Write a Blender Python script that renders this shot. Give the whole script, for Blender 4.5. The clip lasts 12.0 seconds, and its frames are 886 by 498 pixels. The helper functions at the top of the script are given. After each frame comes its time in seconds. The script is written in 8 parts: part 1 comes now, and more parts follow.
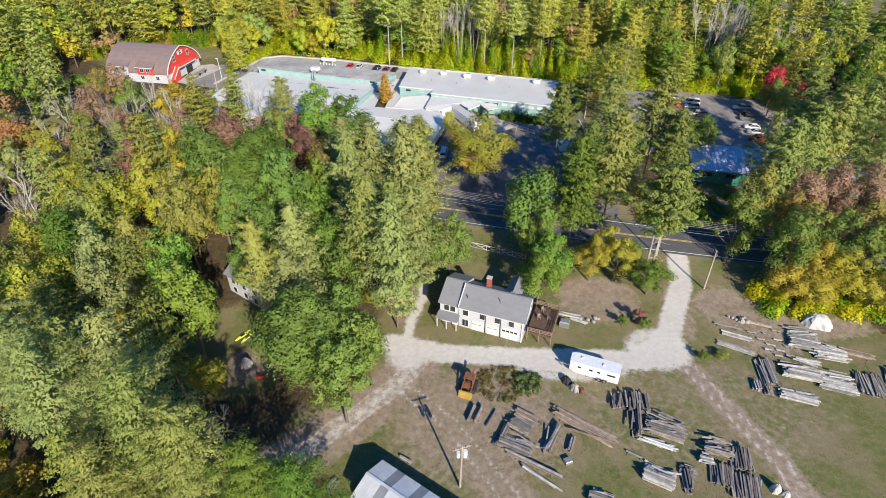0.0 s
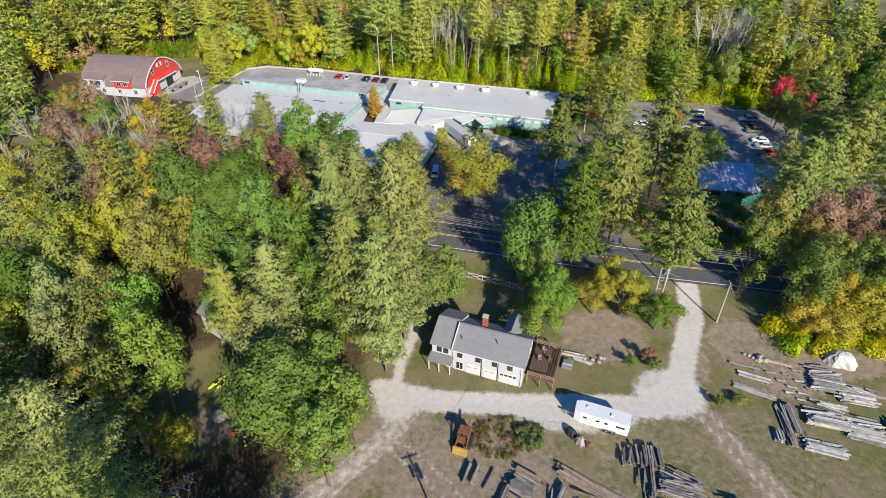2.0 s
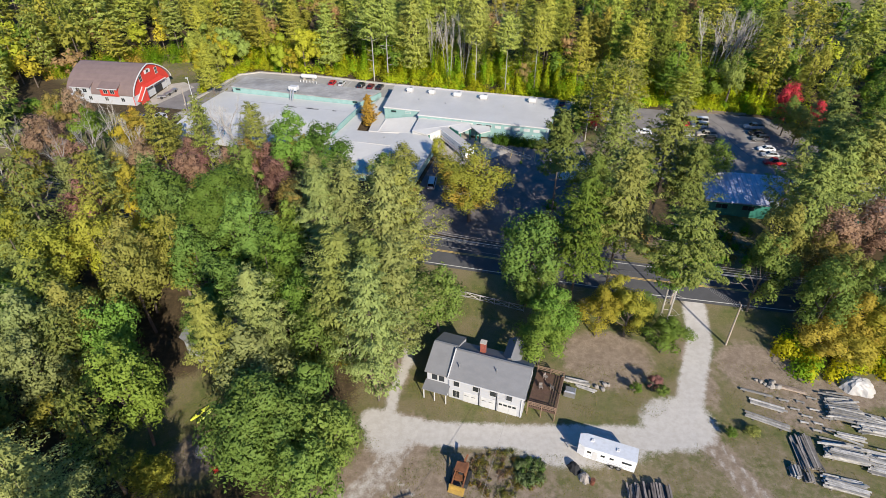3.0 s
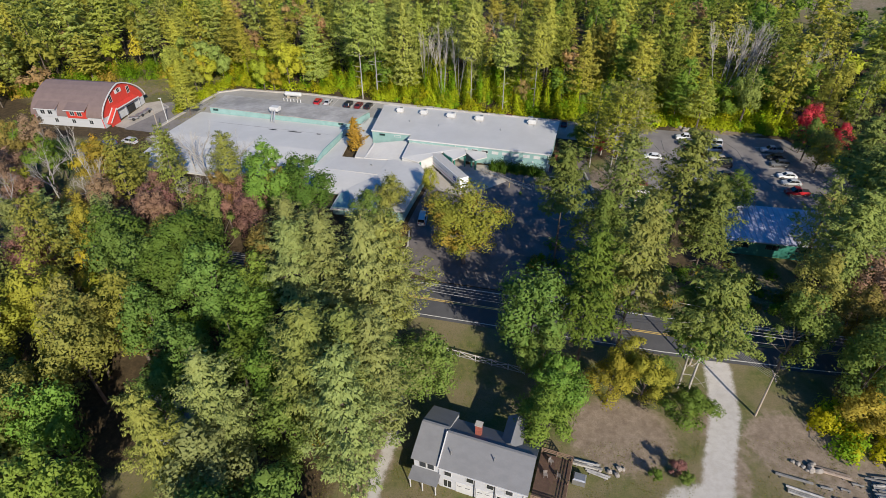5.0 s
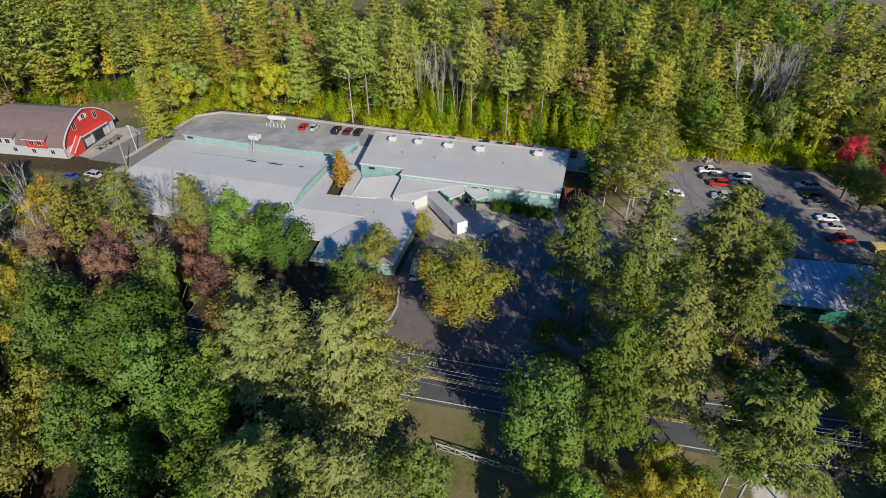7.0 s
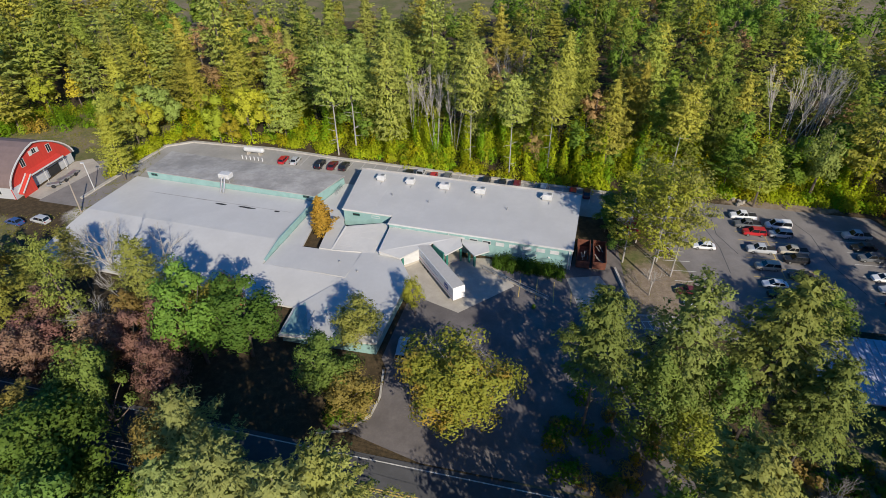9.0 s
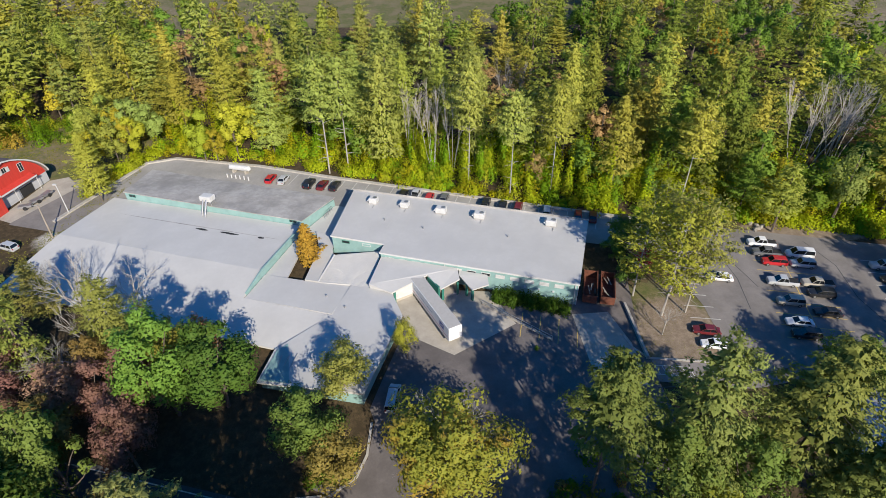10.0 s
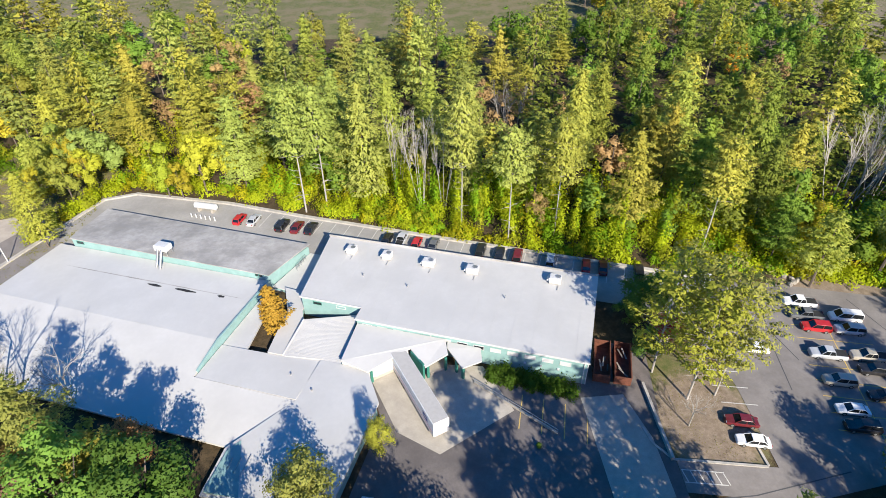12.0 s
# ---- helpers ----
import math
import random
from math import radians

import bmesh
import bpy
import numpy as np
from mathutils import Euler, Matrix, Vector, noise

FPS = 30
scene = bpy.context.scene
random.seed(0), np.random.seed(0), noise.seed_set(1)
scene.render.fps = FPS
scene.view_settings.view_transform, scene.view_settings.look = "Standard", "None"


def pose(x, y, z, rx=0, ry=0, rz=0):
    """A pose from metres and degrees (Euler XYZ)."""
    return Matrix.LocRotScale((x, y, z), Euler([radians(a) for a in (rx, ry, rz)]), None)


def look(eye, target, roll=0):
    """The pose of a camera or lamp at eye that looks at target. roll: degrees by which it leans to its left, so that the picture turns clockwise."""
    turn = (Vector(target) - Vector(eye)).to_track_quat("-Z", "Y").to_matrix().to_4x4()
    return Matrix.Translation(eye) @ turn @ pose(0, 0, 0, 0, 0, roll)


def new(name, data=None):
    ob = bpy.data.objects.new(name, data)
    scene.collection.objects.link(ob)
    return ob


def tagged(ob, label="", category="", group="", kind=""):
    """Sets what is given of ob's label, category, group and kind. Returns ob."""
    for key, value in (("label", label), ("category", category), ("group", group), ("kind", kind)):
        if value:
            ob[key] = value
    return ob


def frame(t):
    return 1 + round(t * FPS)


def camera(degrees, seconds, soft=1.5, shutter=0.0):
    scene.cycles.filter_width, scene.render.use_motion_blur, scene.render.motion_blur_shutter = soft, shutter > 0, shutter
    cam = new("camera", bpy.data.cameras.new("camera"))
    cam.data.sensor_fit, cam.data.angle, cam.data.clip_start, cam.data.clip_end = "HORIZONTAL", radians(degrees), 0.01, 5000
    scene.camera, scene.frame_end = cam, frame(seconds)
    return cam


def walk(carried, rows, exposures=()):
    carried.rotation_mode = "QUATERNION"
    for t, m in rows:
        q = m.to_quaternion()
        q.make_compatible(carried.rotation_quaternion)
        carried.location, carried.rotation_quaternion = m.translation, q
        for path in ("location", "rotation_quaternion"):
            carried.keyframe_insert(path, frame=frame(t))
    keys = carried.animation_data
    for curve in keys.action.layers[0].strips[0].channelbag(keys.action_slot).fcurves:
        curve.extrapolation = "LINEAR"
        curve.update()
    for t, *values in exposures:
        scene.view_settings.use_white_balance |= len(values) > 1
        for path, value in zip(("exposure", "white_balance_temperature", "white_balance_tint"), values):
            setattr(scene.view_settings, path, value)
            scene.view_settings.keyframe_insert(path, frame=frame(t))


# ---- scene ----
cam = camera(77.3, 12.0, soft=0.55)
METRES, EYE, TILT, LEAN, TURN = 106.56, 77.04, -36.0, 0.0, 0.0
ROWS = [
    (0.0, 0.0, 0.0, 0.0, -0.0, 0.0, -0.0),
    (0.5, 0.0018, 0.0201, 0.0148, -0.15, -0.01, 0.18),
    (1.0, 0.0039, 0.0401, 0.0295, -0.23, 0.02, 0.32),
    (1.5, 0.0061, 0.0609, 0.0445, -0.3, 0.04, 0.43),
    (2.0, 0.0085, 0.0829, 0.0602, -0.38, 0.06, 0.54),
    (2.5, 0.0113, 0.1065, 0.0773, -0.44, 0.07, 0.64),
    (3.0, 0.0149, 0.1319, 0.0959, -0.5, 0.05, 0.73),
    (5.0, 0.0317, 0.2527, 0.1876, -0.64, 0.07, 1.04),
    (5.5, 0.0361, 0.2881, 0.2146, -0.64, 0.07, 1.08),
    (6.0, 0.0404, 0.3257, 0.2419, -0.57, 0.1, 1.08),
    (6.5, 0.0451, 0.3643, 0.27, -0.48, 0.1, 1.06),
    (7.0, 0.0497, 0.4042, 0.2984, -0.4, 0.13, 1.04),
    (9.0, 0.0688, 0.5722, 0.4198, -0.18, 0.18, 1.04),
    (9.5, 0.0743, 0.6137, 0.4499, -0.12, 0.2, 1.04),
    (10.0, 0.0802, 0.6541, 0.4788, -0.07, 0.19, 1.06),
    (10.5, 0.0865, 0.6931, 0.5067, -0.02, 0.19, 1.12),
    (11.0, 0.0932, 0.7313, 0.5338, 0.02, 0.19, 1.13),
    (11.5, 0.1004, 0.7682, 0.5599, 0.08, 0.17, 1.16),
    (12.0, 0.1084, 0.8031, 0.5852, 0.16, 0.15, 1.19),
]
EXPOSURES = [(0.0, 0.92), (2.5, 0.77), (5.5, 0.38), (7.0, 0.28), (9.0, 0.32), (9.5, 0.42), (10.5, 0.68), (12.0, 1.04)]
walk(cam, [(t, pose(0, 0, EYE, TILT, LEAN, TURN) @ pose(METRES * x, METRES * y, METRES * z, 90 + pitch, roll, yaw)) for t, x, y, z, yaw, pitch, roll in ROWS], EXPOSURES)

# ---------------------------------------------------------------- daylight
SUN_EL, SUN_AZ = 28.5, 157.0          # degrees; azimuth clockwise from +y
world = bpy.data.worlds.new("daylight")
scene.world = world
world.use_nodes = True
wn = world.node_tree
wn.nodes.clear()
sky = wn.nodes.new("ShaderNodeTexSky")
sky.sky_type = "NISHITA"
sky.sun_disc = False
sky.sun_elevation, sky.sun_rotation = radians(SUN_EL), radians(SUN_AZ)
sky.air_density, sky.dust_density, sky.ozone_density = 1.0, 0.5, 2.0
bgd = wn.nodes.new("ShaderNodeBackground")
bgd.inputs["Strength"].default_value = 0.102
wout = wn.nodes.new("ShaderNodeOutputWorld")
tone = wn.nodes.new("ShaderNodeHueSaturation")
tone.inputs["Saturation"].default_value = 1.75
wn.links.new(sky.outputs[0], tone.inputs["Color"])
tint = wn.nodes.new("ShaderNodeMix")
tint.data_type, tint.blend_type = "RGBA", "MULTIPLY"
tint.inputs[0].default_value, tint.inputs[7].default_value = 1.0, (1.24, 0.95, 1.1, 1.0)
wn.links.new(tone.outputs[0], tint.inputs[6])
wn.links.new(tint.outputs[2], bgd.inputs["Color"])
wn.links.new(bgd.outputs[0], wout.inputs["Surface"])
sun = new("sun", bpy.data.lights.new("sun", "SUN"))
sun.data.energy, sun.data.angle, sun.data.color = 4.85, radians(0.55), (1.0, 0.92, 0.78)
sun_from = Vector((math.sin(radians(SUN_AZ)) * math.cos(radians(SUN_EL)), math.cos(radians(SUN_AZ)) * math.cos(radians(SUN_EL)), math.sin(radians(SUN_EL))))
sun.matrix_world = look(sun_from * 300, (0, 0, 0))

# ---------------------------------------------------------------- the lie of the land
LAND_Y = [-900, -200, 60, 80, 100, 125, 150, 190, 250, 400, 700, 3000]
LAND_Z = [-1, -1, 0, 0.7, 2.8, 5.2, 6.2, 7.0, 9, 15, 25, 60]


def land(x, y):
    return float(np.interp(y, LAND_Y, LAND_Z))


# ---------------------------------------------------------------- materials
def shader(name):
    m = bpy.data.materials.new(name)
    m.use_nodes = True
    nt = m.node_tree
    return m, nt, nt.nodes["Principled BSDF"]


def node(nt, kind, **kw):
    n = nt.nodes.new(kind)
    for k, v in kw.items():
        n.inputs[k.replace("_", " ")].default_value = v
    return n


def mix(nt, fac, a, b, blend="MIX"):
    n = nt.nodes.new("ShaderNodeMix")
    n.data_type, n.blend_type = "RGBA", blend
    for sock, val in ((n.inputs[0], fac), (n.inputs[6], a), (n.inputs[7], b)):
        if isinstance(val, bpy.types.NodeSocket):
            nt.links.new(val, sock)
        elif isinstance(val, tuple):
            sock.default_value = (*val, 1.0)
        else:
            sock.default_value = val
    return n.outputs[2]


def ramp(nt, src, lo, hi, a=0.0, b=1.0):
    n = nt.nodes.new("ShaderNodeMapRange")
    n.interpolation_type = "SMOOTHSTEP"
    nt.links.new(src, n.inputs[0])
    for i, v in enumerate((lo, hi, a, b)):
        n.inputs[i + 1].default_value = v
    return n.outputs[0]


def fuzz(nt, scale, detail=4.0, rough=0.6, world_space=True, stretch=None):
    n = node(nt, "ShaderNodeTexNoise", Scale=scale, Detail=detail, Roughness=rough)
    if world_space:
        g = nt.nodes.new("ShaderNodeNewGeometry")
        src = g.outputs["Position"]
    else:
        g = nt.nodes.new("ShaderNodeTexCoord")
        src = g.outputs["Object"]
    if stretch:
        mp = nt.nodes.new("ShaderNodeMapping")
        mp.inputs["Scale"].default_value = stretch
        nt.links.new(src, mp.inputs[0])
        src = mp.outputs[0]
    nt.links.new(src, n.inputs["Vector"])
    return n.outputs["Fac"]


def bumped(nt, b, src, strength, dist=0.05):
    n = node(nt, "ShaderNodeBump", Strength=strength, Distance=dist)
    nt.links.new(src, n.inputs["Height"])
    nt.links.new(n.outputs[0], b.inputs["Normal"])


def plain(name, col, rough=0.6, metal=0.0, var=0.25, scale=1.5, fine=12.0, stain=None, bump=0.15, stretch=None, spec=0.5):
    """A surface with a broad and a fine variation of its colour and a slight relief."""
    m, nt, b = shader(name)
    broad = ramp(nt, fuzz(nt, scale, 5, 0.65, stretch=stretch), 0.3, 0.7)
    grain = fuzz(nt, fine, 3, 0.6, stretch=stretch)
    dark = tuple(c * (1 - var) for c in col) if stain is None else stain
    c1 = mix(nt, broad, dark, col)
    c2 = mix(nt, ramp(nt, grain, 0.25, 0.75, 0.0, 0.35), c1, tuple(min(1, c * (1 - var * 1.2)) for c in col))
    nt.links.new(c2, b.inputs["Base Color"])
    b.inputs["Roughness"].default_value, b.inputs["Metallic"].default_value = rough, metal
    b.inputs["Specular IOR Level"].default_value = spec
    if bump:
        bumped(nt, b, grain, bump)
    return m


def own_colour(name, rough=0.35, coat=0.0, var=0.12, metal=0.0, spec=0.5):
    """Takes its colour from the object, with a little dust and fading."""
    m, nt, b = shader(name)
    oi = nt.nodes.new("ShaderNodeObjectInfo")
    dirt = ramp(nt, fuzz(nt, 1.8, 4), 0.35, 0.75, 0.0, var)
    nt.links.new(mix(nt, dirt, oi.outputs["Color"], (0.22, 0.2, 0.17)), b.inputs["Base Color"])
    b.inputs["Roughness"].default_value, b.inputs["Coat Weight"].default_value = rough, coat
    b.inputs["Metallic"].default_value = metal
    b.inputs["Specular IOR Level"].default_value = spec
    return m


def leaf_material(name, trans=0.38, gloss=0.6, spread=0.11):
    m, nt, b = shader(name)
    oi = nt.nodes.new("ShaderNodeObjectInfo")
    geo = nt.nodes.new("ShaderNodeNewGeometry")
    hsv = nt.nodes.new("ShaderNodeHueSaturation")
    nt.links.new(oi.outputs["Color"], hsv.inputs["Color"])
    nt.links.new(ramp(nt, oi.outputs["Random"], 0, 1, 0.485, 0.515), hsv.inputs["Hue"])
    nt.links.new(ramp(nt, geo.outputs["Random Per Island"], 0, 1, 1 - spread, 1 + spread), hsv.inputs["Value"])
    patch = ramp(nt, fuzz(nt, 0.35, 3), 0.45, 0.7, 0.0, 0.14)
    warm = mix(nt, patch, hsv.outputs[0], (0.17, 0.14, 0.03))
    nt.links.new(warm, b.inputs["Base Color"])
    b.inputs["Roughness"].default_value = gloss
    b.inputs["Specular IOR Level"].default_value = 0.1
    tr = nt.nodes.new("ShaderNodeBsdfTranslucent")
    nt.links.new(warm, tr.inputs["Color"])
    mx = nt.nodes.new("ShaderNodeMixShader")
    mx.inputs[0].default_value = trans
    nt.links.new(b.outputs[0], mx.inputs[1])
    nt.links.new(tr.outputs[0], mx.inputs[2])
    nt.links.new(mx.outputs[0], nt.nodes["Material Output"].inputs["Surface"])
    return m


LEAF = leaf_material("leaves")
NEEDLE = leaf_material("needles", 0.36, 0.65, 0.1)


def wood_leaf():
    """Far woods: each tree's colour is drawn from its own island attribute."""
    m, nt, b = shader("far_leaves")
    at = nt.nodes.new("ShaderNodeAttribute")
    at.attribute_name = "leafcol"
    geo = nt.nodes.new("ShaderNodeNewGeometry")
    hsv = nt.nodes.new("ShaderNodeHueSaturation")
    nt.links.new(at.outputs["Color"], hsv.inputs["Color"])
    nt.links.new(ramp(nt, geo.outputs["Random Per Island"], 0, 1, 0.9, 1.1), hsv.inputs["Value"])
    nt.links.new(hsv.outputs[0], b.inputs["Base Color"])
    b.inputs["Roughness"].default_value = 0.6
    b.inputs["Specular IOR Level"].default_value = 0.1
    tr = nt.nodes.new("ShaderNodeBsdfTranslucent")
    nt.links.new(hsv.outputs[0], tr.inputs["Color"])
    mx = nt.nodes.new("ShaderNodeMixShader")
    mx.inputs[0].default_value = 0.45
    nt.links.new(b.outputs[0], mx.inputs[1])
    nt.links.new(tr.outputs[0], mx.inputs[2])
    nt.links.new(mx.outputs[0], nt.nodes["Material Output"].inputs["Surface"])
    return m


WOODLEAF = wood_leaf()
BARK = plain("bark", (0.16, 0.125, 0.1), 0.9, var=0.45, scale=2, fine=9, stretch=(1, 1, 0.3), bump=0.5)
PALEBARK = plain("pale_bark", (0.42, 0.39, 0.35), 0.85, var=0.4, scale=1.2, fine=8, stretch=(1, 1, 0.3), bump=0.4)


def ground_material():
    m, nt, b = shader("ground_cover")
    at = nt.nodes.new("ShaderNodeAttribute")
    at.attribute_name = "cover"                       # red: bare earth, green: pale gravel, blue: leaf litter
    sep = nt.nodes.new("ShaderNodeSeparateColor")
    nt.links.new(at.outputs["Color"], sep.inputs[0])
    n1, n2, n3, n4 = fuzz(nt, 0.12, 5, 0.6), fuzz(nt, 0.9, 5, 0.65), fuzz(nt, 5.0, 4, 0.7), fuzz(nt, 22.0, 2, 0.6)
    grass = mix(nt, ramp(nt, n2, 0.3, 0.7), (0.085, 0.105, 0.03), (0.16, 0.14, 0.06))
    grass = mix(nt, ramp(nt, n1, 0.4, 0.62), grass, (0.185, 0.15, 0.085))
    grass = mix(nt, ramp(nt, n3, 0.35, 0.75, 0, 0.5), grass, (0.06, 0.07, 0.022))
    earth = mix(nt, ramp(nt, n2, 0.3, 0.72), (0.185, 0.14, 0.1), (0.29, 0.23, 0.17))
    earth = mix(nt, ramp(nt, n3, 0.4, 0.7, 0, 0.5), earth, (0.13, 0.1, 0.07))
    gravel = mix(nt, ramp(nt, n2, 0.3, 0.7), (0.4, 0.37, 0.33), (0.47, 0.445, 0.405))
    gravel = mix(nt, ramp(nt, n4, 0.45, 0.75, 0, 0.45), gravel, (0.38, 0.35, 0.3))
    litter = mix(nt, ramp(nt, n2, 0.35, 0.7), (0.05, 0.035, 0.02), (0.1, 0.068, 0.038))
    litter = mix(nt, ramp(nt, n3, 0.35, 0.75, 0, 0.6), litter, (0.03, 0.03, 0.012))

    def ragged(weight, rough=0.9):
        add = nt.nodes.new("ShaderNodeMath")
        add.operation = "ADD"
        sub = nt.nodes.new("ShaderNodeMath")
        sub.operation = "MULTIPLY_ADD"
        sub.inputs[1].default_value, sub.inputs[2].default_value = rough, -rough / 2
        mixn = nt.nodes.new("ShaderNodeMath")
        mixn.operation = "MULTIPLY_ADD"
        nt.links.new(n3, mixn.inputs[0])
        mixn.inputs[1].default_value = 0.5
        half = nt.nodes.new("ShaderNodeMath")
        half.operation = "MULTIPLY"
        half.inputs[1].default_value = 0.5
        nt.links.new(n2, half.inputs[0])
        nt.links.new(half.outputs[0], mixn.inputs[2])
        nt.links.new(mixn.outputs[0], sub.inputs[0])
        nt.links.new(weight, add.inputs[0])
        nt.links.new(sub.outputs[0], add.inputs[1])
        return ramp(nt, add.outputs[0], 0.38, 0.62)

    c = mix(nt, ragged(sep.outputs[2]), grass, litter)
    c = mix(nt, ragged(sep.outputs[0]), c, earth)
    c = mix(nt, ragged(sep.outputs[1], 0.62), c, gravel)
    nt.links.new(c, b.inputs["Base Color"])
    b.inputs["Roughness"].default_value = 0.95
    b.inputs["Specular IOR Level"].default_value = 0.2
    bumped(nt, b, n3, 0.5, 0.12)
    return m


GROUND = ground_material()
ASPHALT = plain("asphalt", (0.23, 0.21, 0.195), 0.9, var=0.3, scale=0.25, fine=3.0, bump=0.08, spec=0.3)
# the lot asphalt made darker: part of the tree shade is in this colour
SHADEDASPHALT = plain("shade_darkened_asphalt", (0.16, 0.142, 0.135), 0.9, var=0.35, scale=0.25, fine=3.0, bump=0.08, spec=0.3)
LANETOP = plain("weathered_lane_asphalt", (0.34, 0.325, 0.3), 0.9, var=0.28, scale=0.14, fine=2.4, bump=0.06, spec=0.3)
ROADTOP = plain("road_asphalt", (0.085, 0.085, 0.088), 0.88, var=0.25, scale=0.3, fine=4.0, bump=0.08, spec=0.3)
CONCRETE = plain("concrete", (0.42, 0.38, 0.32), 0.85, var=0.25, scale=0.4, fine=5, bump=0.1)
KERB = plain("kerb_concrete", (0.45, 0.42, 0.37), 0.85, var=0.3, scale=0.8, fine=8)
PAINTLINE = plain("line_paint", (0.62, 0.6, 0.55), 0.7, var=0.35, scale=1.5, fine=9)
YELLOWLINE = plain("yellow_line_paint", (0.6, 0.42, 0.12), 0.7, var=0.35, scale=1.5, fine=9)
WHITEROOF = plain("white_membrane", (0.51, 0.498, 0.472), 0.45, var=0.12, scale=0.12, fine=1.2, bump=0.05)
GREYROOF = plain("weathered_membrane", (0.46, 0.44, 0.41), 0.8, var=0.45, scale=0.16, fine=1.1, bump=0.05)
TEAL = plain("teal_siding", (0.25, 0.40, 0.38), 0.6, var=0.2, scale=0.5, fine=6, bump=0.1)
TEALDARK = plain("dark_teal_trim", (0.03, 0.17, 0.13), 0.55, var=0.25, scale=0.8, fine=6)
WHITETRIM = plain("white_trim", (0.55, 0.55, 0.54), 0.5, var=0.15, scale=1.0, fine=6)
DARKVOID = plain("dark_interior", (0.02, 0.02, 0.022), 0.9, var=0.3)
GLASS = plain("window_glass", (0.03, 0.035, 0.04), 0.12, var=0.3, scale=0.7, bump=0, spec=0.6)
WHITESIDE = plain("white_clapboard", (0.43, 0.44, 0.46), 0.6, var=0.12, scale=0.8, fine=7, stretch=(0.4, 0.4, 6))
SHINGLE = plain("grey_shingle", (0.175, 0.178, 0.185), 0.85, var=0.16, scale=0.5, fine=5, stretch=(1, 1, 3), bump=0.2)
BROWNSHINGLE = plain("brown_shingle", (0.175, 0.125, 0.115), 0.85, var=0.18, scale=0.5, fine=4, bump=0.2)
BARNRED = plain("barn_red", (0.52, 0.045, 0.03), 0.65, var=0.2, scale=0.7, fine=5, stretch=(3, 3, 0.4))
BRICKRED = plain("chimney_brick", (0.33, 0.09, 0.06), 0.85, var=0.4, scale=3, fine=14)
DECKWOOD = plain("deck_boards", (0.105, 0.06, 0.04), 0.75, var=0.35, scale=1.5, fine=9)
RAILWOOD = plain("rail_wood", (0.25, 0.165, 0.11), 0.75, var=0.3, scale=1.5, fine=9)


def timber(name, col, var=0.45):
    """Old sawn wood: each piece a little lighter or darker, with grain and weather stains."""
    m, nt, b = shader(name)
    oi = nt.nodes.new("ShaderNodeObjectInfo")
    hsv = nt.nodes.new("ShaderNodeHueSaturation")
    base = mix(nt, ramp(nt, fuzz(nt, 1.1, 5, 0.65), 0.32, 0.7), tuple(c * (1 - var) for c in col), col)
    nt.links.new(base, hsv.inputs["Color"])
    nt.links.new(ramp(nt, oi.outputs["Random"], 0, 1, 0.55, 1.35), hsv.inputs["Value"])
    grain = fuzz(nt, 9.0, 3, 0.6, False, (0.25, 3, 3))
    nt.links.new(mix(nt, ramp(nt, grain, 0.4, 0.7, 0, 0.5), hsv.outputs[0], tuple(c * 0.4 for c in col)), b.inputs["Base Color"])
    b.inputs["Roughness"].default_value = 0.92
    bumped(nt, b, grain, 0.4)
    return m


GREYTIMBER = timber("weathered_timber", (0.285, 0.255, 0.225))
PALETIMBER = timber("silvered_timber", (0.45, 0.43, 0.395))
WHITETIMBER = timber("white_painted_timber", (0.66, 0.65, 0.63), 0.2)
DARKTIMBER = timber("dark_timber", (0.22, 0.19, 0.17))
NEWTIMBER = timber("fresh_timber", (0.36, 0.28, 0.215))
POLEWOOD = plain("pole_wood", (0.38, 0.32, 0.26), 0.85, var=0.35, scale=1.0, fine=8, stretch=(2, 2, 0.2))
METALROOF = plain("galvanised_sheet", (0.62, 0.63, 0.64), 0.42, 0.35, var=0.2, scale=0.6, fine=4)
METALDARK = plain("clear_roof_sheet", (0.25, 0.26, 0.27), 0.35, 0.2, var=0.3, scale=0.6, fine=4)
BLUEROOF = plain("blue_metal_sheet", (0.5, 0.5, 0.6), 0.4, 0.15, var=0.25, scale=0.5, fine=3)
STEEL = plain("steel", (0.45, 0.45, 0.45), 0.4, 0.7, var=0.2)
RUST = plain("rusty_steel", (0.2, 0.07, 0.04), 0.8, 0.2, var=0.5, scale=1.5, fine=8)
TARP = plain("white_tarp", (0.4, 0.385, 0.36), 0.5, var=0.15, scale=1.2, fine=5, bump=0.4)
DIGORANGE = plain("machine_orange", (0.23, 0.095, 0.04), 0.5, var=0.4, scale=1.5, fine=7)
DIGYELLOW = plain("machine_yellow", (0.42, 0.27, 0.06), 0.5, var=0.35, scale=1.5, fine=7)
BLACKRUBBER = plain("black_rubber", (0.025, 0.025, 0.025), 0.8, var=0.4)
STONE = plain("field_stone", (0.38, 0.34, 0.29), 0.9, var=0.4, scale=1.6, fine=8, bump=0.5)
CABLE = plain("cable_sheath", (0.3, 0.29, 0.28), 0.6, var=0.2)
PAINT = own_colour("vehicle_paint", 0.32, 0.4, 0.1)
GEAR = own_colour("painted_gear", 0.55, 0.0, 0.2)
CARGLASS = plain("car_glass", (0.012, 0.014, 0.016), 0.08, var=0.2, bump=0, spec=0.6)
LAMPRED = plain("tail_lens", (0.3, 0.01, 0.01), 0.25, var=0.2, bump=0)
LAMPWHITE = plain("head_lens", (0.6, 0.6, 0.6), 0.15, var=0.1, bump=0)


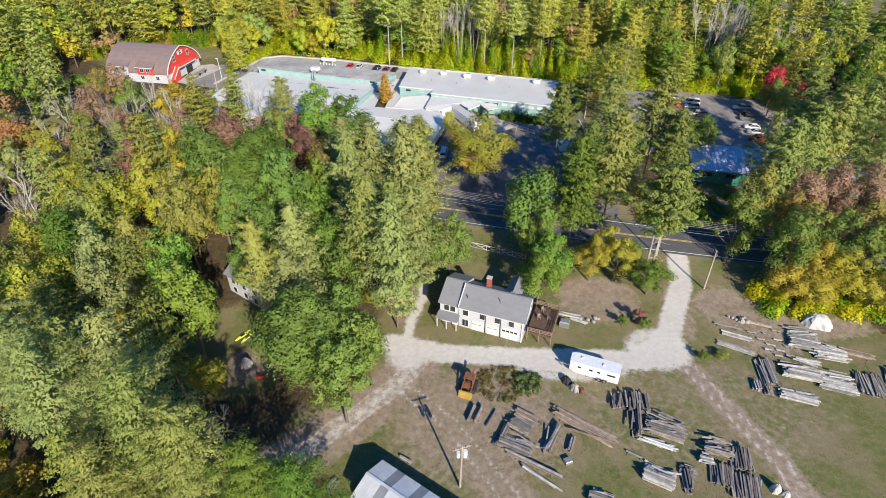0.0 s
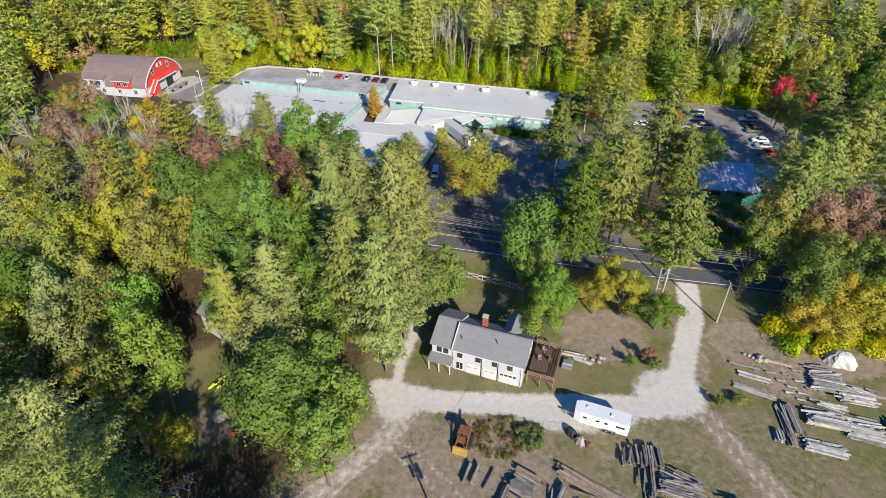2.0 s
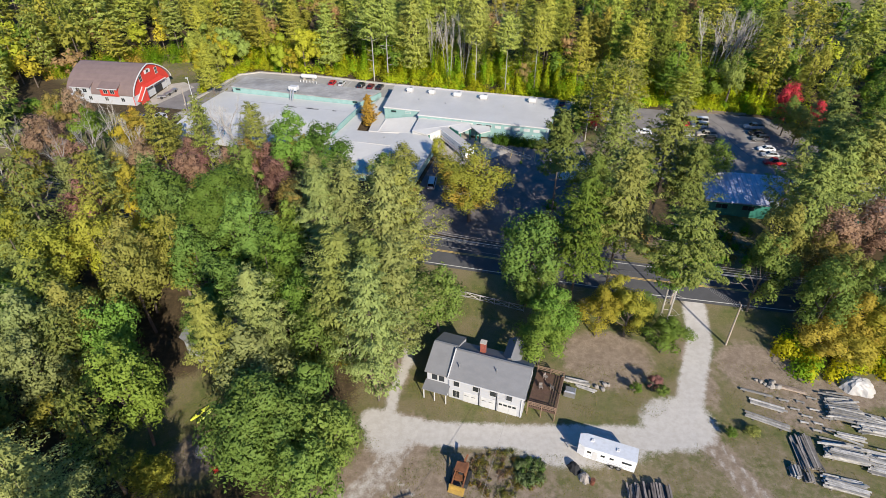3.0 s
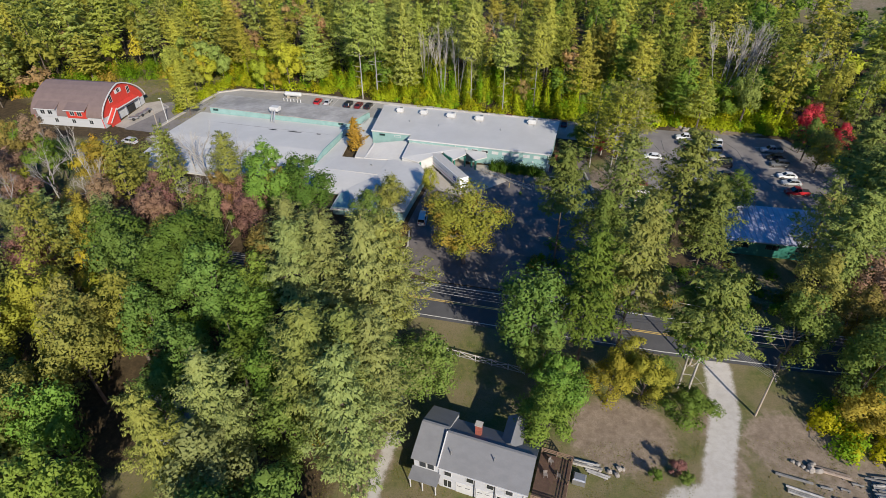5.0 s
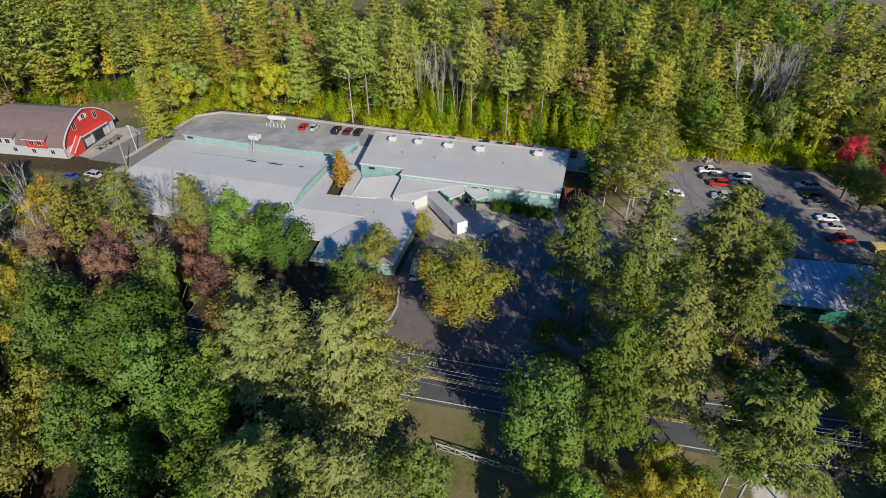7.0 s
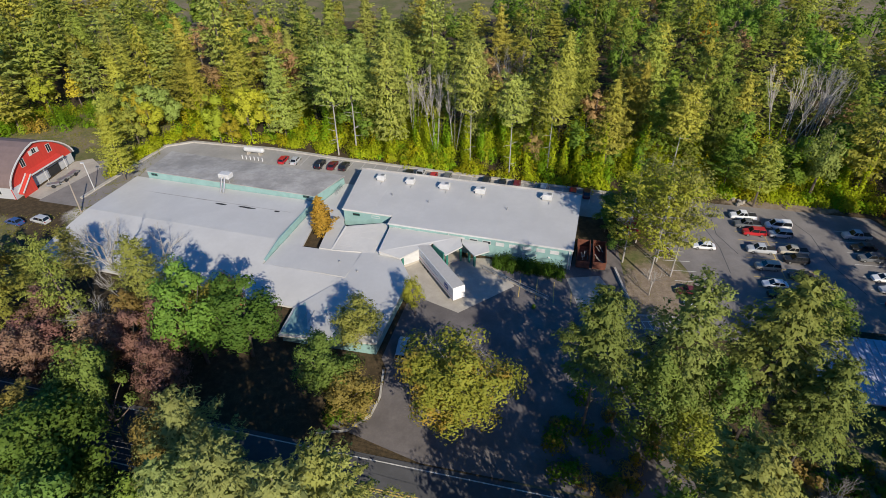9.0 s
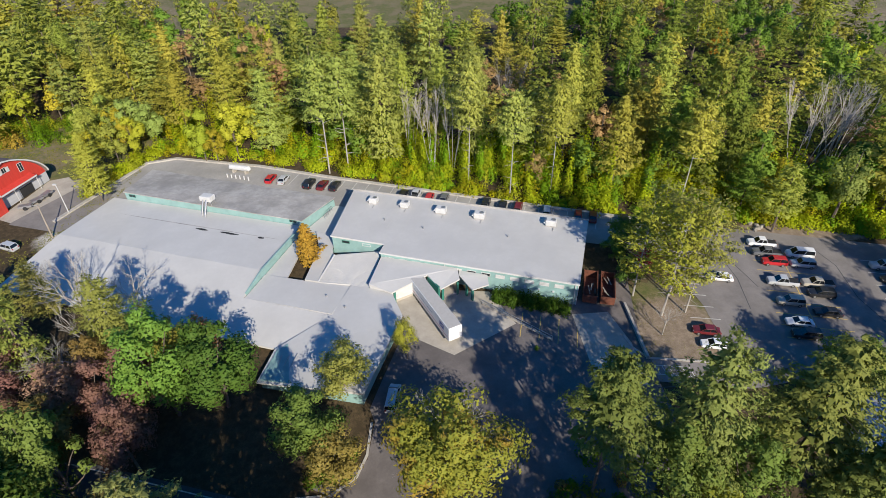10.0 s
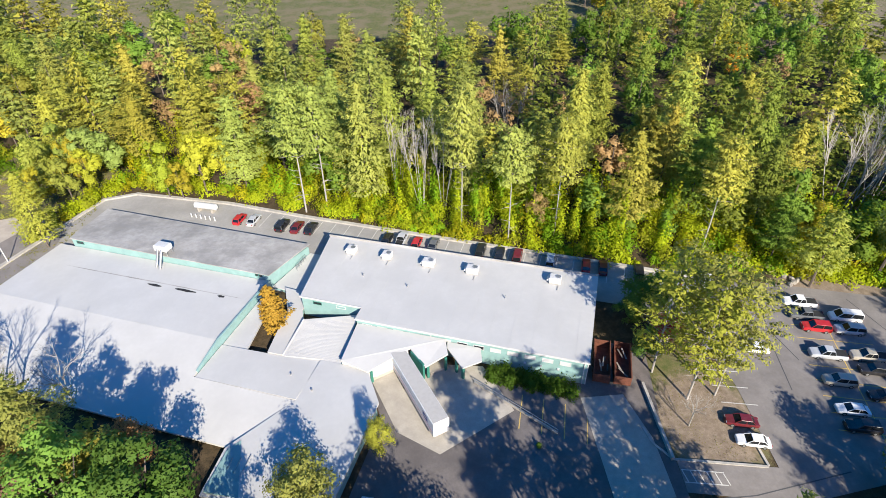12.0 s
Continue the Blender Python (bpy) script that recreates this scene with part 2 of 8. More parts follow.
# ---------------------------------------------------------------- building blocks
class Geo:
    """Collects faces of one mesh; m is the slot of the material."""

    def __init__(self):
        self.v, self.f, self.m = [], [], []

    def add(self, verts, faces, m=0):
        k = len(self.v)
        self.v += [tuple(p) for p in verts]
        self.f += [tuple(i + k for i in f) for f in faces]
        self.m += [m] * len(faces)
        return self

    def box(self, x0, y0, z0, x1, y1, z1, m=0, bevel=0.0):
        if bevel <= 0:
            v = [(x, y, z) for z in (z0, z1) for x, y in ((x0, y0), (x1, y0), (x1, y1), (x0, y1))]
            return self.add(v, [(3, 2, 1, 0), (4, 5, 6, 7), (0, 1, 5, 4), (1, 2, 6, 5), (2, 3, 7, 6), (3, 0, 4, 7)], m)
        b = bevel
        v = [(x, y, z0) for x, y in ((x0, y0), (x1, y0), (x1, y1), (x0, y1))]
        v += [(x, y, z1 - b) for x, y in ((x0, y0), (x1, y0), (x1, y1), (x0, y1))]
        v += [(x, y, z1) for x, y in ((x0 + b, y0 + b), (x1 - b, y0 + b), (x1 - b, y1 - b), (x0 + b, y1 - b))]
        f = [(3, 2, 1, 0), (8, 9, 10, 11)]
        for k in (0, 4):
            f += [(k + i, k + (i + 1) % 4, k + 4 + (i + 1) % 4, k + 4 + i) for i in range(4)]
        return self.add(v, f, m)

    def prism(self, poly, z0, z1, m=0, side=None):
        """poly: x, y counter-clockwise; z1 may be a function of x, y."""
        n = len(poly)
        lo = z0 if callable(z0) else (lambda x, y: z0)
        hi = z1 if callable(z1) else (lambda x, y: z1)
        v = [(x, y, lo(x, y)) for x, y in poly] + [(x, y, hi(x, y)) for x, y in poly]
        self.add(v, [tuple(range(n, 2 * n)), tuple(range(n - 1, -1, -1))], m)
        k = len(self.v) - 2 * n
        self.f += [(k + i, k + (i + 1) % n, k + n + (i + 1) % n, k + n + i) for i in range(n)]
        self.m += [m if side is None else side] * n
        return self

    def slab(self, pts, thick, m=0, edge=None):
        """A flat roof plane of given thickness through 3D points, counter-clockwise from above."""
        n = len(pts)
        v = [tuple(p) for p in pts] + [(p[0], p[1], p[2] - thick) for p in pts]
        self.add(v, [tuple(range(n)), tuple(range(2 * n - 1, n - 1, -1))], m)
        k = len(self.v) - 2 * n
        self.f += [(k + n + i, k + n + (i + 1) % n, k + (i + 1) % n, k + i) for i in range(n)]
        self.m += [m if edge is None else edge] * n
        return self

    def tube(self, a, b, r0, r1=None, n=6, m=0, caps=True):
        r1 = r0 if r1 is None else r1
        a, b = Vector(a), Vector(b)
        d = (b - a).normalized()
        s = d.orthogonal().normalized()
        t = d.cross(s)
        v = [a + (s * math.cos(6.2832 * i / n) + t * math.sin(6.2832 * i / n)) * r0 for i in range(n)]
        v += [b + (s * math.cos(6.2832 * i / n) + t * math.sin(6.2832 * i / n)) * r1 for i in range(n)]
        f = [(i, (i + 1) % n, n + (i + 1) % n, n + i) for i in range(n)]
        if caps:
            f += [tuple(range(n - 1, -1, -1)), tuple(range(n, 2 * n))]
        return self.add(v, f, m)

    def beam(self, a, b, w, h, m=0):
        """A sawn beam from a to b (lower centre line), w wide and h high."""
        a, b = Vector(a), Vector(b)
        d = (b - a).normalized()
        s = d.cross(Vector((0, 0, 1))).normalized() * (w / 2)
        up = s.normalized().cross(d) * h
        v = [a - s, a + s, a + s + up, a - s + up, b - s, b + s, b + s + up, b - s + up]
        return self.add(v, [(0, 1, 2, 3), (7, 6, 5, 4), (0, 4, 5, 1), (1, 5, 6, 2), (2, 6, 7, 3), (3, 7, 4, 0)], m)

    def mesh(self, name, mats):
        me = bpy.data.meshes.new(name)
        me.from_pydata(self.v, [], self.f)
        for mt in mats:
            me.materials.append(mt)
        if len(mats) > 1:
            me.polygons.foreach_set("material_index", self.m)
        me.update()
        return me


# The plan is laid out in units of 1.2 m, from a corner below the first eye.
UNIT = 1.2
PLAN = Matrix.Scale(UNIT, 4)


def thing(name, m, label, category, group="", kind=""):
    ob = new(name)
    ob.empty_display_size = 0.2
    ob.matrix_world = PLAN @ m
    return tagged(ob, label, category, group, kind)


def part(name, geo, mats, parent, label="", m=None, colour=None):
    mats = mats if isinstance(mats, (list, tuple)) else [mats]
    me = geo if isinstance(geo, bpy.types.Mesh) else geo.mesh(name, mats)
    ob = new(name, me)
    ob.parent = parent
    if m is not None:
        ob.matrix_local = m
    if colour:
        ob.color = (*colour, 1)
    if label:
        tagged(ob, label)
    return ob


def solo(name, geo, mats, label, category, m=None, kind="", group=""):
    mats = mats if isinstance(mats, (list, tuple)) else [mats]
    ob = new(name, geo.mesh(name, mats))
    ob.matrix_world = PLAN if m is None else PLAN @ m
    return tagged(ob, label, category, group, kind)


def on_land(x, y, turn=0.0, lift=0.0):
    return pose(x, y, land(x, y) + lift, 0, 0, turn)


def drape(poly, lift, cell=3.0):
    """A sheet over the land inside a convex or mildly concave outline, cut into strips."""
    bm = bmesh.new()
    vs = [bm.verts.new((x, y, 0)) for x, y in poly]
    bm.faces.new(vs)
    ys = [p[1] for p in poly]
    y = math.ceil(min(ys) / cell) * cell
    while y < max(ys):
        bmesh.ops.bisect_plane(bm, geom=bm.verts[:] + bm.edges[:] + bm.faces[:], plane_co=(0, y, 0), plane_no=(0, 1, 0))
        y += cell
    for v in bm.verts:
        v.co.z = land(v.co.x, v.co.y) + lift
    bmesh.ops.triangulate(bm, faces=bm.faces[:])
    bmesh.ops.recalc_face_normals(bm, faces=bm.faces[:])
    g = Geo()
    bm.verts.index_update()
    up = sum(f.normal.z for f in bm.faces) > 0
    g.add([v.co for v in bm.verts], [tuple(v.index for v in (f.verts if up else reversed(f.verts))) for f in bm.faces])
    bm.free()
    return g


def ribbon(g, pts, width, lift, m=0, step=2.5, thick=0.0):
    """A strip along a line of points, laid on the land."""
    line = [Vector((x, y)) for x, y in pts]
    dense = []
    for a, b in zip(line, line[1:]):
        k = max(1, int((b - a).length / step))
        dense += [a.lerp(b, i / k) for i in range(k)]
    dense.append(line[-1])
    vs = []
    for i, p in enumerate(dense):
        d = (dense[min(i + 1, len(dense) - 1)] - dense[max(i - 1, 0)]).normalized()
        s = Vector((d.y, -d.x)) * width / 2
        for q in (p - s, p + s):
            vs.append((q.x, q.y, land(q.x, q.y) + lift))
            if thick:
                vs.append((q.x, q.y, land(q.x, q.y) + lift - thick))
    if not thick:
        g.add(vs, [(2 * i, 2 * i + 1, 2 * i + 3, 2 * i + 2) for i in range(len(dense) - 1)], m)
    else:
        f = []
        for i in range(len(dense) - 1):
            a, b = 4 * i, 4 * i + 4
            f += [(a, a + 2, b + 2, b), (a + 1, a, b, b + 1), (a + 2, a + 3, b + 3, b + 2)]
        f += [(0, 1, 3, 2), (4 * len(dense) - 4, 4 * len(dense) - 2, 4 * len(dense) - 1, 4 * len(dense) - 3)]
        g.add(vs, f, m)
    return g

# ---------------------------------------------------------------- ground, road, paved places
def to_line(px, py, pts):
    """Distance of arrays of points from a line of points."""
    best = np.full(px.shape, 1e9)
    for (ax, ay), (bx, by) in zip(pts, pts[1:]):
        dx, dy = bx - ax, by - ay
        u = np.clip(((px - ax) * dx + (py - ay) * dy) / (dx * dx + dy * dy), 0, 1)
        best = np.minimum(best, np.hypot(px - ax - u * dx, py - ay - u * dy))
    return best


def soft_edge(d, half, fade):
    return np.clip((half + fade - d) / (2 * fade), 0, 1)


ROAD = [(-160, 137), (-70, 116), (-14.6, 102.6), (12, 96.4), (38, 90.4), (60, 86.4), (130, 77), (260, 62)]
DRIVE = [(44.5, 84), (42.5, 76), (38.5, 68.5), (35.5, 62), (31, 59), (24, 59.5), (12, 59.8), (0, 60.5), (-8, 62.8)]
SIDE_LANE = [(-6, 62), (-5.2, 68), (-3.6, 73), (-3.2, 80)]
EAST_TRACK = [(36, 61), (38.5, 55), (41, 48), (43.5, 42), (44.5, 34), (44, 20)]
WEST_TRACK = [(-3, 60), (-7, 54), (-12, 49), (-18, 43.5), (-26, 37), (-40, 28)]
YARD_TRACK = [(-6, 54), (1, 47.5), (6, 40), (11, 33), (20, 20)]


def build_ground():
    xs = np.unique(np.concatenate([np.linspace(-1500, -140, 16), np.linspace(-140, -40, 51), np.arange(-40, 84, 0.6), np.linspace(84, 180, 49), np.linspace(180, 1500, 16)]))
    ys = np.unique(np.concatenate([np.linspace(-600, 22, 12), np.arange(22, 105, 0.65), np.linspace(105, 330, 60), np.linspace(330, 2500, 20)]))
    X, Y = np.meshgrid(xs, ys)
    Z = np.interp(Y, LAND_Y, LAND_Z)
    gravel = np.zeros_like(X)
    for pts, half, fade, top in ((DRIVE, 1.95, 1.6, 0.95), (SIDE_LANE, 1.0, 1.3, 0.85), (EAST_TRACK, 1.6, 2.2, 0.46), (WEST_TRACK, 2.6, 2.4, 0.52), (YARD_TRACK, 1.6, 3.0, 0.36)):
        gravel = np.maximum(gravel, top * soft_edge(to_line(X, Y, pts), half, fade))
    for pts, gauge in ((EAST_TRACK, 0.95), (WEST_TRACK, 1.3), (YARD_TRACK, 1.0)):
        rut = np.exp(-((to_line(X, Y, pts) - gauge) / 0.7) ** 2)
        gravel = np.maximum(gravel, 0.52 * rut)
    gravel = np.maximum(gravel, 0.95 * np.clip(1.35 - np.hypot((X - 34) / 6.0, (Y - 61.5) / 5.2), 0, 1))
    gravel = np.maximum(gravel, 0.74 * np.clip(1.4 - np.hypot((X + 5.5) / 4.4, (Y - 60.5) / 4.6), 0, 1))
    gravel = np.maximum(gravel, 0.7 * np.clip(1.4 - np.hypot((X - 20) / 12, (Y - 57.5) / 3.6), 0, 1))
    gravel = np.maximum(gravel, 0.6 * np.clip(1.4 - np.hypot((X - -66.0) / 5.0, (Y - 157.6) / 5.0), 0, 1))
    earth = 0.62 * np.clip(1.5 - np.hypot((X - 5) / 17, (Y - 48) / 14), 0, 1)
    earth = np.maximum(earth, 0.46 * np.clip(1.5 - np.hypot((X - 36) / 30, (Y - 50) / 16), 0, 1))
    for pts, half in ((EAST_TRACK, 2.6), (WEST_TRACK, 4.5), (YARD_TRACK, 3.6)):
        earth = np.maximum(earth, 0.75 * soft_edge(to_line(X, Y, pts), half, 2.0))
    for cx, cy, rx, ry, w in ((27, 73, 7, 6, 0.95), (49, 71, 7, 6, 0.75), (52, 63, 8, 5, 0.6), (60, 66, 12, 3, 0.8), (40, 70, 3, 9, 0.6), (-6, 71, 4, 6, 0.6), (-30, 58, 5, 4, 0.7),
                              (30, 44, 12, 8, 0.42), (0, 90, 4, 3, 0.3), (24, 105, 14, 6, 0.5), (52, 100, 16, 8, 0.5), (74, 156, 14, 4.0, 0.9), (42, 132, 7, 8, 0.85), (75, 122, 6, 4, 0.6), (-90, 190, 22, 12, 0.44), (-64, 178, 5, 12, 0.44)):
        earth = np.maximum(earth, w * np.clip(1.5 - np.hypot((X - cx) / rx, (Y - cy) / ry), 0, 1))
    earth = np.where(Y > 262, np.maximum(earth, 0.4 + 0.12 * np.sin(X * 0.021 + 1.7 * np.sin(Y * 0.017))), earth)
    wob = 3.0 * np.sin(Y * 0.21) + 2.0 * np.sin(Y * 0.53 + X * 0.1)
    litter = np.where((Y > 100) | (X > 70 + wob), 0.95, 0.95 * np.clip((-13 + wob - X) / 7, 0, 1))
    litter *= np.clip((Y + 6 + 0.8 * wob) / 12, 0, 1)
    litter = np.where((Y > 290) | ((Y > 215) & (X > 125)), 0.15, litter)
    litter = np.maximum(litter, 0.9 * np.clip(1.5 - np.hypot((X + 18) / 8, (Y - 75) / 28), 0, 1))
    for cx, cy, rx, ry in ((7.5, 82, 7, 9), (-32, 62, 9, 9), (-90, 194, 26, 15), (-65, 184, 5, 9), (-60, 160, 7, 8), (-90, 152, 14, 6), (30, 66, 10, 5), (-75, 140, 10, 6), (-100, 145, 15, 9), (41.5, 133, 7, 9), (-8, 45, 10, 5), (62, 105, 6, 4)):
        litter *= 1 - np.clip(1.6 - np.hypot((X - cx) / rx, (Y - cy) / ry), 0, 1)
    ny, nx = X.shape
    me = bpy.data.meshes.new("ground")
    idx = np.arange(nx * ny).reshape(ny, nx)
    quads = np.stack([idx[:-1, :-1], idx[:-1, 1:], idx[1:, 1:], idx[1:, :-1]], -1).reshape(-1, 4)
    me.from_pydata(np.stack([X, Y, Z], -1).reshape(-1, 3).tolist(), [], quads.tolist())
    col = me.color_attributes.new("cover", "FLOAT_COLOR", "POINT")
    col.data.foreach_set("color", np.stack([earth, gravel, litter, np.ones_like(X)], -1).reshape(-1).astype(np.float32))
    me.materials.append(GROUND)
    ob = tagged(new("ground", me), "grassy yard and woodland floor with worn earth and pale gravel tracks", "ground", kind="structure")
    ob.matrix_world = PLAN


build_ground()

road = solo("road", ribbon(Geo(), ROAD, 8.4, 0.05, step=3), ROADTOP, "dark asphalt two-lane country road with painted lines", "road", kind="structure")
for off, mat, nm in ((3.55, PAINTLINE, "edge_line"), (-3.55, PAINTLINE, "edge_line"), (0.14, YELLOWLINE, "centre_line"), (-0.14, YELLOWLINE, "centre_line")):
    line = []
    for i, (x, y) in enumerate(ROAD):
        a, b = ROAD[max(i - 1, 0)], ROAD[min(i + 1, len(ROAD) - 1)]
        d = math.hypot(b[0] - a[0], b[1] - a[1])
        line.append((x - (b[1] - a[1]) / d * off, y + (b[0] - a[0]) / d * off))
    part(nm, ribbon(Geo(), line, 0.15, 0.056, step=3), mat, road)

# the factory's own axes: u along its front, v out from its back wall
FA = radians(-16.5)


def fac(u, v):
    return (-7.6 + u * math.cos(FA) + v * math.sin(FA), 166.4 + u * math.sin(FA) - v * math.cos(FA))


east_lot = solo("pavement_east_lot", drape([(36.5, 122.5), (49, 121), (62, 123.5), (88, 119), (93, 136), (88, 151), (62, 157), (50, 160), (46, 147), (48, 137), (48, 125.2), (36.5, 126.3)], 0.04), ASPHALT, "cracked grey asphalt car park with painted stalls", "car park", kind="structure")
north_lot = solo("pavement_north_lane", drape([fac(-3, 11), fac(-8.5, 11.3), fac(-51, 11.3), fac(-53, 20), fac(-57.5, 20), fac(-56, -5), fac(-51, -8.5), fac(-30, -10), fac(-13, -9.4), fac(20, -9.2), fac(61, -9.2), fac(61, 0), fac(43, 0.5), fac(-1, 0.2)][::-1], 0.04), LANETOP, "weathered grey asphalt lane behind the factory", "car park", kind="structure")
front_lot = solo("pavement_front_lot", drape([(-9, 108.6), (3, 103), (36, 95.6), (38.5, 104), (36.5, 122.3), (36.3, 131.5), fac(50, 9), fac(43, 9), fac(42.4, 17.4), fac(30, 18), fac(14.5, 24.6), fac(18, 30), fac(18, 44), (-2, 117), (-2.5, 112)], 0.045), SHADEDASPHALT, "asphalt forecourt of the factory, colour darkened for tree shade", "forecourt", kind="structure")
apron = solo("pavement_dock_apron", drape([fac(14.6, 24.5), fac(18.7, 20), fac(28.5, 18), fac(34, 24), fac(26.5, 32.5), fac(20.5, 31)][::-1], 0.075), CONCRETE, "stained pale concrete loading apron", "apron", kind="structure")
conc = solo("pavement_yard_slab", drape([fac(42.0, 19.8), fac(47.3, 17.8), fac(51, 23.5), fac(53.5, 30.5), fac(47, 33)][::-1], 0.075), CONCRETE, "pale concrete yard slab in tree shadow", "slab", kind="structure")
barn_lane = solo("pavement_barn_lane", drape([(-77, 163), (-66, 160), (-61, 165), (-62, 176), (-70, 181), (-77.5, 179)], 0.05), ASPHALT, "asphalt turning place beside the barn", "drive", kind="structure")
barn_pad = solo("pavement_barn_pad", drape([(-80.5, 165), (-77, 163.5), (-70.5, 177), (-75, 181.5), (-78.5, 180)], 0.08), CONCRETE, "pale concrete pad before the barn", "slab", kind="structure")


def stalls(parent, a, b, n, length, mat, turn=90):
    """n + 1 stall lines between a and b."""
    a, b = Vector(a), Vector(b)
    d = (b - a).normalized()
    s = Vector((d.x * math.cos(radians(turn)) - d.y * math.sin(radians(turn)), d.x * math.sin(radians(turn)) + d.y * math.cos(radians(turn))))
    for i in range(n + 1):
        p = a.lerp(b, i / n)
        q = p + s * length
        part("stall_line", ribbon(Geo(), [(p.x, p.y), (q.x, q.y)], 0.12, 0.052, step=2), mat, parent)


stalls(north_lot, fac(-20, -9.1), fac(58, -8.9), 28, -4.6, PAINTLINE)
g = Geo()
ribbon(g, [(66.3, 150.5), (62.4, 128)], 0.13, 0.052)
part("stall_line", g, YELLOWLINE, east_lot)
for i in range(9):
    x, y = 66.2 - i * 0.44, 149.5 - i * 2.55
    part("stall_line", ribbon(Geo(), [(x - 5.0, y + 0.9), (x + 5.0, y - 0.9)], 0.13, 0.054), YELLOWLINE, east_lot)
for i in range(7):
    x, y = 83.5 - i * 0.6, 146.5 - i * 3.2
    part("stall_line", ribbon(Geo(), [(x - 4.6, y + 0.8), (x, y)], 0.12, 0.052), PAINTLINE, east_lot)
for i in range(5):
    x, y = 49.5 - i * 0.1, 133.8 + i * 2.7
    part("stall_line", ribbon(Geo(), [(x - 4.5, y + 0.6), (x, y)], 0.12, 0.052), PAINTLINE, east_lot)
for k in (0, 1):
    part("hatch_line", ribbon(Geo(), [(36.6, 125.2 - 1.5 * k), (41.4, 124.7 - 1.5 * k)], 0.13, 0.053), PAINTLINE, east_lot)
for i in range(6):
    part("hatch_line", ribbon(Geo(), [(36.7 + i * 0.92, 125.1 - i * 0.1), (37.0 + i * 0.92, 123.7 - i * 0.1)], 0.12, 0.053), PAINTLINE, east_lot)
for k in range(4):
    part("stall_line", ribbon(Geo(), [fac(34.6 + k * 2.8, 21.3), fac(35.0 + k * 2.8, 26.5)], 0.12, 0.055), YELLOWLINE, front_lot)
# sealed cracks in the east lot
for pts in ([(53, 158), (55.5, 150), (56, 143), (55, 136)], [(72, 153), (74, 146), (73, 138), (74.5, 130)], [(36, 121.5), (44, 122), (56, 124.5)], [(58, 152), (57, 147), (58.5, 141)]):
    part("crack_seal", ribbon(Geo(), pts, 0.13, 0.05), ROADTOP, east_lot)


def kerb(pts, label, w=0.3, h=0.16):
    solo("kerb", ribbon(Geo(), pts, w, h, step=2, thick=h + 0.1), KERB, label, "kerb", kind="structure")


kerb([fac(-57.6, 20), fac(-56.2, -5), fac(-51, -8.7), fac(-30, -10.2), fac(-13, -9.6), fac(20, -9.4), fac(60, -9.4)], "pale concrete kerb round the car park", 0.7, 0.35)
kerb([(33.8, 131), (34.4, 128.6), (36.2, 126.5), (46.8, 125.3)], "pale concrete kerb of the planted island")
kerb([(46.9, 125.4), (46.6, 130)], "pale concrete kerb of the planted island")
kerb([(-10.5, 107.3), (-6.5, 107.6), (-3.6, 109.8), (-2.6, 112.6), (-2.4, 117)], "curving pale kerb at the forecourt entrance")
kerb([fac(49.7, 15.5), fac(53.2, 26)], "low concrete wall beside the yard", 0.35, 0.6)

# ---------------------------------------------------------------- the factory
FACTORY = pose(-7.6, 166.4, 0, 0, 0, -16.5)     # local x = u, local y = -v


def F(u, v, z):
    return (u, -v, z)


def window_in(parent, a, b, z0, z1, frame_mat, pane_mat, out=(0, -1), panes=1, proud=0.05):
    """A window on a wall between plan points a and b; out: the way the wall faces."""
    ax, ay = a
    bx, by = b
    ox, oy = out[0] * proud, out[1] * proud
    n = Vector((out[0], out[1], 0)).normalized()
    fr = Geo()
    t = 0.07
    d = Vector((bx - ax, by - ay, 0))
    L = d.length
    d.normalize()

    def bar(s0, s1, q0, q1, m=0, dep=proud, g=None):
        p = [Vector((ax, ay, 0)) + d * s for s in (s0, s1)]
        v = []
        for z in (q0, q1):
            for pt, k in ((p[0], -0.02), (p[1], -0.02), (p[1], dep), (p[0], dep)):
                w = pt + n * k
                v.append((w.x, w.y, z))
        (g or fr).add(v, [(3, 2, 1, 0), (4, 5, 6, 7), (0, 1, 5, 4), (1, 2, 6, 5), (2, 3, 7, 6), (3, 0, 4, 7)], m)

    bar(-t, L + t, z0 - t, z0)
    bar(-t, L + t, z1, z1 + t)
    bar(-t, 0, z0, z1)
    bar(L, L + t, z0, z1)
    for i in range(1, panes):
        s = L * i / panes
        bar(s - 0.025, s + 0.025, z0, z1)
    w = part("window", fr, frame_mat, parent)
    pg = Geo()
    bar(0, L, z0, z1, 0, 0.02, pg)
    part("pane", pg, pane_mat, w)
    return w


factory = thing("factory", FACTORY, "long low factory with white membrane roofs and teal metal walls", "factory")
# main hall: walls, then roof sheet with a raised edge
hall = [F(-2.4, -0.35, 0), F(42.3, -0.6, 0), F(42.3, 17.4, 0), F(9.7, 17.4, 0), F(9.7, 15.0, 0), F(-0.3, 15.0, 0)]


def hall_z(x, y):
    return 10.1 + y * 0.006


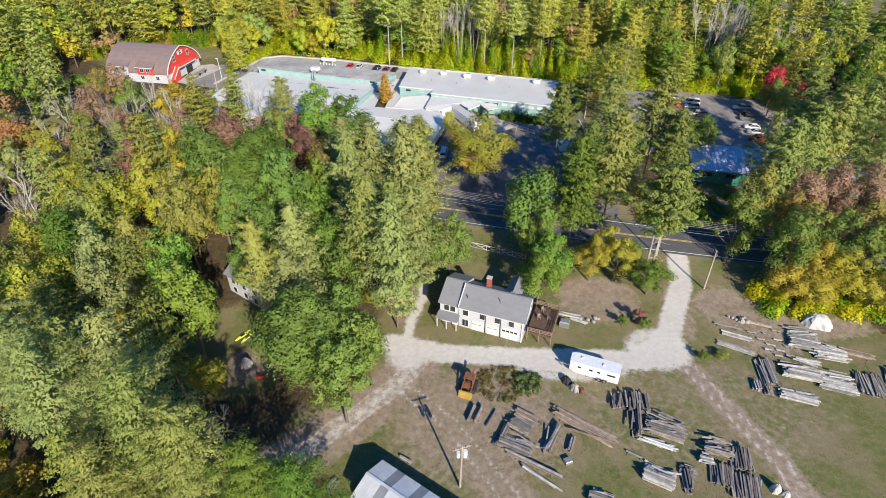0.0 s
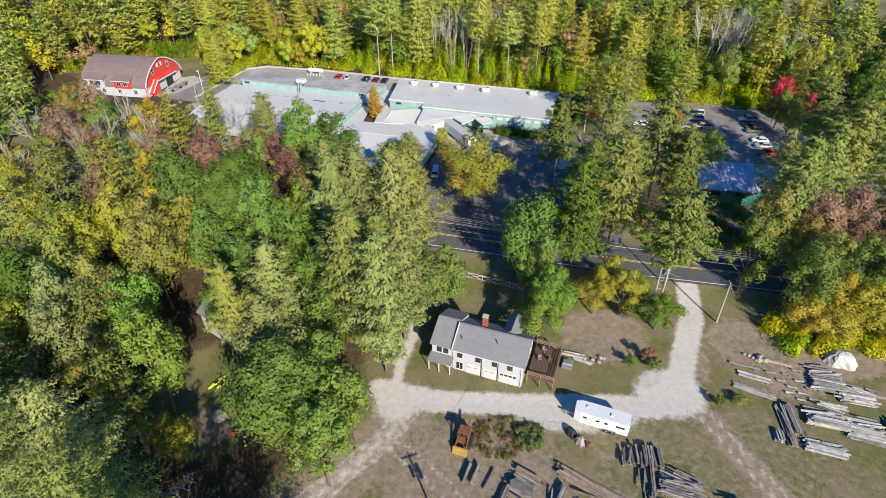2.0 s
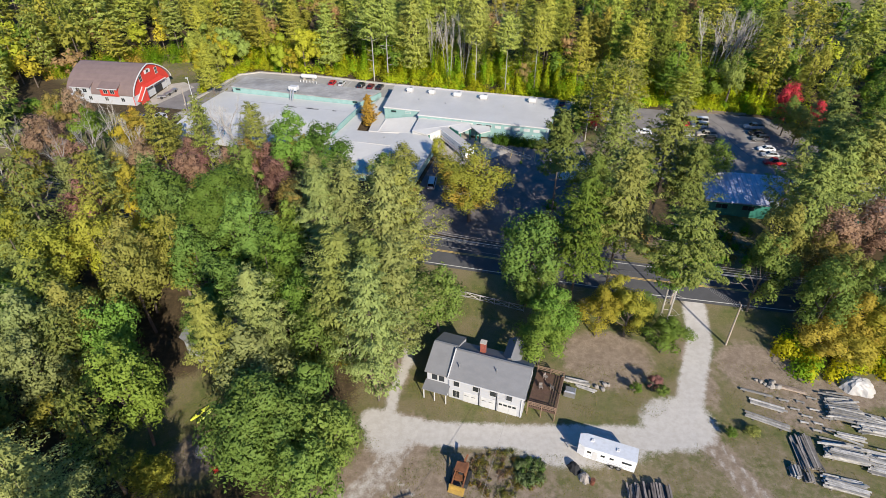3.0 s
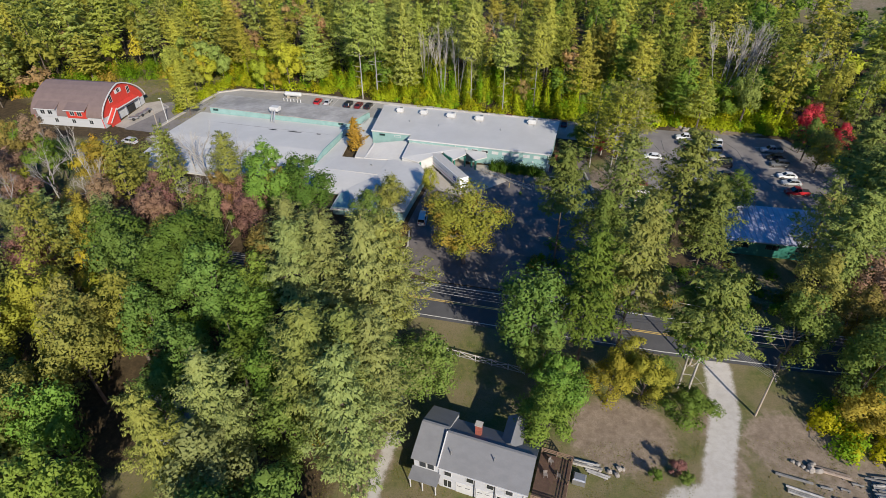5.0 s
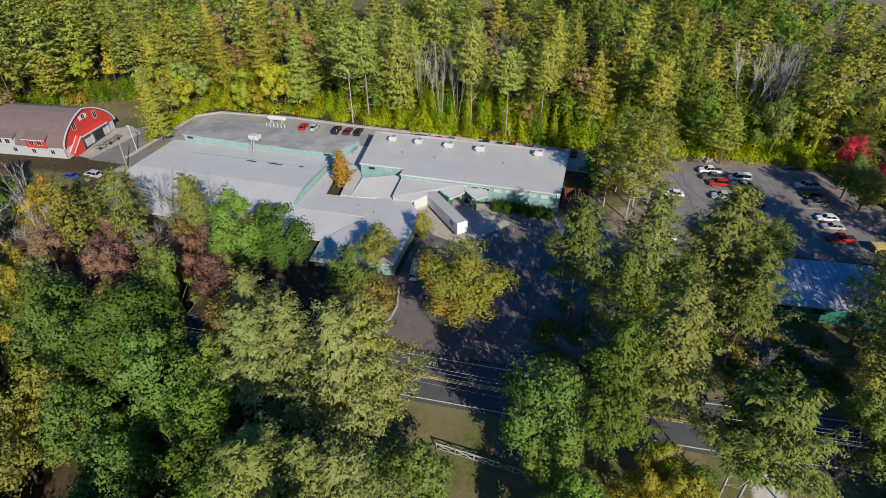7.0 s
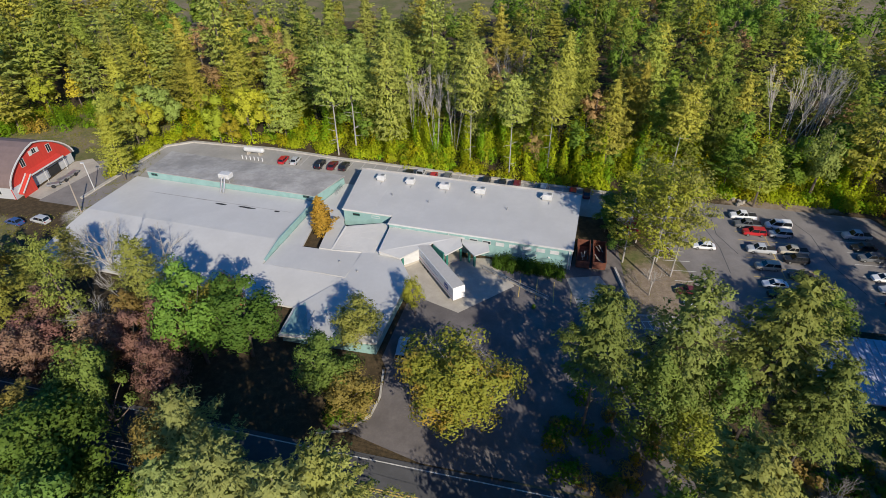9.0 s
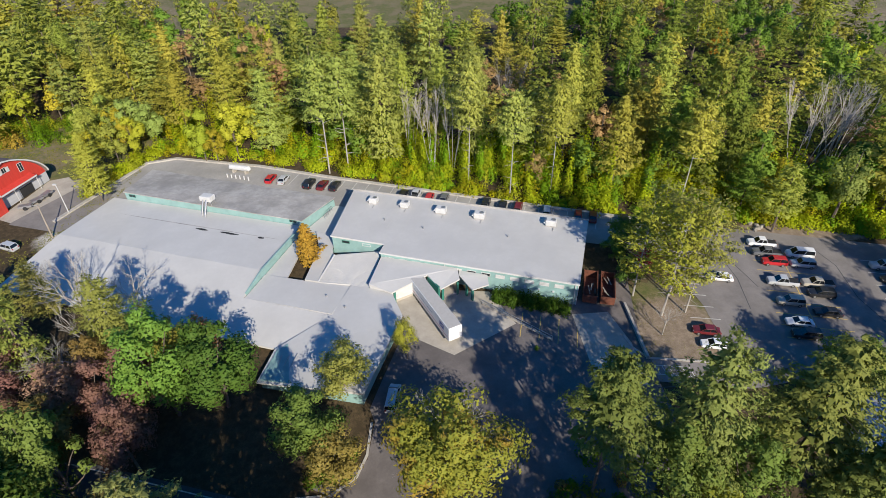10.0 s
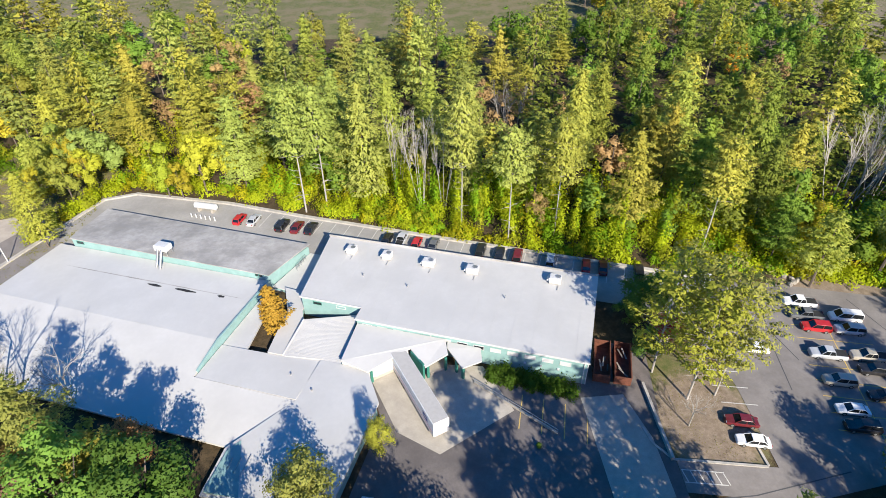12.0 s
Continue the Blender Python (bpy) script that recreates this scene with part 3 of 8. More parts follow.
part("wall", Geo().prism([(p[0], p[1]) for p in hall][::-1], 4.5, lambda x, y: hall_z(x, y) - 0.25), TEAL, factory, "pale teal ribbed metal wall")
hallroof = [(-2.85, 0.6), (42.5, 0.85), (42.5, -17.52), (9.55, -17.52), (9.55, -15.12), (-0.45, -15.12)]
roof = part("roof", Geo().slab([(x, y, hall_z(x, y)) for x, y in hallroof][::-1], 0.3), WHITEROOF, factory, "white membrane roof with faint seams")
for i in range(14):
    x = 2.2 + i * 2.95
    y1 = -15.2 if x < 9.4 else -17.6
    part("seam", Geo().slab([(x, y1, hall_z(x, y1) + 0.012), (x + 0.09, y1, hall_z(x, y1) + 0.012), (x + 0.09, 0.4, hall_z(x, 0.4) + 0.012), (x, 0.4, hall_z(x, 0.4) + 0.012)], 0.03), WHITEROOF, roof)
part("roof_edge", Geo().beam((-3.0, 0.68, 10.0), (42.6, 0.93, 10.0), 0.14, 0.4), GREYROOF, factory, "dark metal edge of the roof")
part("fascia", Geo().box(9.5, -17.6, 9.7, 42.55, -17.53, 9.97), WHITETRIM, factory)
part("fascia", Geo().box(-0.5, -15.2, 9.85, 9.5, -15.13, 10.1), WHITETRIM, factory)
part("corner_trim", Geo().box(42.28, -17.46, 4.8, 42.4, -17.3, 9.8), WHITETRIM, factory)
for i in range(13):
    u0 = 10.6 + i * 2.35
    dark = i in (0, 6, 7)
    window_in(factory, (u0, -17.4), (u0 + 1.35, -17.4), 8.55, 9.1, WHITETRIM, GLASS if dark else WHITETRIM)
window_in(factory, (1.6, -15.0), (2.9, -15.0), 8.9, 9.3, TEALDARK, GLASS)
window_in(factory, (5.4, -15.0), (6.8, -15.0), 8.9, 9.3, WHITETRIM, TEAL)
for u in (34, 36.2, 38.5):
    part("wall_lamp", Geo().box(u, -17.62, 7.6, u + 0.3, -17.4, 7.8), WHITETRIM, factory)
part("downpipe", Geo().tube(F(20.9, 17.5, 5), F(20.9, 17.5, 9.7), 0.07), WHITETRIM, factory)
part("downpipe", Geo().tube(F(41.9, 17.5, 5), F(41.9, 17.5, 9.7), 0.07), WHITETRIM, factory)
for u, v in ((14.6, 9.0), (29.5, 7.8), (7.0, 8.2)):
    part("vent_pipe", Geo().tube(F(u, v, hall_z(u, -v) - 0.1), F(u, v, hall_z(u, -v) + 0.5), 0.08), STEEL, factory)

# clerestory block and west wing
cl = [F(-47.8, 10.8, 0), F(-8.6, 10.8, 0), F(-6.6, 1.0, 0), F(-50.2, -0.2, 0)]
part("wall", Geo().prism([(p[0], p[1]) for p in cl], 5.5, lambda x, y: (9.5 + (x + 47.8) * -0.0125) if y < -8 else 8.2), TEAL, factory, "pale teal clerestory wall")
part("roof", Geo().slab([(-48.0, -10.95, 9.66), (-8.4, -10.95, 9.18), (-6.4, -0.8, 8.75), (-50.5, 0.4, 8.6)], 0.14), GREYROOF, factory, "stained grey flat roof")
window_in(factory, (-46.8, -10.8), (-45.4, -10.8), 8.7, 9.15, TEALDARK, GLASS, panes=2)
window_in(factory, (-11.0, -10.8), (-9.8, -10.8), 8.5, 8.9, TEALDARK, GLASS, panes=2)
WING = [(-50.5, 10.8), (-8.6, 10.8), (-8.6, 24.8), (-8.6, 30.0), (1.2, 38.6), (-50.5, 38.6)]


def wing_z(u, v):
    if v <= 24.8:
        return 7.95 + (v - 10.8) * 0.006
    return 8.04 - (v - 24.8) * 0.125


part("wall", Geo().prism([(u, -v) for u, v in ((-50.2, 11.0), (-8.7, 11.0), (-8.7, 30.0), (0.6, 38.2), (-50.2, 38.2))][::-1], 3.2, lambda x, y: wing_z(x, -y) - 0.3), TEALDARK, factory, "dark teal outer wall of the west wing")
part("roof", Geo().slab([(u, -v, wing_z(u, v)) for u, v in ((-50.8, 24.8), (-8.5, 24.8), (-8.5, 10.9), (-50.8, 10.9))], 0.3), WHITEROOF, factory, "dusty white flat roof")
part("roof", Geo().slab([(u, -v, wing_z(u, v) - 0.004) for u, v in ((-50.8, 38.9), (1.6, 38.9), (6.75, 31.05), (-8.5, 31.05), (-8.5, 24.8), (-50.8, 24.8))], 0.3), WHITEROOF, factory, "bright white sloping roof")
part("gable_wall", Geo().add([(-8.45, -10.9, 7.0), (-8.45, -30.2, 6.0), (-8.45, -30.2, 7.5), (-8.45, -24.8, 8.45), (-8.45, -13, 8.3), (-8.45, -10.9, 8.2), (-8.7, -10.9, 7.0), (-8.7, -30.2, 6.0), (-8.7, -30.2, 7.5), (-8.7, -24.8, 8.45), (-8.7, -13, 8.3), (-8.7, -10.9, 8.2)],
     [(0, 1, 2, 3, 4, 5), (11, 10, 9, 8, 7, 6), (5, 4, 10, 11), (4, 3, 9, 10), (3, 2, 8, 9), (2, 1, 7, 8), (1, 0, 6, 7), (0, 5, 11, 6)]), TEAL, factory, "pale teal end wall")
for u0, u1, v in ((-27.5, -24.8, 16.6), (-22.6, -18.2, 16.5), (-14.6, -13.3, 16.3), (-46, -9.5, 15.9)):
    n = 14
    rng = random.Random(int(u0 * 10))
    ring = [((u0 + u1) / 2 + (u1 - u0) / 2 * math.cos(6.2832 * i / n) * rng.uniform(0.8, 1.1), -v + (0.28 if u0 > -30 else 0.12) * math.sin(6.2832 * i / n) * rng.uniform(0.7, 1.2)) for i in range(n)]
    part("stain", Geo().add([(x, y, wing_z(x, -y) + 0.006) for x, y in ring], [tuple(range(n))]), DARKVOID if u0 > -30 else GREYROOF, factory, "dark water stain on the roof")

# low roofs in the middle, round a small court
def low_roof(outline, z, label):
    """One flat plane of white membrane; z gives its height over the plan."""
    part("roof", Geo().slab([F(u, v, z(u, v)) for u, v in outline][::-1], 0.3), WHITEROOF, factory, label)


low_roof(((1.3, 24.6), (7.0, 24.0), (6.8, 31.0), (-8.3, 31.0), (-8.3, 24.8)), lambda u, v: 7.3 + u * 0.012, "white low roof")
low_roof(((7.0, 24.0), (14.2, 24.6), (17.6, 29.2), (17.4, 44.0), (2.2, 45.2), (1.6, 39.2), (6.8, 31.0)), lambda u, v: 7.58 - 0.04 * (v - 24) + 0.07 * (u - 7), "white low roof with small vents")
low_roof(((1.2, 17.8), (9.0, 15.3), (10.2, 24.2), (7.0, 24.0), (1.3, 24.6)), lambda u, v: 7.4 + (24.6 - v) * 0.1 + (u - 1.3) * 0.03, "ribbed white low roof")
low_roof(((-6.5, 1.0), (-2.15, 1.0), (-0.75, 11.6), (-8.2, 10.9)), lambda u, v: 6.9, "pale deck between the halls")
low_roof(((-5.6, 11.2), (-0.8, 11.65), (-0.4, 15.3), (1.15, 17.9), (1.25, 24.55), (-1.0, 24.6), (-2.6, 16.0)), lambda u, v: 7.5, "white link roof")
low_roof(((-8.3, 14.0), (-6.2, 14.0), (-4.3, 24.75), (-8.3, 24.75)), lambda u, v: 7.1, "white low roof beside the court")
part("dock_wall", Geo().prism([(u, -v) for u, v in ((10.0, 17.6), (18.4, 20.1), (14.2, 24.7), (10.3, 24.2))], 5.0, 8.35), WHITETRIM, factory, "white wall under the dock canopy")
for pts in (((-8.4, 24.6), (1.4, 24.4), (6.7, 24.2), (6.6, 30.8), (-8.2, 30.8)), ((6.8, 24.2), (14.0, 24.8), (17.2, 29.2), (17.0, 43.6), (2.6, 44.8), (2.1, 39.4), (6.7, 31.3)), ((1.4, 18.0), (9.0, 15.5), (9.8, 17.4), (14.0, 24.4), (1.4, 24.4)), ((-6.4, 1.1), (-2.2, 1.1), (-0.5, 15.2), (1.1, 17.9), (1.1, 24.5), (-0.9, 24.5), (-2.6, 16.2), (-5.4, 11.3), (-8.1, 10.9))):
    part("wall", Geo().prism([(u, -v) for u, v in pts][::-1], 3.5, 6.75), TEAL, factory)
part("gutter", Geo().beam(F(1.25, 17.8, 8.06), F(1.35, 24.5, 7.4), 0.16, 0.14), WHITETRIM, factory)
part("gutter", Geo().beam(F(9.1, 15.4, 8.54), F(10.25, 24.2, 7.7), 0.12, 0.12), TEALDARK, factory)
for i in range(30):
    a = i / 30
    v0, v1 = 18.2 + 6.0 * a, 15.8 + 8.2 * a
    part("rib", Geo().beam(F(1.4, v0, 7.4 + (24.6 - v0) * 0.1), F(9.2 + a, v1, 7.64 + 0.03 * a + (24.6 - v1) * 0.1), 0.04, 0.02), WHITEROOF, factory)
for u, v, z in ((4.2, 27.4, 7.4), (8.2, 29.2, 7.5), (12.6, 36.5, 7.5), (7.8, 40, 7.05)):
    part("vent_pipe", Geo().tube(F(u, v, z - 0.5), F(u, v, z + 0.25), 0.12), STEEL, factory)
for k in range(3):
    part("conduit", Geo().tube(F(3.4 + 1.0 * k, 40.2 - 0.4 * k, 6.85 + 0.07 * k), F(3.6 + 1.0 * k, 41.6 + 0.3 * k, 6.8 + 0.07 * k), 0.05), STEEL, factory)

# loading docks under folded canopies
part("canopy", Geo().slab([F(10.3, 24.4, 8.7), F(14.4, 25.1, 8.4), F(18.7, 20.1, 9.0), F(21.6, 22.4, 8.5), F(24.0, 19.8, 9.0), F(23.0, 17.5, 9.3), F(9.8, 17.5, 9.1)][::-1], 0.25), WHITEROOF, factory, "folded white dock canopy")
part("canopy", Geo().slab([F(23.6, 18.7, 8.9), F(26.4, 21.3, 8.5), F(28.7, 19.6, 8.7), F(28.0, 17.5, 8.9), F(23.3, 17.5, 8.9)][::-1], 0.22), WHITEROOF, factory, "small folded entrance canopy")
for a, b in ((F(14.6, 24.7, 5.3), F(17.2, 21.9, 5.3)), (F(21.7, 22.0, 5.3), F(23.9, 19.9, 5.3)), (F(25.0, 19.9, 5.3), F(26.4, 20.9, 5.3))):
    d = Vector((b[0] - a[0], b[1] - a[1], 0)).normalized()
    for p in (Vector(a), Vector(b) - d * 0.35):
        g = Geo()
        q = p + d * 0.35
        n = Vector((-d.y, d.x, 0)) * 0.3
        g.add([p, q, q + n, p + n] + [w + Vector((0, 0, 3.1)) for w in (p, q, q + n, p + n)], [(3, 2, 1, 0), (4, 5, 6, 7), (0, 1, 5, 4), (1, 2, 6, 5), (2, 3, 7, 6), (3, 0, 4, 7)])
        part("dock_post", g, TEALDARK, factory, "dark teal dock pillar")
part("dock_door", Geo().add([F(14.9, 24.0, 6.2), F(17.2, 21.6, 6.2), F(17.2, 21.6, 8.3), F(14.9, 24.0, 8.3), F(14.7, 23.8, 6.2), F(17.0, 21.4, 6.2), F(17.0, 21.4, 8.3), F(14.7, 23.8, 8.3)], [(0, 1, 2, 3), (7, 6, 5, 4), (0, 4, 5, 1), (1, 5, 6, 2), (2, 6, 7, 3), (3, 7, 4, 0)]), WHITETRIM, factory, "white roller dock door")
part("dock_base", Geo().prism([(u, -v) for u, v in ((14.6, 24.4), (18.6, 20.2), (22.0, 21.4), (24.0, 19.6), (23, 17.5), (10, 17.5))], 5.0, 6.3), CONCRETE, factory)
part("dock_wall", Geo().prism([(u, -v) for u, v in ((19.0, 20.2), (21.4, 22.1), (21.2, 22.3), (18.8, 20.4))], 5.2, 8.7), TEALDARK, factory, "dark teal dividing wall")

# rooftop units
for u, v, w in ((2.8, 2.9, 0.7), (9.05, 2.85, 0.7), (16.2, 3.05, 0.9), (23.4, 3.05, 0.9), (36.2, 2.2, 0.85)):
    zz = hall_z(u, -v)
    p = FACTORY @ Vector((u, -v, zz - 0.02))
    ac = thing("rooftop_unit", pose(*p, 0, 0, -16.5), "white boxy rooftop air unit with fan grille on the factory roof", "air conditioner", "rooftop units")
    part("curb", Geo().box(-w, -0.62, 0, w, 0.62, 0.22), GREYROOF, ac)
    part("cabinet", Geo().box(-w - 0.05, -0.66, 0.22, w + 0.05, 0.66, 1.2, bevel=0.06), WHITETRIM, ac)
    part("fan_grille", Geo().tube((w * 0.45, 0, 1.2), (w * 0.45, 0, 1.27), 0.4, n=14), STEEL, ac, "round dark fan grille")
    part("hood", Geo().add([(-w - 0.5, -0.5, 0.5), (-w - 0.05, -0.5, 0.5), (-w - 0.05, -0.5, 1.1), (-w - 0.5, 0.5, 0.5), (-w - 0.05, 0.5, 0.5), (-w - 0.05, 0.5, 1.1)], [(0, 1, 2), (5, 4, 3), (0, 2, 5, 3), (0, 3, 4, 1)]), WHITETRIM, ac)
    part("gas_pipe", Geo().tube((w * 0.6, -0.85, 0.1), (w * 0.6, -1.9, 0.08), 0.05), STEEL, ac)
# dust collector on the wing
p = FACTORY @ Vector((-28.6, -10.2, 9.4))
dust = thing("dust_collector", pose(*p, 0, 0, -16.5), "pale metal box unit on legs at the roof edge", "duct unit")
part("box", Geo().box(-1.2, -0.8, 0.9, 1.2, 0.8, 1.9, bevel=0.1), WHITETRIM, dust)
for x in (-1.05, 1.05):
    for y in (-0.65, 0.65):
        part("leg", Geo().tube((x, y, -0.1), (x, y, 0.95), 0.06), STEEL, dust)
part("duct", Geo().tube((0.3, -0.8, 1.3), (0.5, -2.6, -1.3), 0.22, n=10), STEEL, dust)
part("duct", Geo().tube((-0.4, -0.8, 1.3), (-0.3, -2.4, -1.3), 0.18, n=10), STEEL, dust)
# ladder and ramp deck between the halls
p = FACTORY @ Vector((-4.6, -3.0, 6.9))
stair = thing("roof_railing", pose(*p, 0, 0, -16.5), "dark steel guard railing on the link roof", "railing")
for i in range(5):
    part("post", Geo().tube((-1.6, -0.8 * i, 0), (-1.6, -0.8 * i, 1.1), 0.04), STEEL, stair)
for z in (0.55, 1.1):
    part("rail", Geo().tube((-1.6, 0, z), (-1.6, -3.2, z), 0.04), STEEL, stair)


# ---------------------------------------------------------------- round-roofed red barn
def build_barn():
    a = math.atan2(180.5 - 163.7, -78.8 + 82.0)
    W, L, H0, HR = 17.1, 19.8, 2.6, 8.8
    m = Matrix.Translation((-82.0, 163.7, 6.45)) @ Matrix.Rotation(a, 4, "Z")      # x across the gable, y along the ridge (west)
    barn = thing("barn", m, "red gambrel barn with brown shingle roof and white trim", "barn")
    prof = [(0.0, H0)]
    for i in range(1, 16):
        t = math.pi * i / 16
        prof.append((W / 2 - W / 2 * math.cos(t), H0 + (HR - H0) * (1 - abs(math.cos(t)) ** 1.35) ** 0.6))
    prof.append((W, H0))
    g = Geo()
    ring = [(0, 0, -0.3)] + [(x, 0, z) for x, z in prof] + [(W, 0, -0.3)]
    n = len(ring)
    g.add(ring + [(x, 0.25, z) for x, _, z in ring], [tuple(range(n - 1, -1, -1)), tuple(range(n, 2 * n))] + [(i, (i + 1) % n, n + (i + 1) % n, n + i) for i in range(n)])
    part("gable_wall", g, BARNRED, barn, "red boarded gable front")
    g = Geo()
    g.add([(x, L - 0.25, z) for x, _, z in ring] + [(x, L, z) for x, _, z in ring], [tuple(range(n - 1, -1, -1)), tuple(range(n, 2 * n))] + [(i, (i + 1) % n, n + (i + 1) % n, n + i) for i in range(n)])
    part("gable_wall", g, BARNRED, barn)
    part("side_wall", Geo().box(0, 0.25, -0.3, 0.25, L - 0.25, H0), WHITESIDE, barn, "white side wall")
    part("side_wall", Geo().box(W - 0.25, 0.25, -0.3, W, L - 0.25, H0), WHITESIDE, barn)
    g = Geo()
    out = [(x + (x - W / 2) * 0.035, z + 0.22) for x, z in prof]
    k = len(prof)
    vs = []
    for y in (-0.45, L + 0.45):
        vs += [(x, y, z + 0.02) for x, z in prof] + [(x, y, z) for x, z in out]
    fs = []
    for i in range(k - 1):
        fs += [(k + i, 3 * k + i, 3 * k + i + 1, k + i + 1), (i, i + 1, 2 * k + i + 1, 2 * k + i), (i, k + i, k + i + 1, i + 1), (2 * k + i, 2 * k + i + 1, 3 * k + i + 1, 3 * k + i)]
    fs += [(0, 2 * k, 3 * k, k), (k - 1, 2 * k - 1, 4 * k - 1, 3 * k - 1)]
    g.add(vs, fs)
    part("roof", g, BROWNSHINGLE, barn, "brown shingle arched roof")
    g = Geo()
    for (x0, z0), (x1, z1) in zip(out, out[1:]):
        g.beam((x0, -0.5, z0 - 0.18), (x1, -0.5, z1 - 0.18), 0.16, 0.26)
    part("rake_trim", g, WHITETRIM, barn, "white curved rake board")
    for x0, x1, z0, z1 in ((4.4, 5.4, 5.2, 6.9), (11.7, 12.7, 5.2, 6.9), (8.05, 9.05, 6.6, 7.6)):
        window_in(barn, (x0, 0), (x1, 0), z0, z1, WHITETRIM, GLASS, (0, -1), 2)
    for x in (7.5, 9.35):
        part("shutter", Geo().box(x - 0.35, -0.1, 6.5, x + 0.35, 0, 7.5), WHITETRIM, barn)
    part("lower_front", Geo().box(0.0, -0.08, -0.3, W, 0.0, 2.5), WHITESIDE, barn, "white lower front wall")
    part("barn_door", Geo().box(9.6, -0.16, 0, 12.8, -0.081, 2.2), DARKVOID, barn, "open dark doorway")
    part("canopy", Geo().slab([(4.4, -1.4, 3.6), (13.6, -1.4, 3.6), (13.6, 0, 4.1), (4.4, 0, 4.1)], 0.2), BARNRED, barn, "red canopy over the front")
    part("canopy_fascia", Geo().box(4.4, -1.5, 3.4, 13.6, -1.405, 3.7), WHITETRIM, barn, "white canopy edge")
    for x in (7.6, 13.4):
        part("canopy_post", Geo().tube((x, -1.3, 0), (x, -1.3, 3.5), 0.06), WHITETRIM, barn)
    st = part("stair_roof", Geo().slab([(0.9, -1.4, 1.0), (4.4, -1.4, 3.75), (4.4, -0.1, 3.75), (0.9, -0.1, 1.0)], 0.2), BARNRED, barn, "red roof over the outside stair")
    for y in (-1.46, -0.2):
        part("stair_edge", Geo().beam((0.9, y, 1.12), (4.4, y, 3.82), 0.16, 0.2), WHITETRIM, st)
    part("stair_side", Geo().add([(0.9, -1.35, 0.0), (4.4, -1.35, 0.0), (4.4, -1.35, 3.5), (0.9, -1.35, 0.85), (0.9, -1.25, 0.0), (4.4, -1.25, 0.0), (4.4, -1.25, 3.5), (0.9, -1.25, 0.85)], [(0, 1, 2, 3), (7, 6, 5, 4), (0, 4, 5, 1), (1, 5, 6, 2), (2, 6, 7, 3), (3, 7, 4, 0)]), BARNRED, barn, "red boarded stair side")
    # dormers at the foot of the near slope
    for y0, y1, mt in ((4.2, 9.6, BARNRED), (12.6, 18.2, WHITESIDE)):
        g = Geo()
        g.add([(-0.3, y0, H0 - 0.1), (-0.3, y1, H0 - 0.1), (-0.3, y1, H0 + 2.1), (-0.3, y0, H0 + 2.1), (1.6, y0, H0 - 0.1), (1.6, y1, H0 - 0.1), (1.6, y1, H0 + 3.0), (1.6, y0, H0 + 3.0)],
              [(3, 2, 1, 0), (0, 4, 7, 3), (1, 2, 6, 5), (2, 3, 7, 6), (0, 1, 5, 4), (4, 5, 6, 7)])
        dm = part("dormer", g, mt, barn)
        part("dormer_roof", Geo().slab([(-0.7, y0 - 0.3, H0 + 2.05), (1.8, y0 - 0.3, H0 + 3.25), (1.8, y1 + 0.3, H0 + 3.25), (-0.7, y1 + 0.3, H0 + 2.05)], 0.15), BROWNSHINGLE, dm)
        part("dormer_trim", Geo().beam((-0.72, y0 - 0.3, H0 + 1.88), (-0.72, y1 + 0.3, H0 + 1.88), 0.06, 0.2), WHITETRIM, dm)
        for s in (0.2, 0.58):
            yy = y0 + (y1 - y0) * s
            window_in(barn, (-0.3, yy), (-0.3, yy + 1.2), H0 + 0.6, H0 + 1.6, WHITETRIM, GLASS, (-1, 0), 2)
    for y in (3, 8, 13, 18):
        window_in(barn, (0, y), (0, y + 1.0), 1.0, 2.0, WHITETRIM, GLASS, (-1, 0), 2)


build_barn()
for k, (x, y, turn) in enumerate(((-76.8, 168.6, 20), (-75.9, 171.0, 65), (-75.2, 173.4, 80))):
    cart = thing("hay_cart", on_land(x, y, turn, 0.08), "grey steel two-wheeled cart standing on the barn pad", "cart", "carts")
    part("bed", Geo().box(-1.2, -0.6, 0.5, 1.2, 0.6, 0.9, bevel=0.04), STEEL, cart)
    part("drawbar", Geo().tube((1.2, 0, 0.6), (2.3, 0, 0.15), 0.05), STEEL, cart)
    for w in (-0.72, 0.64):
        part("wheel", Geo().tube((0, w, 0.4), (0, w + 0.1, 0.4), 0.4, n=14), DARKVOID, cart)
lamp = thing("light_pole", on_land(-67.2, 166.7), "pale slender light pole beside the barn drive", "light pole")
part("post", Geo().tube((0, 0, -0.2), (0, 0, 6.6), 0.11, 0.07, 8), WHITETRIM, lamp)
part("lamp_head", Geo().box(-0.55, -0.16, 6.5, 0.15, 0.16, 6.68), WHITETRIM, lamp)


# ---------------------------------------------------------------- blue-roofed shed beside the east lot
blue = thing("blue_roofed_shed", on_land(55.2, 109.0, -12.0), "long green shed with ribbed blue metal roof in tree shade", "shed")
BL, BW = 42.0, 10.4
part("wall", Geo().box(0.4, 0.4, -0.8, BL - 0.4, BW - 0.4, 3.1), TEALDARK, blue, "dark green boarded wall")
g = Geo().slab([(-0.3, -0.4, 3.4), (BL, -0.4, 3.4), (BL, BW + 0.3, 4.5), (-0.3, BW + 0.3, 4.5)], 0.2)
broof = part("roof", g, BLUEROOF, blue, "faded blue ribbed metal roof")
for i in range(46):
    x = -0.2 + i * 0.92
    part("rib", Geo().beam((x, -0.4, 3.4), (x, BW + 0.3, 4.5), 0.16, 0.1), BLUEROOF, broof)
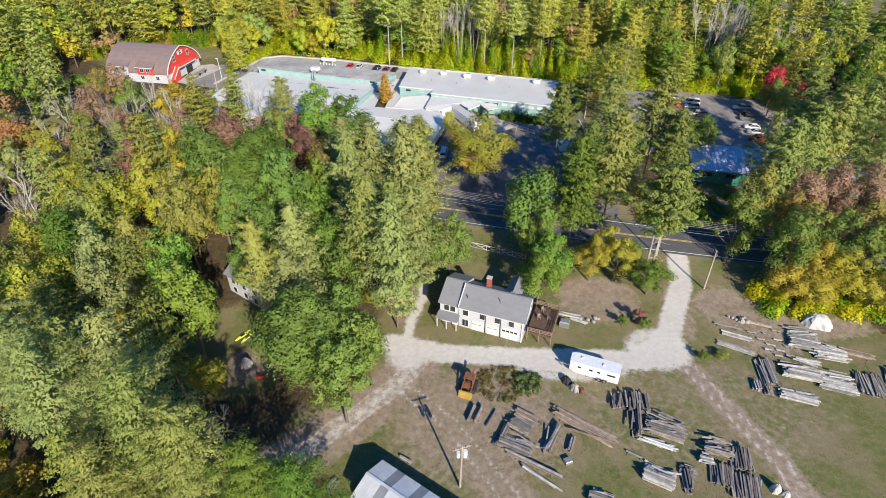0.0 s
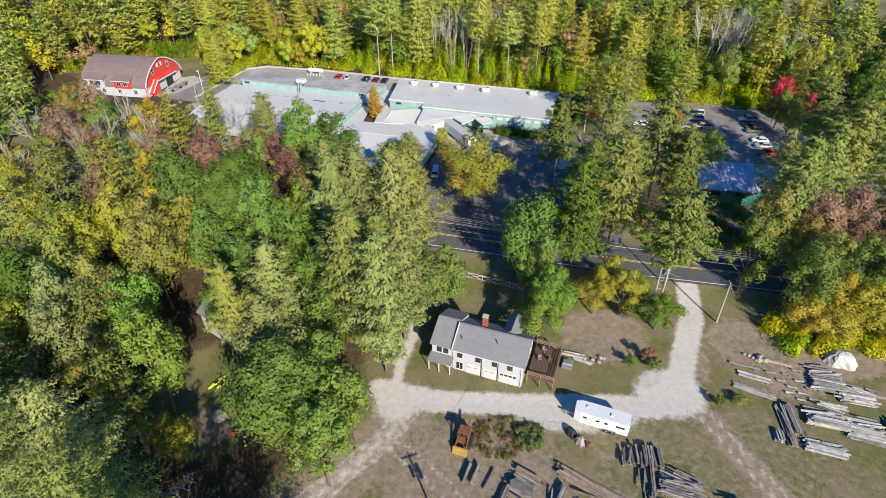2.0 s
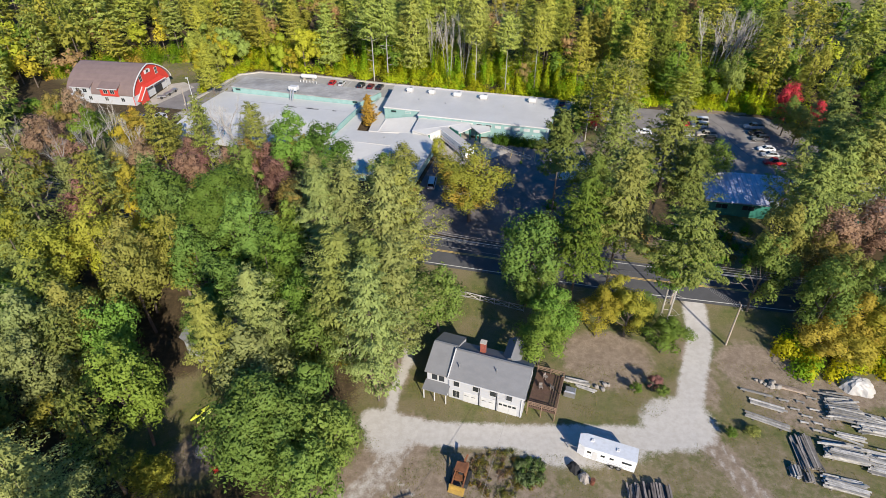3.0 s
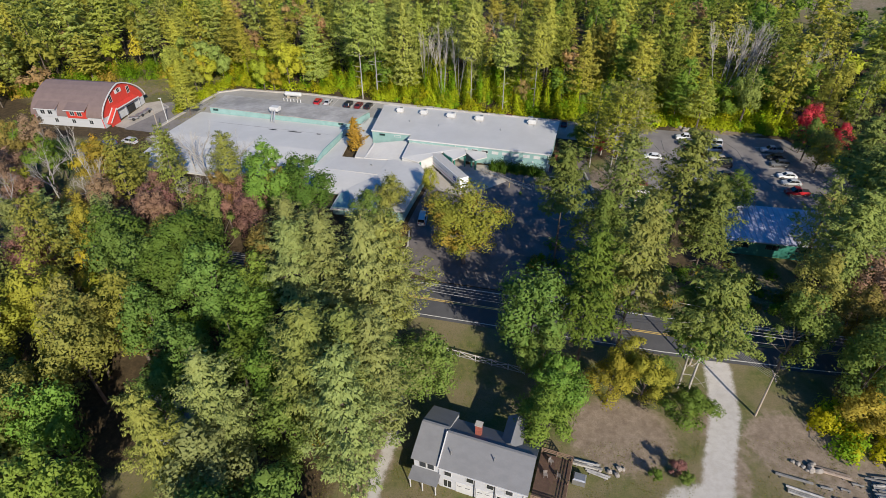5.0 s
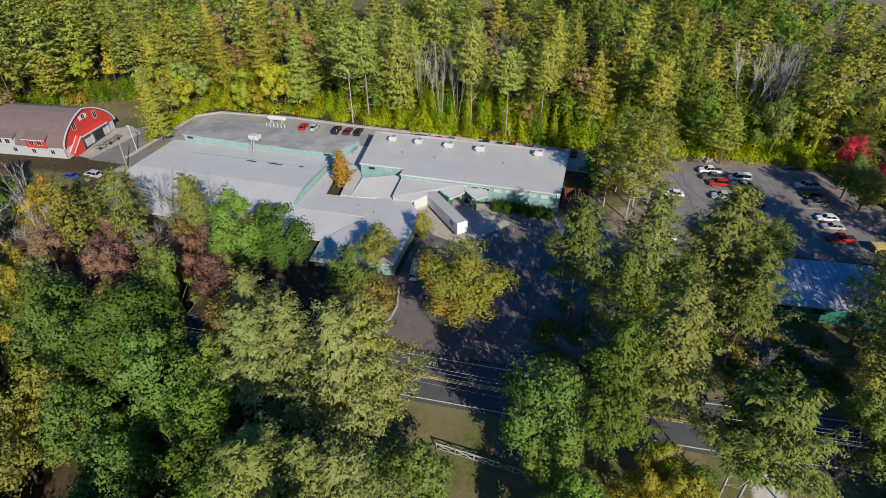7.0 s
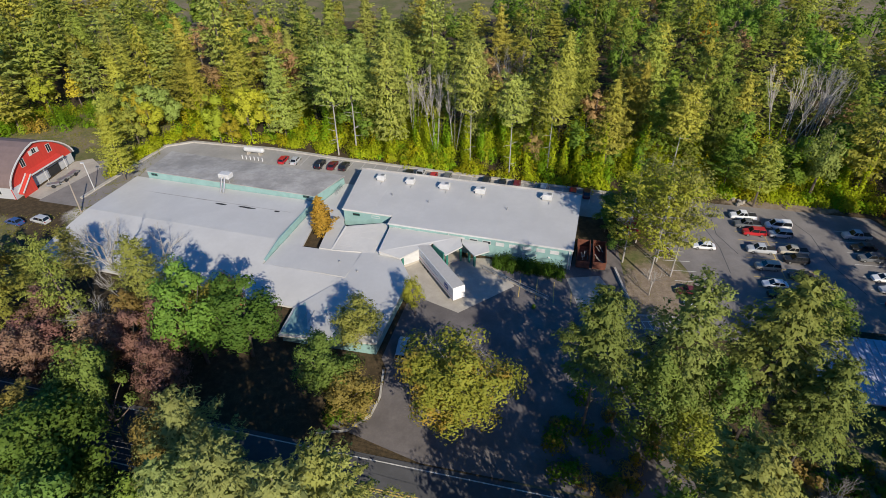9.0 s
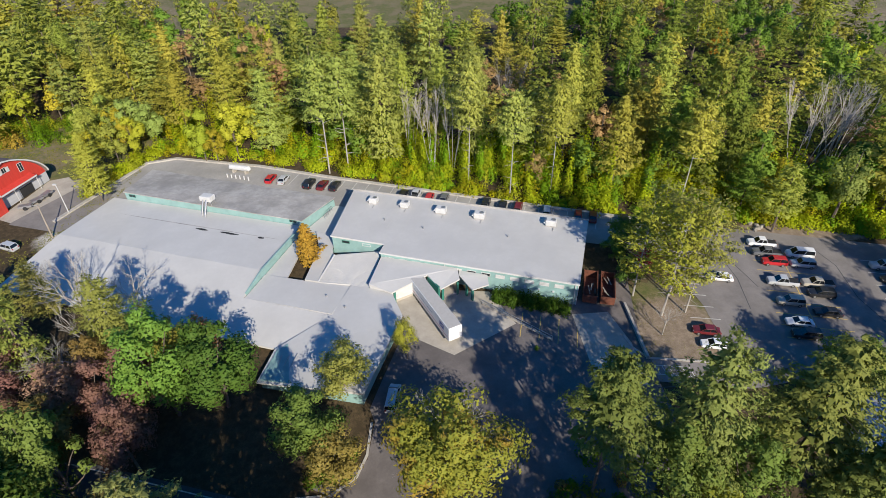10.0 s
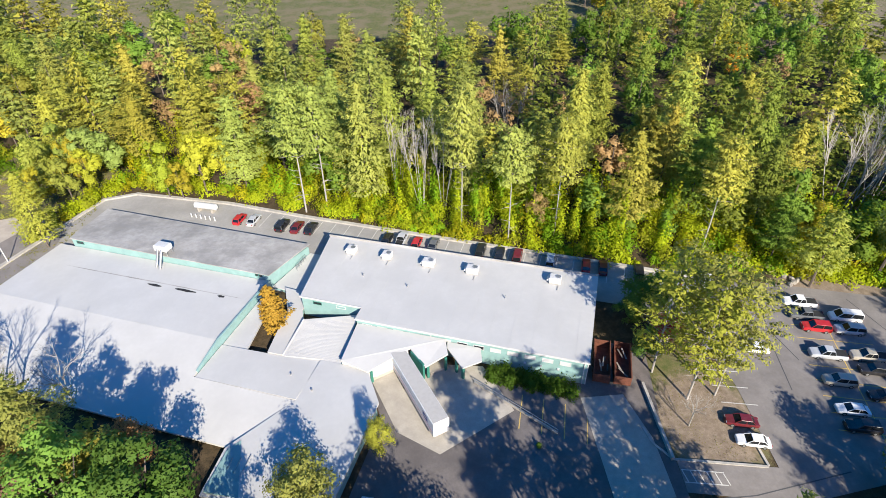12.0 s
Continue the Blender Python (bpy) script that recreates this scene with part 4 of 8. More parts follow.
for i in range(8):
    x0 = 2 + i * 5
    window_in(blue, (x0, 0.4), (x0 + 2.2, 0.4), 1.5, 2.5, TEALDARK, GLASS, (0, -1), 2)


# ---------------------------------------------------------------- white farmhouse
def build_house():
    m = pose(-0.5, 67.7, 0.15, 0, 0, -20.6)
    h = thing("farmhouse", m, "white clapboard farmhouse with grey shingle roof and brick chimney", "house")
    E, R, D, L, S = 4.4, 6.45, 6.9, 13.9, 3.3
    # gabled walls: main part and narrower west part
    for x0, x1, y0, y1, zr in ((S, L, 0, D, R), (0, S - 0.004, 0.15, D + 1.0, R - 0.1)):
        ym = (y0 + y1) / 2
        v = []
        for x in (x0, x1):
            v += [(x, y0, -0.6), (x, y1, -0.6), (x, y1, E), (x, ym, zr - 0.12), (x, y0, E)]
        part("wall", Geo().add(v, [(0, 4, 3, 2, 1), (5, 6, 7, 8, 9), (0, 5, 9, 4), (2, 7, 6, 1), (0, 1, 6, 5), (4, 9, 8, 3), (3, 8, 7, 2)]), WHITESIDE, h, "white clapboard walls")
        for s, nm in ((-1, "roof"), (1, "roof")):
            ye = (y0 - 0.25) if s < 0 else (y1 + 0.25)
            zl = E - 0.25 * (zr - E) / (ym - y0)
            pts = [(x0 - 0.3 * (x0 < 1), ye, zl), (x1 + 0.35 * (x1 > 5), ye, zl), (x1 + 0.35 * (x1 > 5), ym, zr), (x0 - 0.3 * (x0 < 1), ym, zr)]
            part(nm, Geo().slab(pts if s < 0 else pts[::-1], 0.18), SHINGLE, h, "grey shingle roof slope")
        part("ridge_cap", Geo().beam((x0 - 0.2 * (x0 < 1), ym, zr - 0.02), (x1 + 0.3 * (x1 > 5), ym, zr - 0.02), 0.3, 0.07), SHINGLE, h)
    part("rake_board", Geo().beam((S - 0.06, -0.25, E - 0.12), (S - 0.06, D / 2, R + 0.02), 0.12, 0.2), WHITETRIM, h)
    # rear cross gable
    part("dormer", Geo().add([(9.6, 4.6, 4.4), (12.2, 4.6, 4.4), (12.2, 9.0, 4.4), (9.6, 9.0, 4.4), (9.6, 4.6, 5.3), (12.2, 4.6, 5.3), (12.2, 9.0, 5.3), (9.6, 9.0, 5.3), (10.9, 4.4, 6.3), (10.9, 9.0, 6.3)],
        [(0, 1, 5, 8, 4), (2, 3, 7, 9, 6), (1, 2, 6, 5), (3, 0, 4, 7), (4, 8, 9, 7), (5, 6, 9, 8)]), SHINGLE, h, "small rear gable")
    ch = part("chimney", Geo().box(6.4, 4.6, 4.6, 7.15, 5.25, 7.5, bevel=0.05), BRICKRED, h, "red brick chimney")
    part("flue_cap", Geo().box(6.32, 4.52, 7.5, 7.23, 5.33, 7.6), CONCRETE, ch)
    for x, y in ((4.4, 1.3), (9.6, 1.9)):
        part("vent_pipe", Geo().tube((x, y, 4.3 + (y / 3.45) * 2.05), (x, y, 5.2 + (y / 3.45) * 2.05), 0.07), STEEL, h)
    # upper windows
    for x in (0.7, 1.75, 4.0, 6.8, 9.3, 11.6):
        w = window_in(h, (x, 0.15 if x < 3 else 0.0), (x + 0.85, 0.15 if x < 3 else 0.0), 2.75, 3.85, WHITETRIM, GLASS, (0, -1), 1)
    # lower front: porch, doors, garage doors
    window_in(h, (0.6, 0.15), (1.35, 0.15), 0.7, 1.8, WHITETRIM, GLASS, (0, -1), 1)
    d = part("door", Geo().box(2.1, 0.02, 0.0, 3.0, 0.16, 2.0), WHITETRIM, h, "panelled entrance door")
    part("door_glass", Geo().box(2.25, -0.01, 1.1, 2.85, 0.03, 1.8), GLASS, d)
    pr = part("porch_roof", Geo().slab([(-0.2, -1.5, 2.15), (3.5, -1.5, 2.15), (3.5, 0.14, 2.5), (-0.2, 0.14, 2.5)], 0.14), SHINGLE, h, "small grey porch roof")
    for x in (0.0, 1.6, 3.3):
        part("porch_post", Geo().box(x - 0.06, -1.4, -0.3, x + 0.06, -1.28, 2.05), WHITETRIM, h)
    window_in(h, (3.9, 0), (4.9, 0), 0.4, 1.8, WHITETRIM, GLASS, (0, -1), 2)
    for x0, x1 in ((5.5, 7.6), (8.0, 10.1)):
        gd = part("garage_door", Geo().box(x0, -0.06, -0.1, x1, 0.0, 2.0), WHITETRIM, h, "white panelled garage door")
        for k in range(2):
            part("panel", Geo().box(x0 + 0.15 + k * 1.0, -0.085, 1.35, x0 + 0.75 + k * 1.0, -0.06, 1.42), DARKVOID, gd)
    gd = part("garage_door", Geo().box(10.5, -0.06, -0.1, 13.2, 0.0, 2.1), WHITETRIM, h, "white garage door with a row of lights")
    for k in range(4):
        part("pane", Geo().box(10.65 + k * 0.64, -0.085, 1.45, 11.15 + k * 0.64, -0.06, 1.8), GLASS, gd)
    for x in (7.8, 10.3, 13.75):
        part("downpipe", Geo().tube((x, -0.08, -0.3), (x, -0.08, 4.1), 0.06), DARKVOID if x < 13 else WHITETRIM, h)
    part("gutter", Geo().beam((S, -0.3, E - 0.3), (L + 0.3, -0.3, E - 0.3), 0.12, 0.12), WHITETRIM, h)
    part("foundation", Geo().box(0.02, 0.17, -0.7, L - 0.02, D - 0.02, -0.1), CONCRETE, h)
    for y in (2.0, 5.2):
        window_in(h, (L, y), (L, y + 0.8), 2.6, 3.5, WHITETRIM, GLASS, (1, 0), 1)
        window_in(h, (0, y), (0, y + 0.8), 2.6, 3.5, WHITETRIM, GLASS, (-1, 0), 1)
    # deck beside the house
    dk = thing("deck", pose(-0.5, 67.7, 0.15, 0, 0, -20.6), "dark brown raised wooden deck beside the farmhouse", "deck")
    x0, x1, y0, y1, z = 14.4, 18.4, 0.9, 7.6, 1.75
    for i in range(27):
        xx = x0 + 0.02 + i * 0.148
        part("plank", Geo().box(xx, y0, z - 0.04, xx + 0.135, y1, z), DECKWOOD, dk)
    for y in (y0, (y0 + y1) / 2, y1 - 0.1):
        part("joist", Geo().box(x0, y, z - 0.3, x1, y + 0.1, z - 0.044), DECKWOOD, dk)
    for x, y in ((x0 + 0.1, y0), (16.4, y0), (x1 - 0.1, y0), (x1 - 0.1, 4.2), (x1 - 0.1, y1), (x0 + 0.1, y1), (16.4, y1)):
        part("post", Geo().box(x - 0.06, y - 0.06, -1.3 + 0.9, x + 0.06, y + 0.06, z + 0.95), RAILWOOD, dk)
    for zz in (0.35, 0.65, 0.92):
        part("rail", Geo().box(x0, y0 - 0.05, z + zz, x1, y0 + 0.03, z + zz + 0.09), RAILWOOD, dk)
        part("rail", Geo().box(x1 - 0.06, y0, z + zz, x1 + 0.02, y1, z + zz + 0.09), RAILWOOD, dk)
        part("rail", Geo().box(x0, y1 - 0.03, z + zz, x1, y1 + 0.05, z + zz + 0.09), RAILWOOD, dk)
    for i in range(16):
        part("baluster", Geo().box(x0 + 0.2 + i * 0.25, y0 - 0.01, z, x0 + 0.24 + i * 0.25, y0 + 0.02, z + 0.92), RAILWOOD, dk)


build_house()


# ---------------------------------------------------------------- house among the trees, near shed
def small_house():
    m = on_land(-37.6, 75.2, -35)
    h = thing("cottage", m, "small white cottage with grey roof half hidden by trees", "house")
    W, D, E, R = 9, 7, 4.2, 6.6
    v = []
    for x in (0, W):
        v += [(x, 0, -0.6), (x, D, -0.6), (x, D, E), (x, D / 2, R - 0.1), (x, 0, E)]
    part("wall", Geo().add(v, [(0, 4, 3, 2, 1), (5, 6, 7, 8, 9), (0, 5, 9, 4), (2, 7, 6, 1), (0, 1, 6, 5), (4, 9, 8, 3), (3, 8, 7, 2)]), WHITESIDE, h)
    for s in (0, 1):
        pts = [(-0.3, -0.4, E - 0.27), (W + 0.3, -0.4, E - 0.27), (W + 0.3, D / 2, R), (-0.3, D / 2, R)]
        if s:
            pts = [(x, D - y, z) for x, y, z in pts][::-1]
        part("roof", Geo().slab(pts, 0.16), SHINGLE, h)
    for x in (1.2, 4.0, 6.6):
        window_in(h, (x, 0), (x + 0.9, 0), 2.3, 3.4, WHITETRIM, GLASS)
        window_in(h, (x, 0), (x + 0.9, 0), 0.4, 1.5, WHITETRIM, GLASS)
    for y in (1.4, 4.4):
        window_in(h, (W, y), (W, y + 0.9), 2.3, 3.4, WHITETRIM, GLASS, (1, 0))


small_house()


def near_shed():
    # gable end towards the yard, ridge running away to the south-east
    m = pose(-8.9, 37.7, -0.05, 0, 0, -34.6)
    s = thing("metal_shed", m, "grey corrugated metal shed with light roof panels", "shed")
    L, Wd, E, R = 22.0, 2.65, 2.65, 3.65
    v = []
    for x in (0, L):
        v += [(x, -Wd, -0.2), (x, Wd, -0.2), (x, Wd, E), (x, 0, R - 0.1), (x, -Wd, E)]
    part("wall", Geo().add(v, [(0, 4, 3, 2, 1), (5, 6, 7, 8, 9), (0, 5, 9, 4), (2, 7, 6, 1), (0, 1, 6, 5), (4, 9, 8, 3), (3, 8, 7, 2)]), METALROOF, s, "grey sheet metal wall")
    for i in range(18):
        x0 = -0.35 + i * 1.2
        for sg in (-1, 1):
            pts = [(x0, sg * (Wd + 0.3), E - 0.08), (x0 + 1.19, sg * (Wd + 0.3), E - 0.08), (x0 + 1.19, 0, R), (x0, 0, R)]
            part("roof_panel", Geo().slab(pts if sg < 0 else pts[::-1], 0.06), METALDARK if i % 3 == 2 else METALROOF, s, "translucent dull roof panel" if i % 3 == 2 else "")
    part("ridge_cap", Geo().beam((-0.35, 0, R), (L, 0, R), 0.35, 0.05), METALROOF, s)


near_shed()

# ---------------------------------------------------------------- trees
HUES = {
    "pine": (0.118, 0.146, 0.045), "dusk": (0.084, 0.108, 0.03), "sage": (0.122, 0.152, 0.058), "straw": (0.15, 0.16, 0.045), "deep": (0.058, 0.1, 0.018),
    "green": (0.078, 0.124, 0.028), "bright": (0.09, 0.148, 0.026), "olive": (0.135, 0.138, 0.036), "yellowgreen": (0.165, 0.185, 0.028),
    "goldgreen": (0.168, 0.152, 0.022), "gold": (0.205, 0.185, 0.03), "goldorange": (0.3, 0.18, 0.026), "orange": (0.2, 0.125, 0.05),
    "rust": (0.165, 0.115, 0.08), "plum": (0.125, 0.072, 0.062), "bronze": (0.14, 0.112, 0.034), "red": (0.27, 0.03, 0.05),
    "ochre": (0.21, 0.16, 0.026), "grey": (0.2, 0.18, 0.16), "pale": (0.3, 0.27, 0.22), "brown": (0.16, 0.11, 0.08),
}
HUES = {k: (r * 2.09, g * 1.9, b * 1.52) for k, (r, g, b) in HUES.items()}
WORDS = {
    "pine": "green", "dusk": "dull green", "sage": "grey-green", "straw": "yellowish green", "deep": "dark green", "green": "green", "bright": "bright green", "olive": "olive green",
    "yellowgreen": "yellow-green", "goldgreen": "green and gold", "gold": "golden yellow", "goldorange": "orange-yellow", "orange": "orange", "rust": "rusty pink-brown",
    "plum": "purple-brown", "bronze": "bronze-green", "red": "crimson red", "ochre": "golden brown", "grey": "grey", "pale": "pale", "brown": "brown",
}


def tufts(points, dirs, sizes, rng, flat=0.0, along=None, slim=0.55):
    """Pointed leaf sprays at points, facing along dirs; along: the way the tips point. Returns vertices, faces and the clump's normals."""
    n = len(points)
    soft = dirs + rng.normal(0, 0.14, (n, 3))
    soft[:, 2] += flat
    d = dirs + rng.normal(0, 0.3, (n, 3))
    d[:, 2] += flat
    d /= np.linalg.norm(d, axis=1)[:, None] + 1e-9
    r = rng.normal(0, 1, (n, 3)) if along is None else along + rng.normal(0, 0.42, (n, 3))
    a = r - d * (r * d).sum(1)[:, None]
    a /= np.linalg.norm(a, axis=1)[:, None] + 1e-9
    b = np.cross(d, a)
    s = sizes[:, None]
    k = rng.uniform(0.55, 0.9, (n, 1)) if along is None else rng.uniform(0.4, 0.62, (n, 1))
    droop = rng.uniform(-0.1, 0.3, (n, 1))
    off = np.stack([b * s * k - a * s * 0.6, -b * s * k - a * s * 0.6, a * s * 1.1 - d * s * droop], 1)
    off[:, :, 2] *= slim
    v = points[:, None, :] + off
    f = np.arange(3 * n).reshape(n, 3)
    soft /= np.linalg.norm(soft, axis=1)[:, None] + 1e-9
    return v.reshape(-1, 3), f, np.repeat(soft, 3, axis=0)


def soft_normals(me, normals):
    """Leaves take the light as the clump that they sit on."""
    at = me.attributes.new("custom_normal", "FLOAT_VECTOR", "POINT")
    at.data.foreach_set("vector", normals.reshape(-1).astype(np.float32))


def leaf_mesh(name, pts, dirs, sizes, rng, mat, flat=0.0, along=None):
    v, f, nrm = tufts(pts, dirs, sizes, rng, flat, along)
    me = bpy.data.meshes.new(name)
    me.from_pydata(v.tolist(), [], f.tolist(), shade_flat=False)
    nrm[:, 2] *= 1.2
    nrm /= np.linalg.norm(nrm, axis=1)[:, None]
    soft_normals(me, nrm)
    me.materials.append(mat)
    return me


def broad_points(seed, n, lobes=16):
    """Crown of a broad-leaved tree, unit height, radius about 0.5 sideways: many billows round a shaded heart.
    Gives points, facings, lobe centres and how large each spray is."""
    rng = np.random.default_rng(seed)
    c = []
    while len(c) < lobes:
        p = rng.uniform(-1, 1, 3)
        q = np.linalg.norm(p)
        if 0.25 < q < 0.9 and p[2] > -0.9:
            c.append(p)
    c = np.array(c)
    c *= np.array([0.4, 0.4, 0.39])
    c[:, 2] += 0.54
    c[:, :2] *= np.where(c[:, 2] > 0.55, 1 - (c[:, 2] - 0.55) * 1.1, 1.0)[:, None]
    rad = rng.uniform(0.07, 0.165, lobes) * np.where(c[:, 2] > 0.72, 0.75, 1.0)
    w = rad ** 2 / (rad ** 2).sum()
    fill = n // 7
    which = rng.choice(lobes, n + fill, p=w)
    d = rng.normal(0, 1, (n + fill, 3))
    d /= np.linalg.norm(d, axis=1)[:, None]
    d[:, 2] = np.where(d[:, 2] < -0.3, -d[:, 2] * 0.5, d[:, 2])
    depth = np.where(rng.uniform(0, 1, n + fill) < 0.8, rng.uniform(0.85, 1.1, n + fill), rng.uniform(0.4, 0.85, n + fill))
    depth[n:] = rng.uniform(0.55, 0.78, fill)
    bil = 1 + 0.16 * np.sin(d[:, 0] * 7 + which) * np.sin(d[:, 1] * 6 + which * 2) * np.cos(d[:, 2] * 5)
    pts = c[which] + d * (rad[which] * depth * bil)[:, None]
    whole = pts - np.array([0, 0, 0.45])
    whole /= np.linalg.norm(whole, axis=1)[:, None] + 1e-9
    size = np.ones(n + fill)
    size[n:] = 1.9
    return pts, d * 0.8 + whole * 0.34, c, size


def pine_points(seed, n, bare=0.25, taper=0.8, wide=0.5, under=4, heart=0.2, fingers=8):
    """Crown of a white pine: whorls of boughs, each carrying flat fingers of upswept plumes with dark gaps between.
    Gives points, facings, tip ways, boughs and how large each spray is."""
    rng = np.random.default_rng(seed)
    boughs, pads = [], []
    z = bare
    lean, strong = rng.uniform(0, 6.28), rng.uniform(0.08, 0.26)
    while z < 0.95:
        u = (z - bare) / (1 - bare)
        reach = wide * (1 - u) ** taper * (0.66 + 0.34 * min(1, u * 3.5)) + 0.03
        k = 7 if u < 0.4 else 6 if u < 0.75 else 5
        a0 = rng.uniform(0, 6.28)
        for j in range(k):
            if rng.uniform() < 0.14 and u < 0.8:
                continue
            a = a0 + j * 6.28 / k + rng.uniform(-0.4, 0.4)
            boughs.append((z + rng.uniform(-0.02, 0.02), a, reach * rng.uniform(0.6, 1.2) * (1 + strong * math.cos(a - lean))))
        z += rng.uniform(0.062, 0.098) * (1 - 0.45 * u)
    for z, a, L in boughs:
        for q in range(2 + int(fingers * L / 0.5)):
            s = rng.uniform(0.18, 1.0) ** 0.75
            fan = rng.uniform(-1, 1) * 0.42 * math.sin(min(s, 0.97) * 2.8)
            pads.append((L * (s * math.cos(a) - fan * math.sin(a)), L * (s * math.sin(a) + fan * math.cos(a)),
                         z + 0.13 * L * s * s - 0.08 * L * abs(fan) + rng.normal(0, 0.004), rng.uniform(0.048, 0.082) * (0.55 + 0.45 * L / 0.5), a + fan * 1.3))
    pads += [(rng.normal(0, 0.008), rng.normal(0, 0.008), h, 0.022, rng.uniform(0, 6.28)) for h in (0.9, 0.925, 0.95, 0.975)]
    pads = np.array(pads)
    fill = under * len(pads)
    which = np.concatenate([rng.choice(len(pads), n, p=pads[:, 3] ** 2 / (pads[:, 3] ** 2).sum()), np.repeat(np.arange(len(pads)), under)]).astype(int)
    P = pads[which]
    m = n + fill
    rho, phi = np.sqrt(rng.uniform(0, 1, m)) * rng.uniform(0.85, 1.15, m), rng.uniform(0, 6.2832, m)
    rho[n:] *= 0.8
    ca, sa = np.cos(P[:, 4]), np.sin(P[:, 4])
    along, across = np.cos(phi) * rho * 1.35, np.sin(phi) * rho * 0.85
    cx, cy = along * ca - across * sa, along * sa + across * ca
    lift = 0.3 * P[:, 3] * (1 - np.minimum(rho, 1.1) ** 2) + 0.16 * P[:, 3] * along + rng.normal(0, 0.0018, m)
    lift[n:] -= 0.16 * P[n:, 3]
    pts = np.stack([P[:, 0] + P[:, 3] * cx, P[:, 1] + P[:, 3] * cy, P[:, 2] + lift], 1)
    away = pts[:, :2] / (np.linalg.norm(pts[:, :2], axis=1)[:, None] + 0.05)
    ex, ey = np.cos(phi) * rho * ca - np.sin(phi) * rho * sa, np.cos(phi) * rho * sa + np.sin(phi) * rho * ca
    dirs = np.stack([ex * 0.8 + away[:, 0] * 0.42, ey * 0.8 + away[:, 1] * 0.42, np.full(m, 0.62)], 1)
    ways = np.stack([ex * 0.5 + ca, ey * 0.5 + sa, np.full(m, 0.4)], 1)
    dirs[n:] *= (0.3, 0.3, 1.2)
    ways[n:, 2] = 0.05
    size = np.ones(m)
    size[n:] = 1.8
    m = int(n * heart)                                    # shaded sprays in the heart of the crown
    h = rng.uniform(bare + 0.03, 0.93, m)
    turn = rng.uniform(0, 6.2832, m)
    rad = wide * 0.66 * (1 - (h - bare) / (1 - bare)) ** taper * np.sqrt(rng.uniform(0.02, 1, m))
    pts = np.concatenate([pts, np.stack([rad * np.cos(turn), rad * np.sin(turn), h], 1)])
    dirs = np.concatenate([dirs, np.stack([np.cos(turn) * 0.5, np.sin(turn) * 0.5, np.full(m, 0.7)], 1)])
    ways = np.concatenate([ways, np.stack([np.cos(turn), np.sin(turn), np.full(m, 0.2)], 1)])
    return pts, dirs, ways, boughs, np.concatenate([size, np.full(m, 2.2)])


def limb(g, a, b, r0, r1, bend, rng, n=5, seg=3):
    a, b = Vector(a), Vector(b)
    last, lr = a, r0
    off = Vector(rng.normal(0, bend, 3))
    for i in range(1, seg + 1):
        t = i / seg
        p = a.lerp(b, t) + off * math.sin(t * math.pi)
        r = r0 + (r1 - r0) * t
        g.tube(last, p, lr, r, n, caps=False)
        last, lr = p, r


def bare_mesh(seed, name):
    """A leafless tree of unit height: trunk, forking limbs, fine twigs."""
    rng = np.random.default_rng(seed)
    g = Geo()
    limb(g, (0, 0, -0.02), (rng.normal(0, 0.03), rng.normal(0, 0.03), 0.5), 0.016, 0.010, 0.01, rng, 6)
    twig_pts = []

    def grow(p, d, length, r, depth):
        q = p + d * length
        limb(g, p, q, r, r * 0.55, length * 0.06, rng, 4 if depth < 2 else 3, 2 if depth < 3 else 1)
        if depth == 4:
            twig_pts.append(q)
            return
        for _ in range(3):
            e = (d + Vector(rng.normal(0, 0.42, 3)) + Vector((0, 0, 0.12))).normalized()
            grow(p.lerp(q, rng.uniform(0.55, 1.0)), e, length * rng.uniform(0.55, 0.78), r * 0.55, depth + 1)

    for i in range(5):
        a = i * 1.256 + rng.uniform(-0.4, 0.4)
        grow(Vector((0, 0, 0.22 + 0.07 * i)), Vector((math.cos(a) * 0.75, math.sin(a) * 0.75, 0.9)).normalized(), 0.26, 0.009, 0)
    return g.mesh(name, [PALEBARK])


def stem_mesh(seed, name):
    """Several slender leaning stems from one root, unit height, bare but for fine twigs near the tops."""
    rng = np.random.default_rng(seed)
    g = Geo()

    def grow(p, d, length, r, depth):
        q = p + d * length
        limb(g, p, q, r, r * 0.5, length * 0.05, rng, 3, 1)
        if depth < 3:
            for _ in range(3):
                e = (d + Vector(rng.normal(0, 0.3, 3)) + Vector((0, 0, 0.15))).normalized()
                grow(p.lerp(q, rng.uniform(0.4, 1.0)), e, length * rng.uniform(0.55, 0.8), r * 0.55, depth + 1)

    for i in range(5):
        a = i * 1.256 + rng.uniform(-0.5, 0.5)
        lean = rng.uniform(0.06, 0.3)
        foot = Vector((math.cos(a) * 0.03, math.sin(a) * 0.03, -0.02))
        top = Vector((math.cos(a) * lean, math.sin(a) * lean, rng.uniform(0.5, 0.66)))
        limb(g, foot, top, 0.0072, 0.0042, 0.012, rng, 5, 4)
        d = (top - foot).normalized()
        for j in range(6):
            e = (d + Vector(rng.normal(0, 0.28, 3))).normalized()
            grow(foot.lerp(top, rng.uniform(0.6, 1.0)), e, rng.uniform(0.1, 0.17), 0.003, 1)
        grow(top, d, 0.17, 0.0042, 0)
    return g.mesh(name, [PALEBARK])


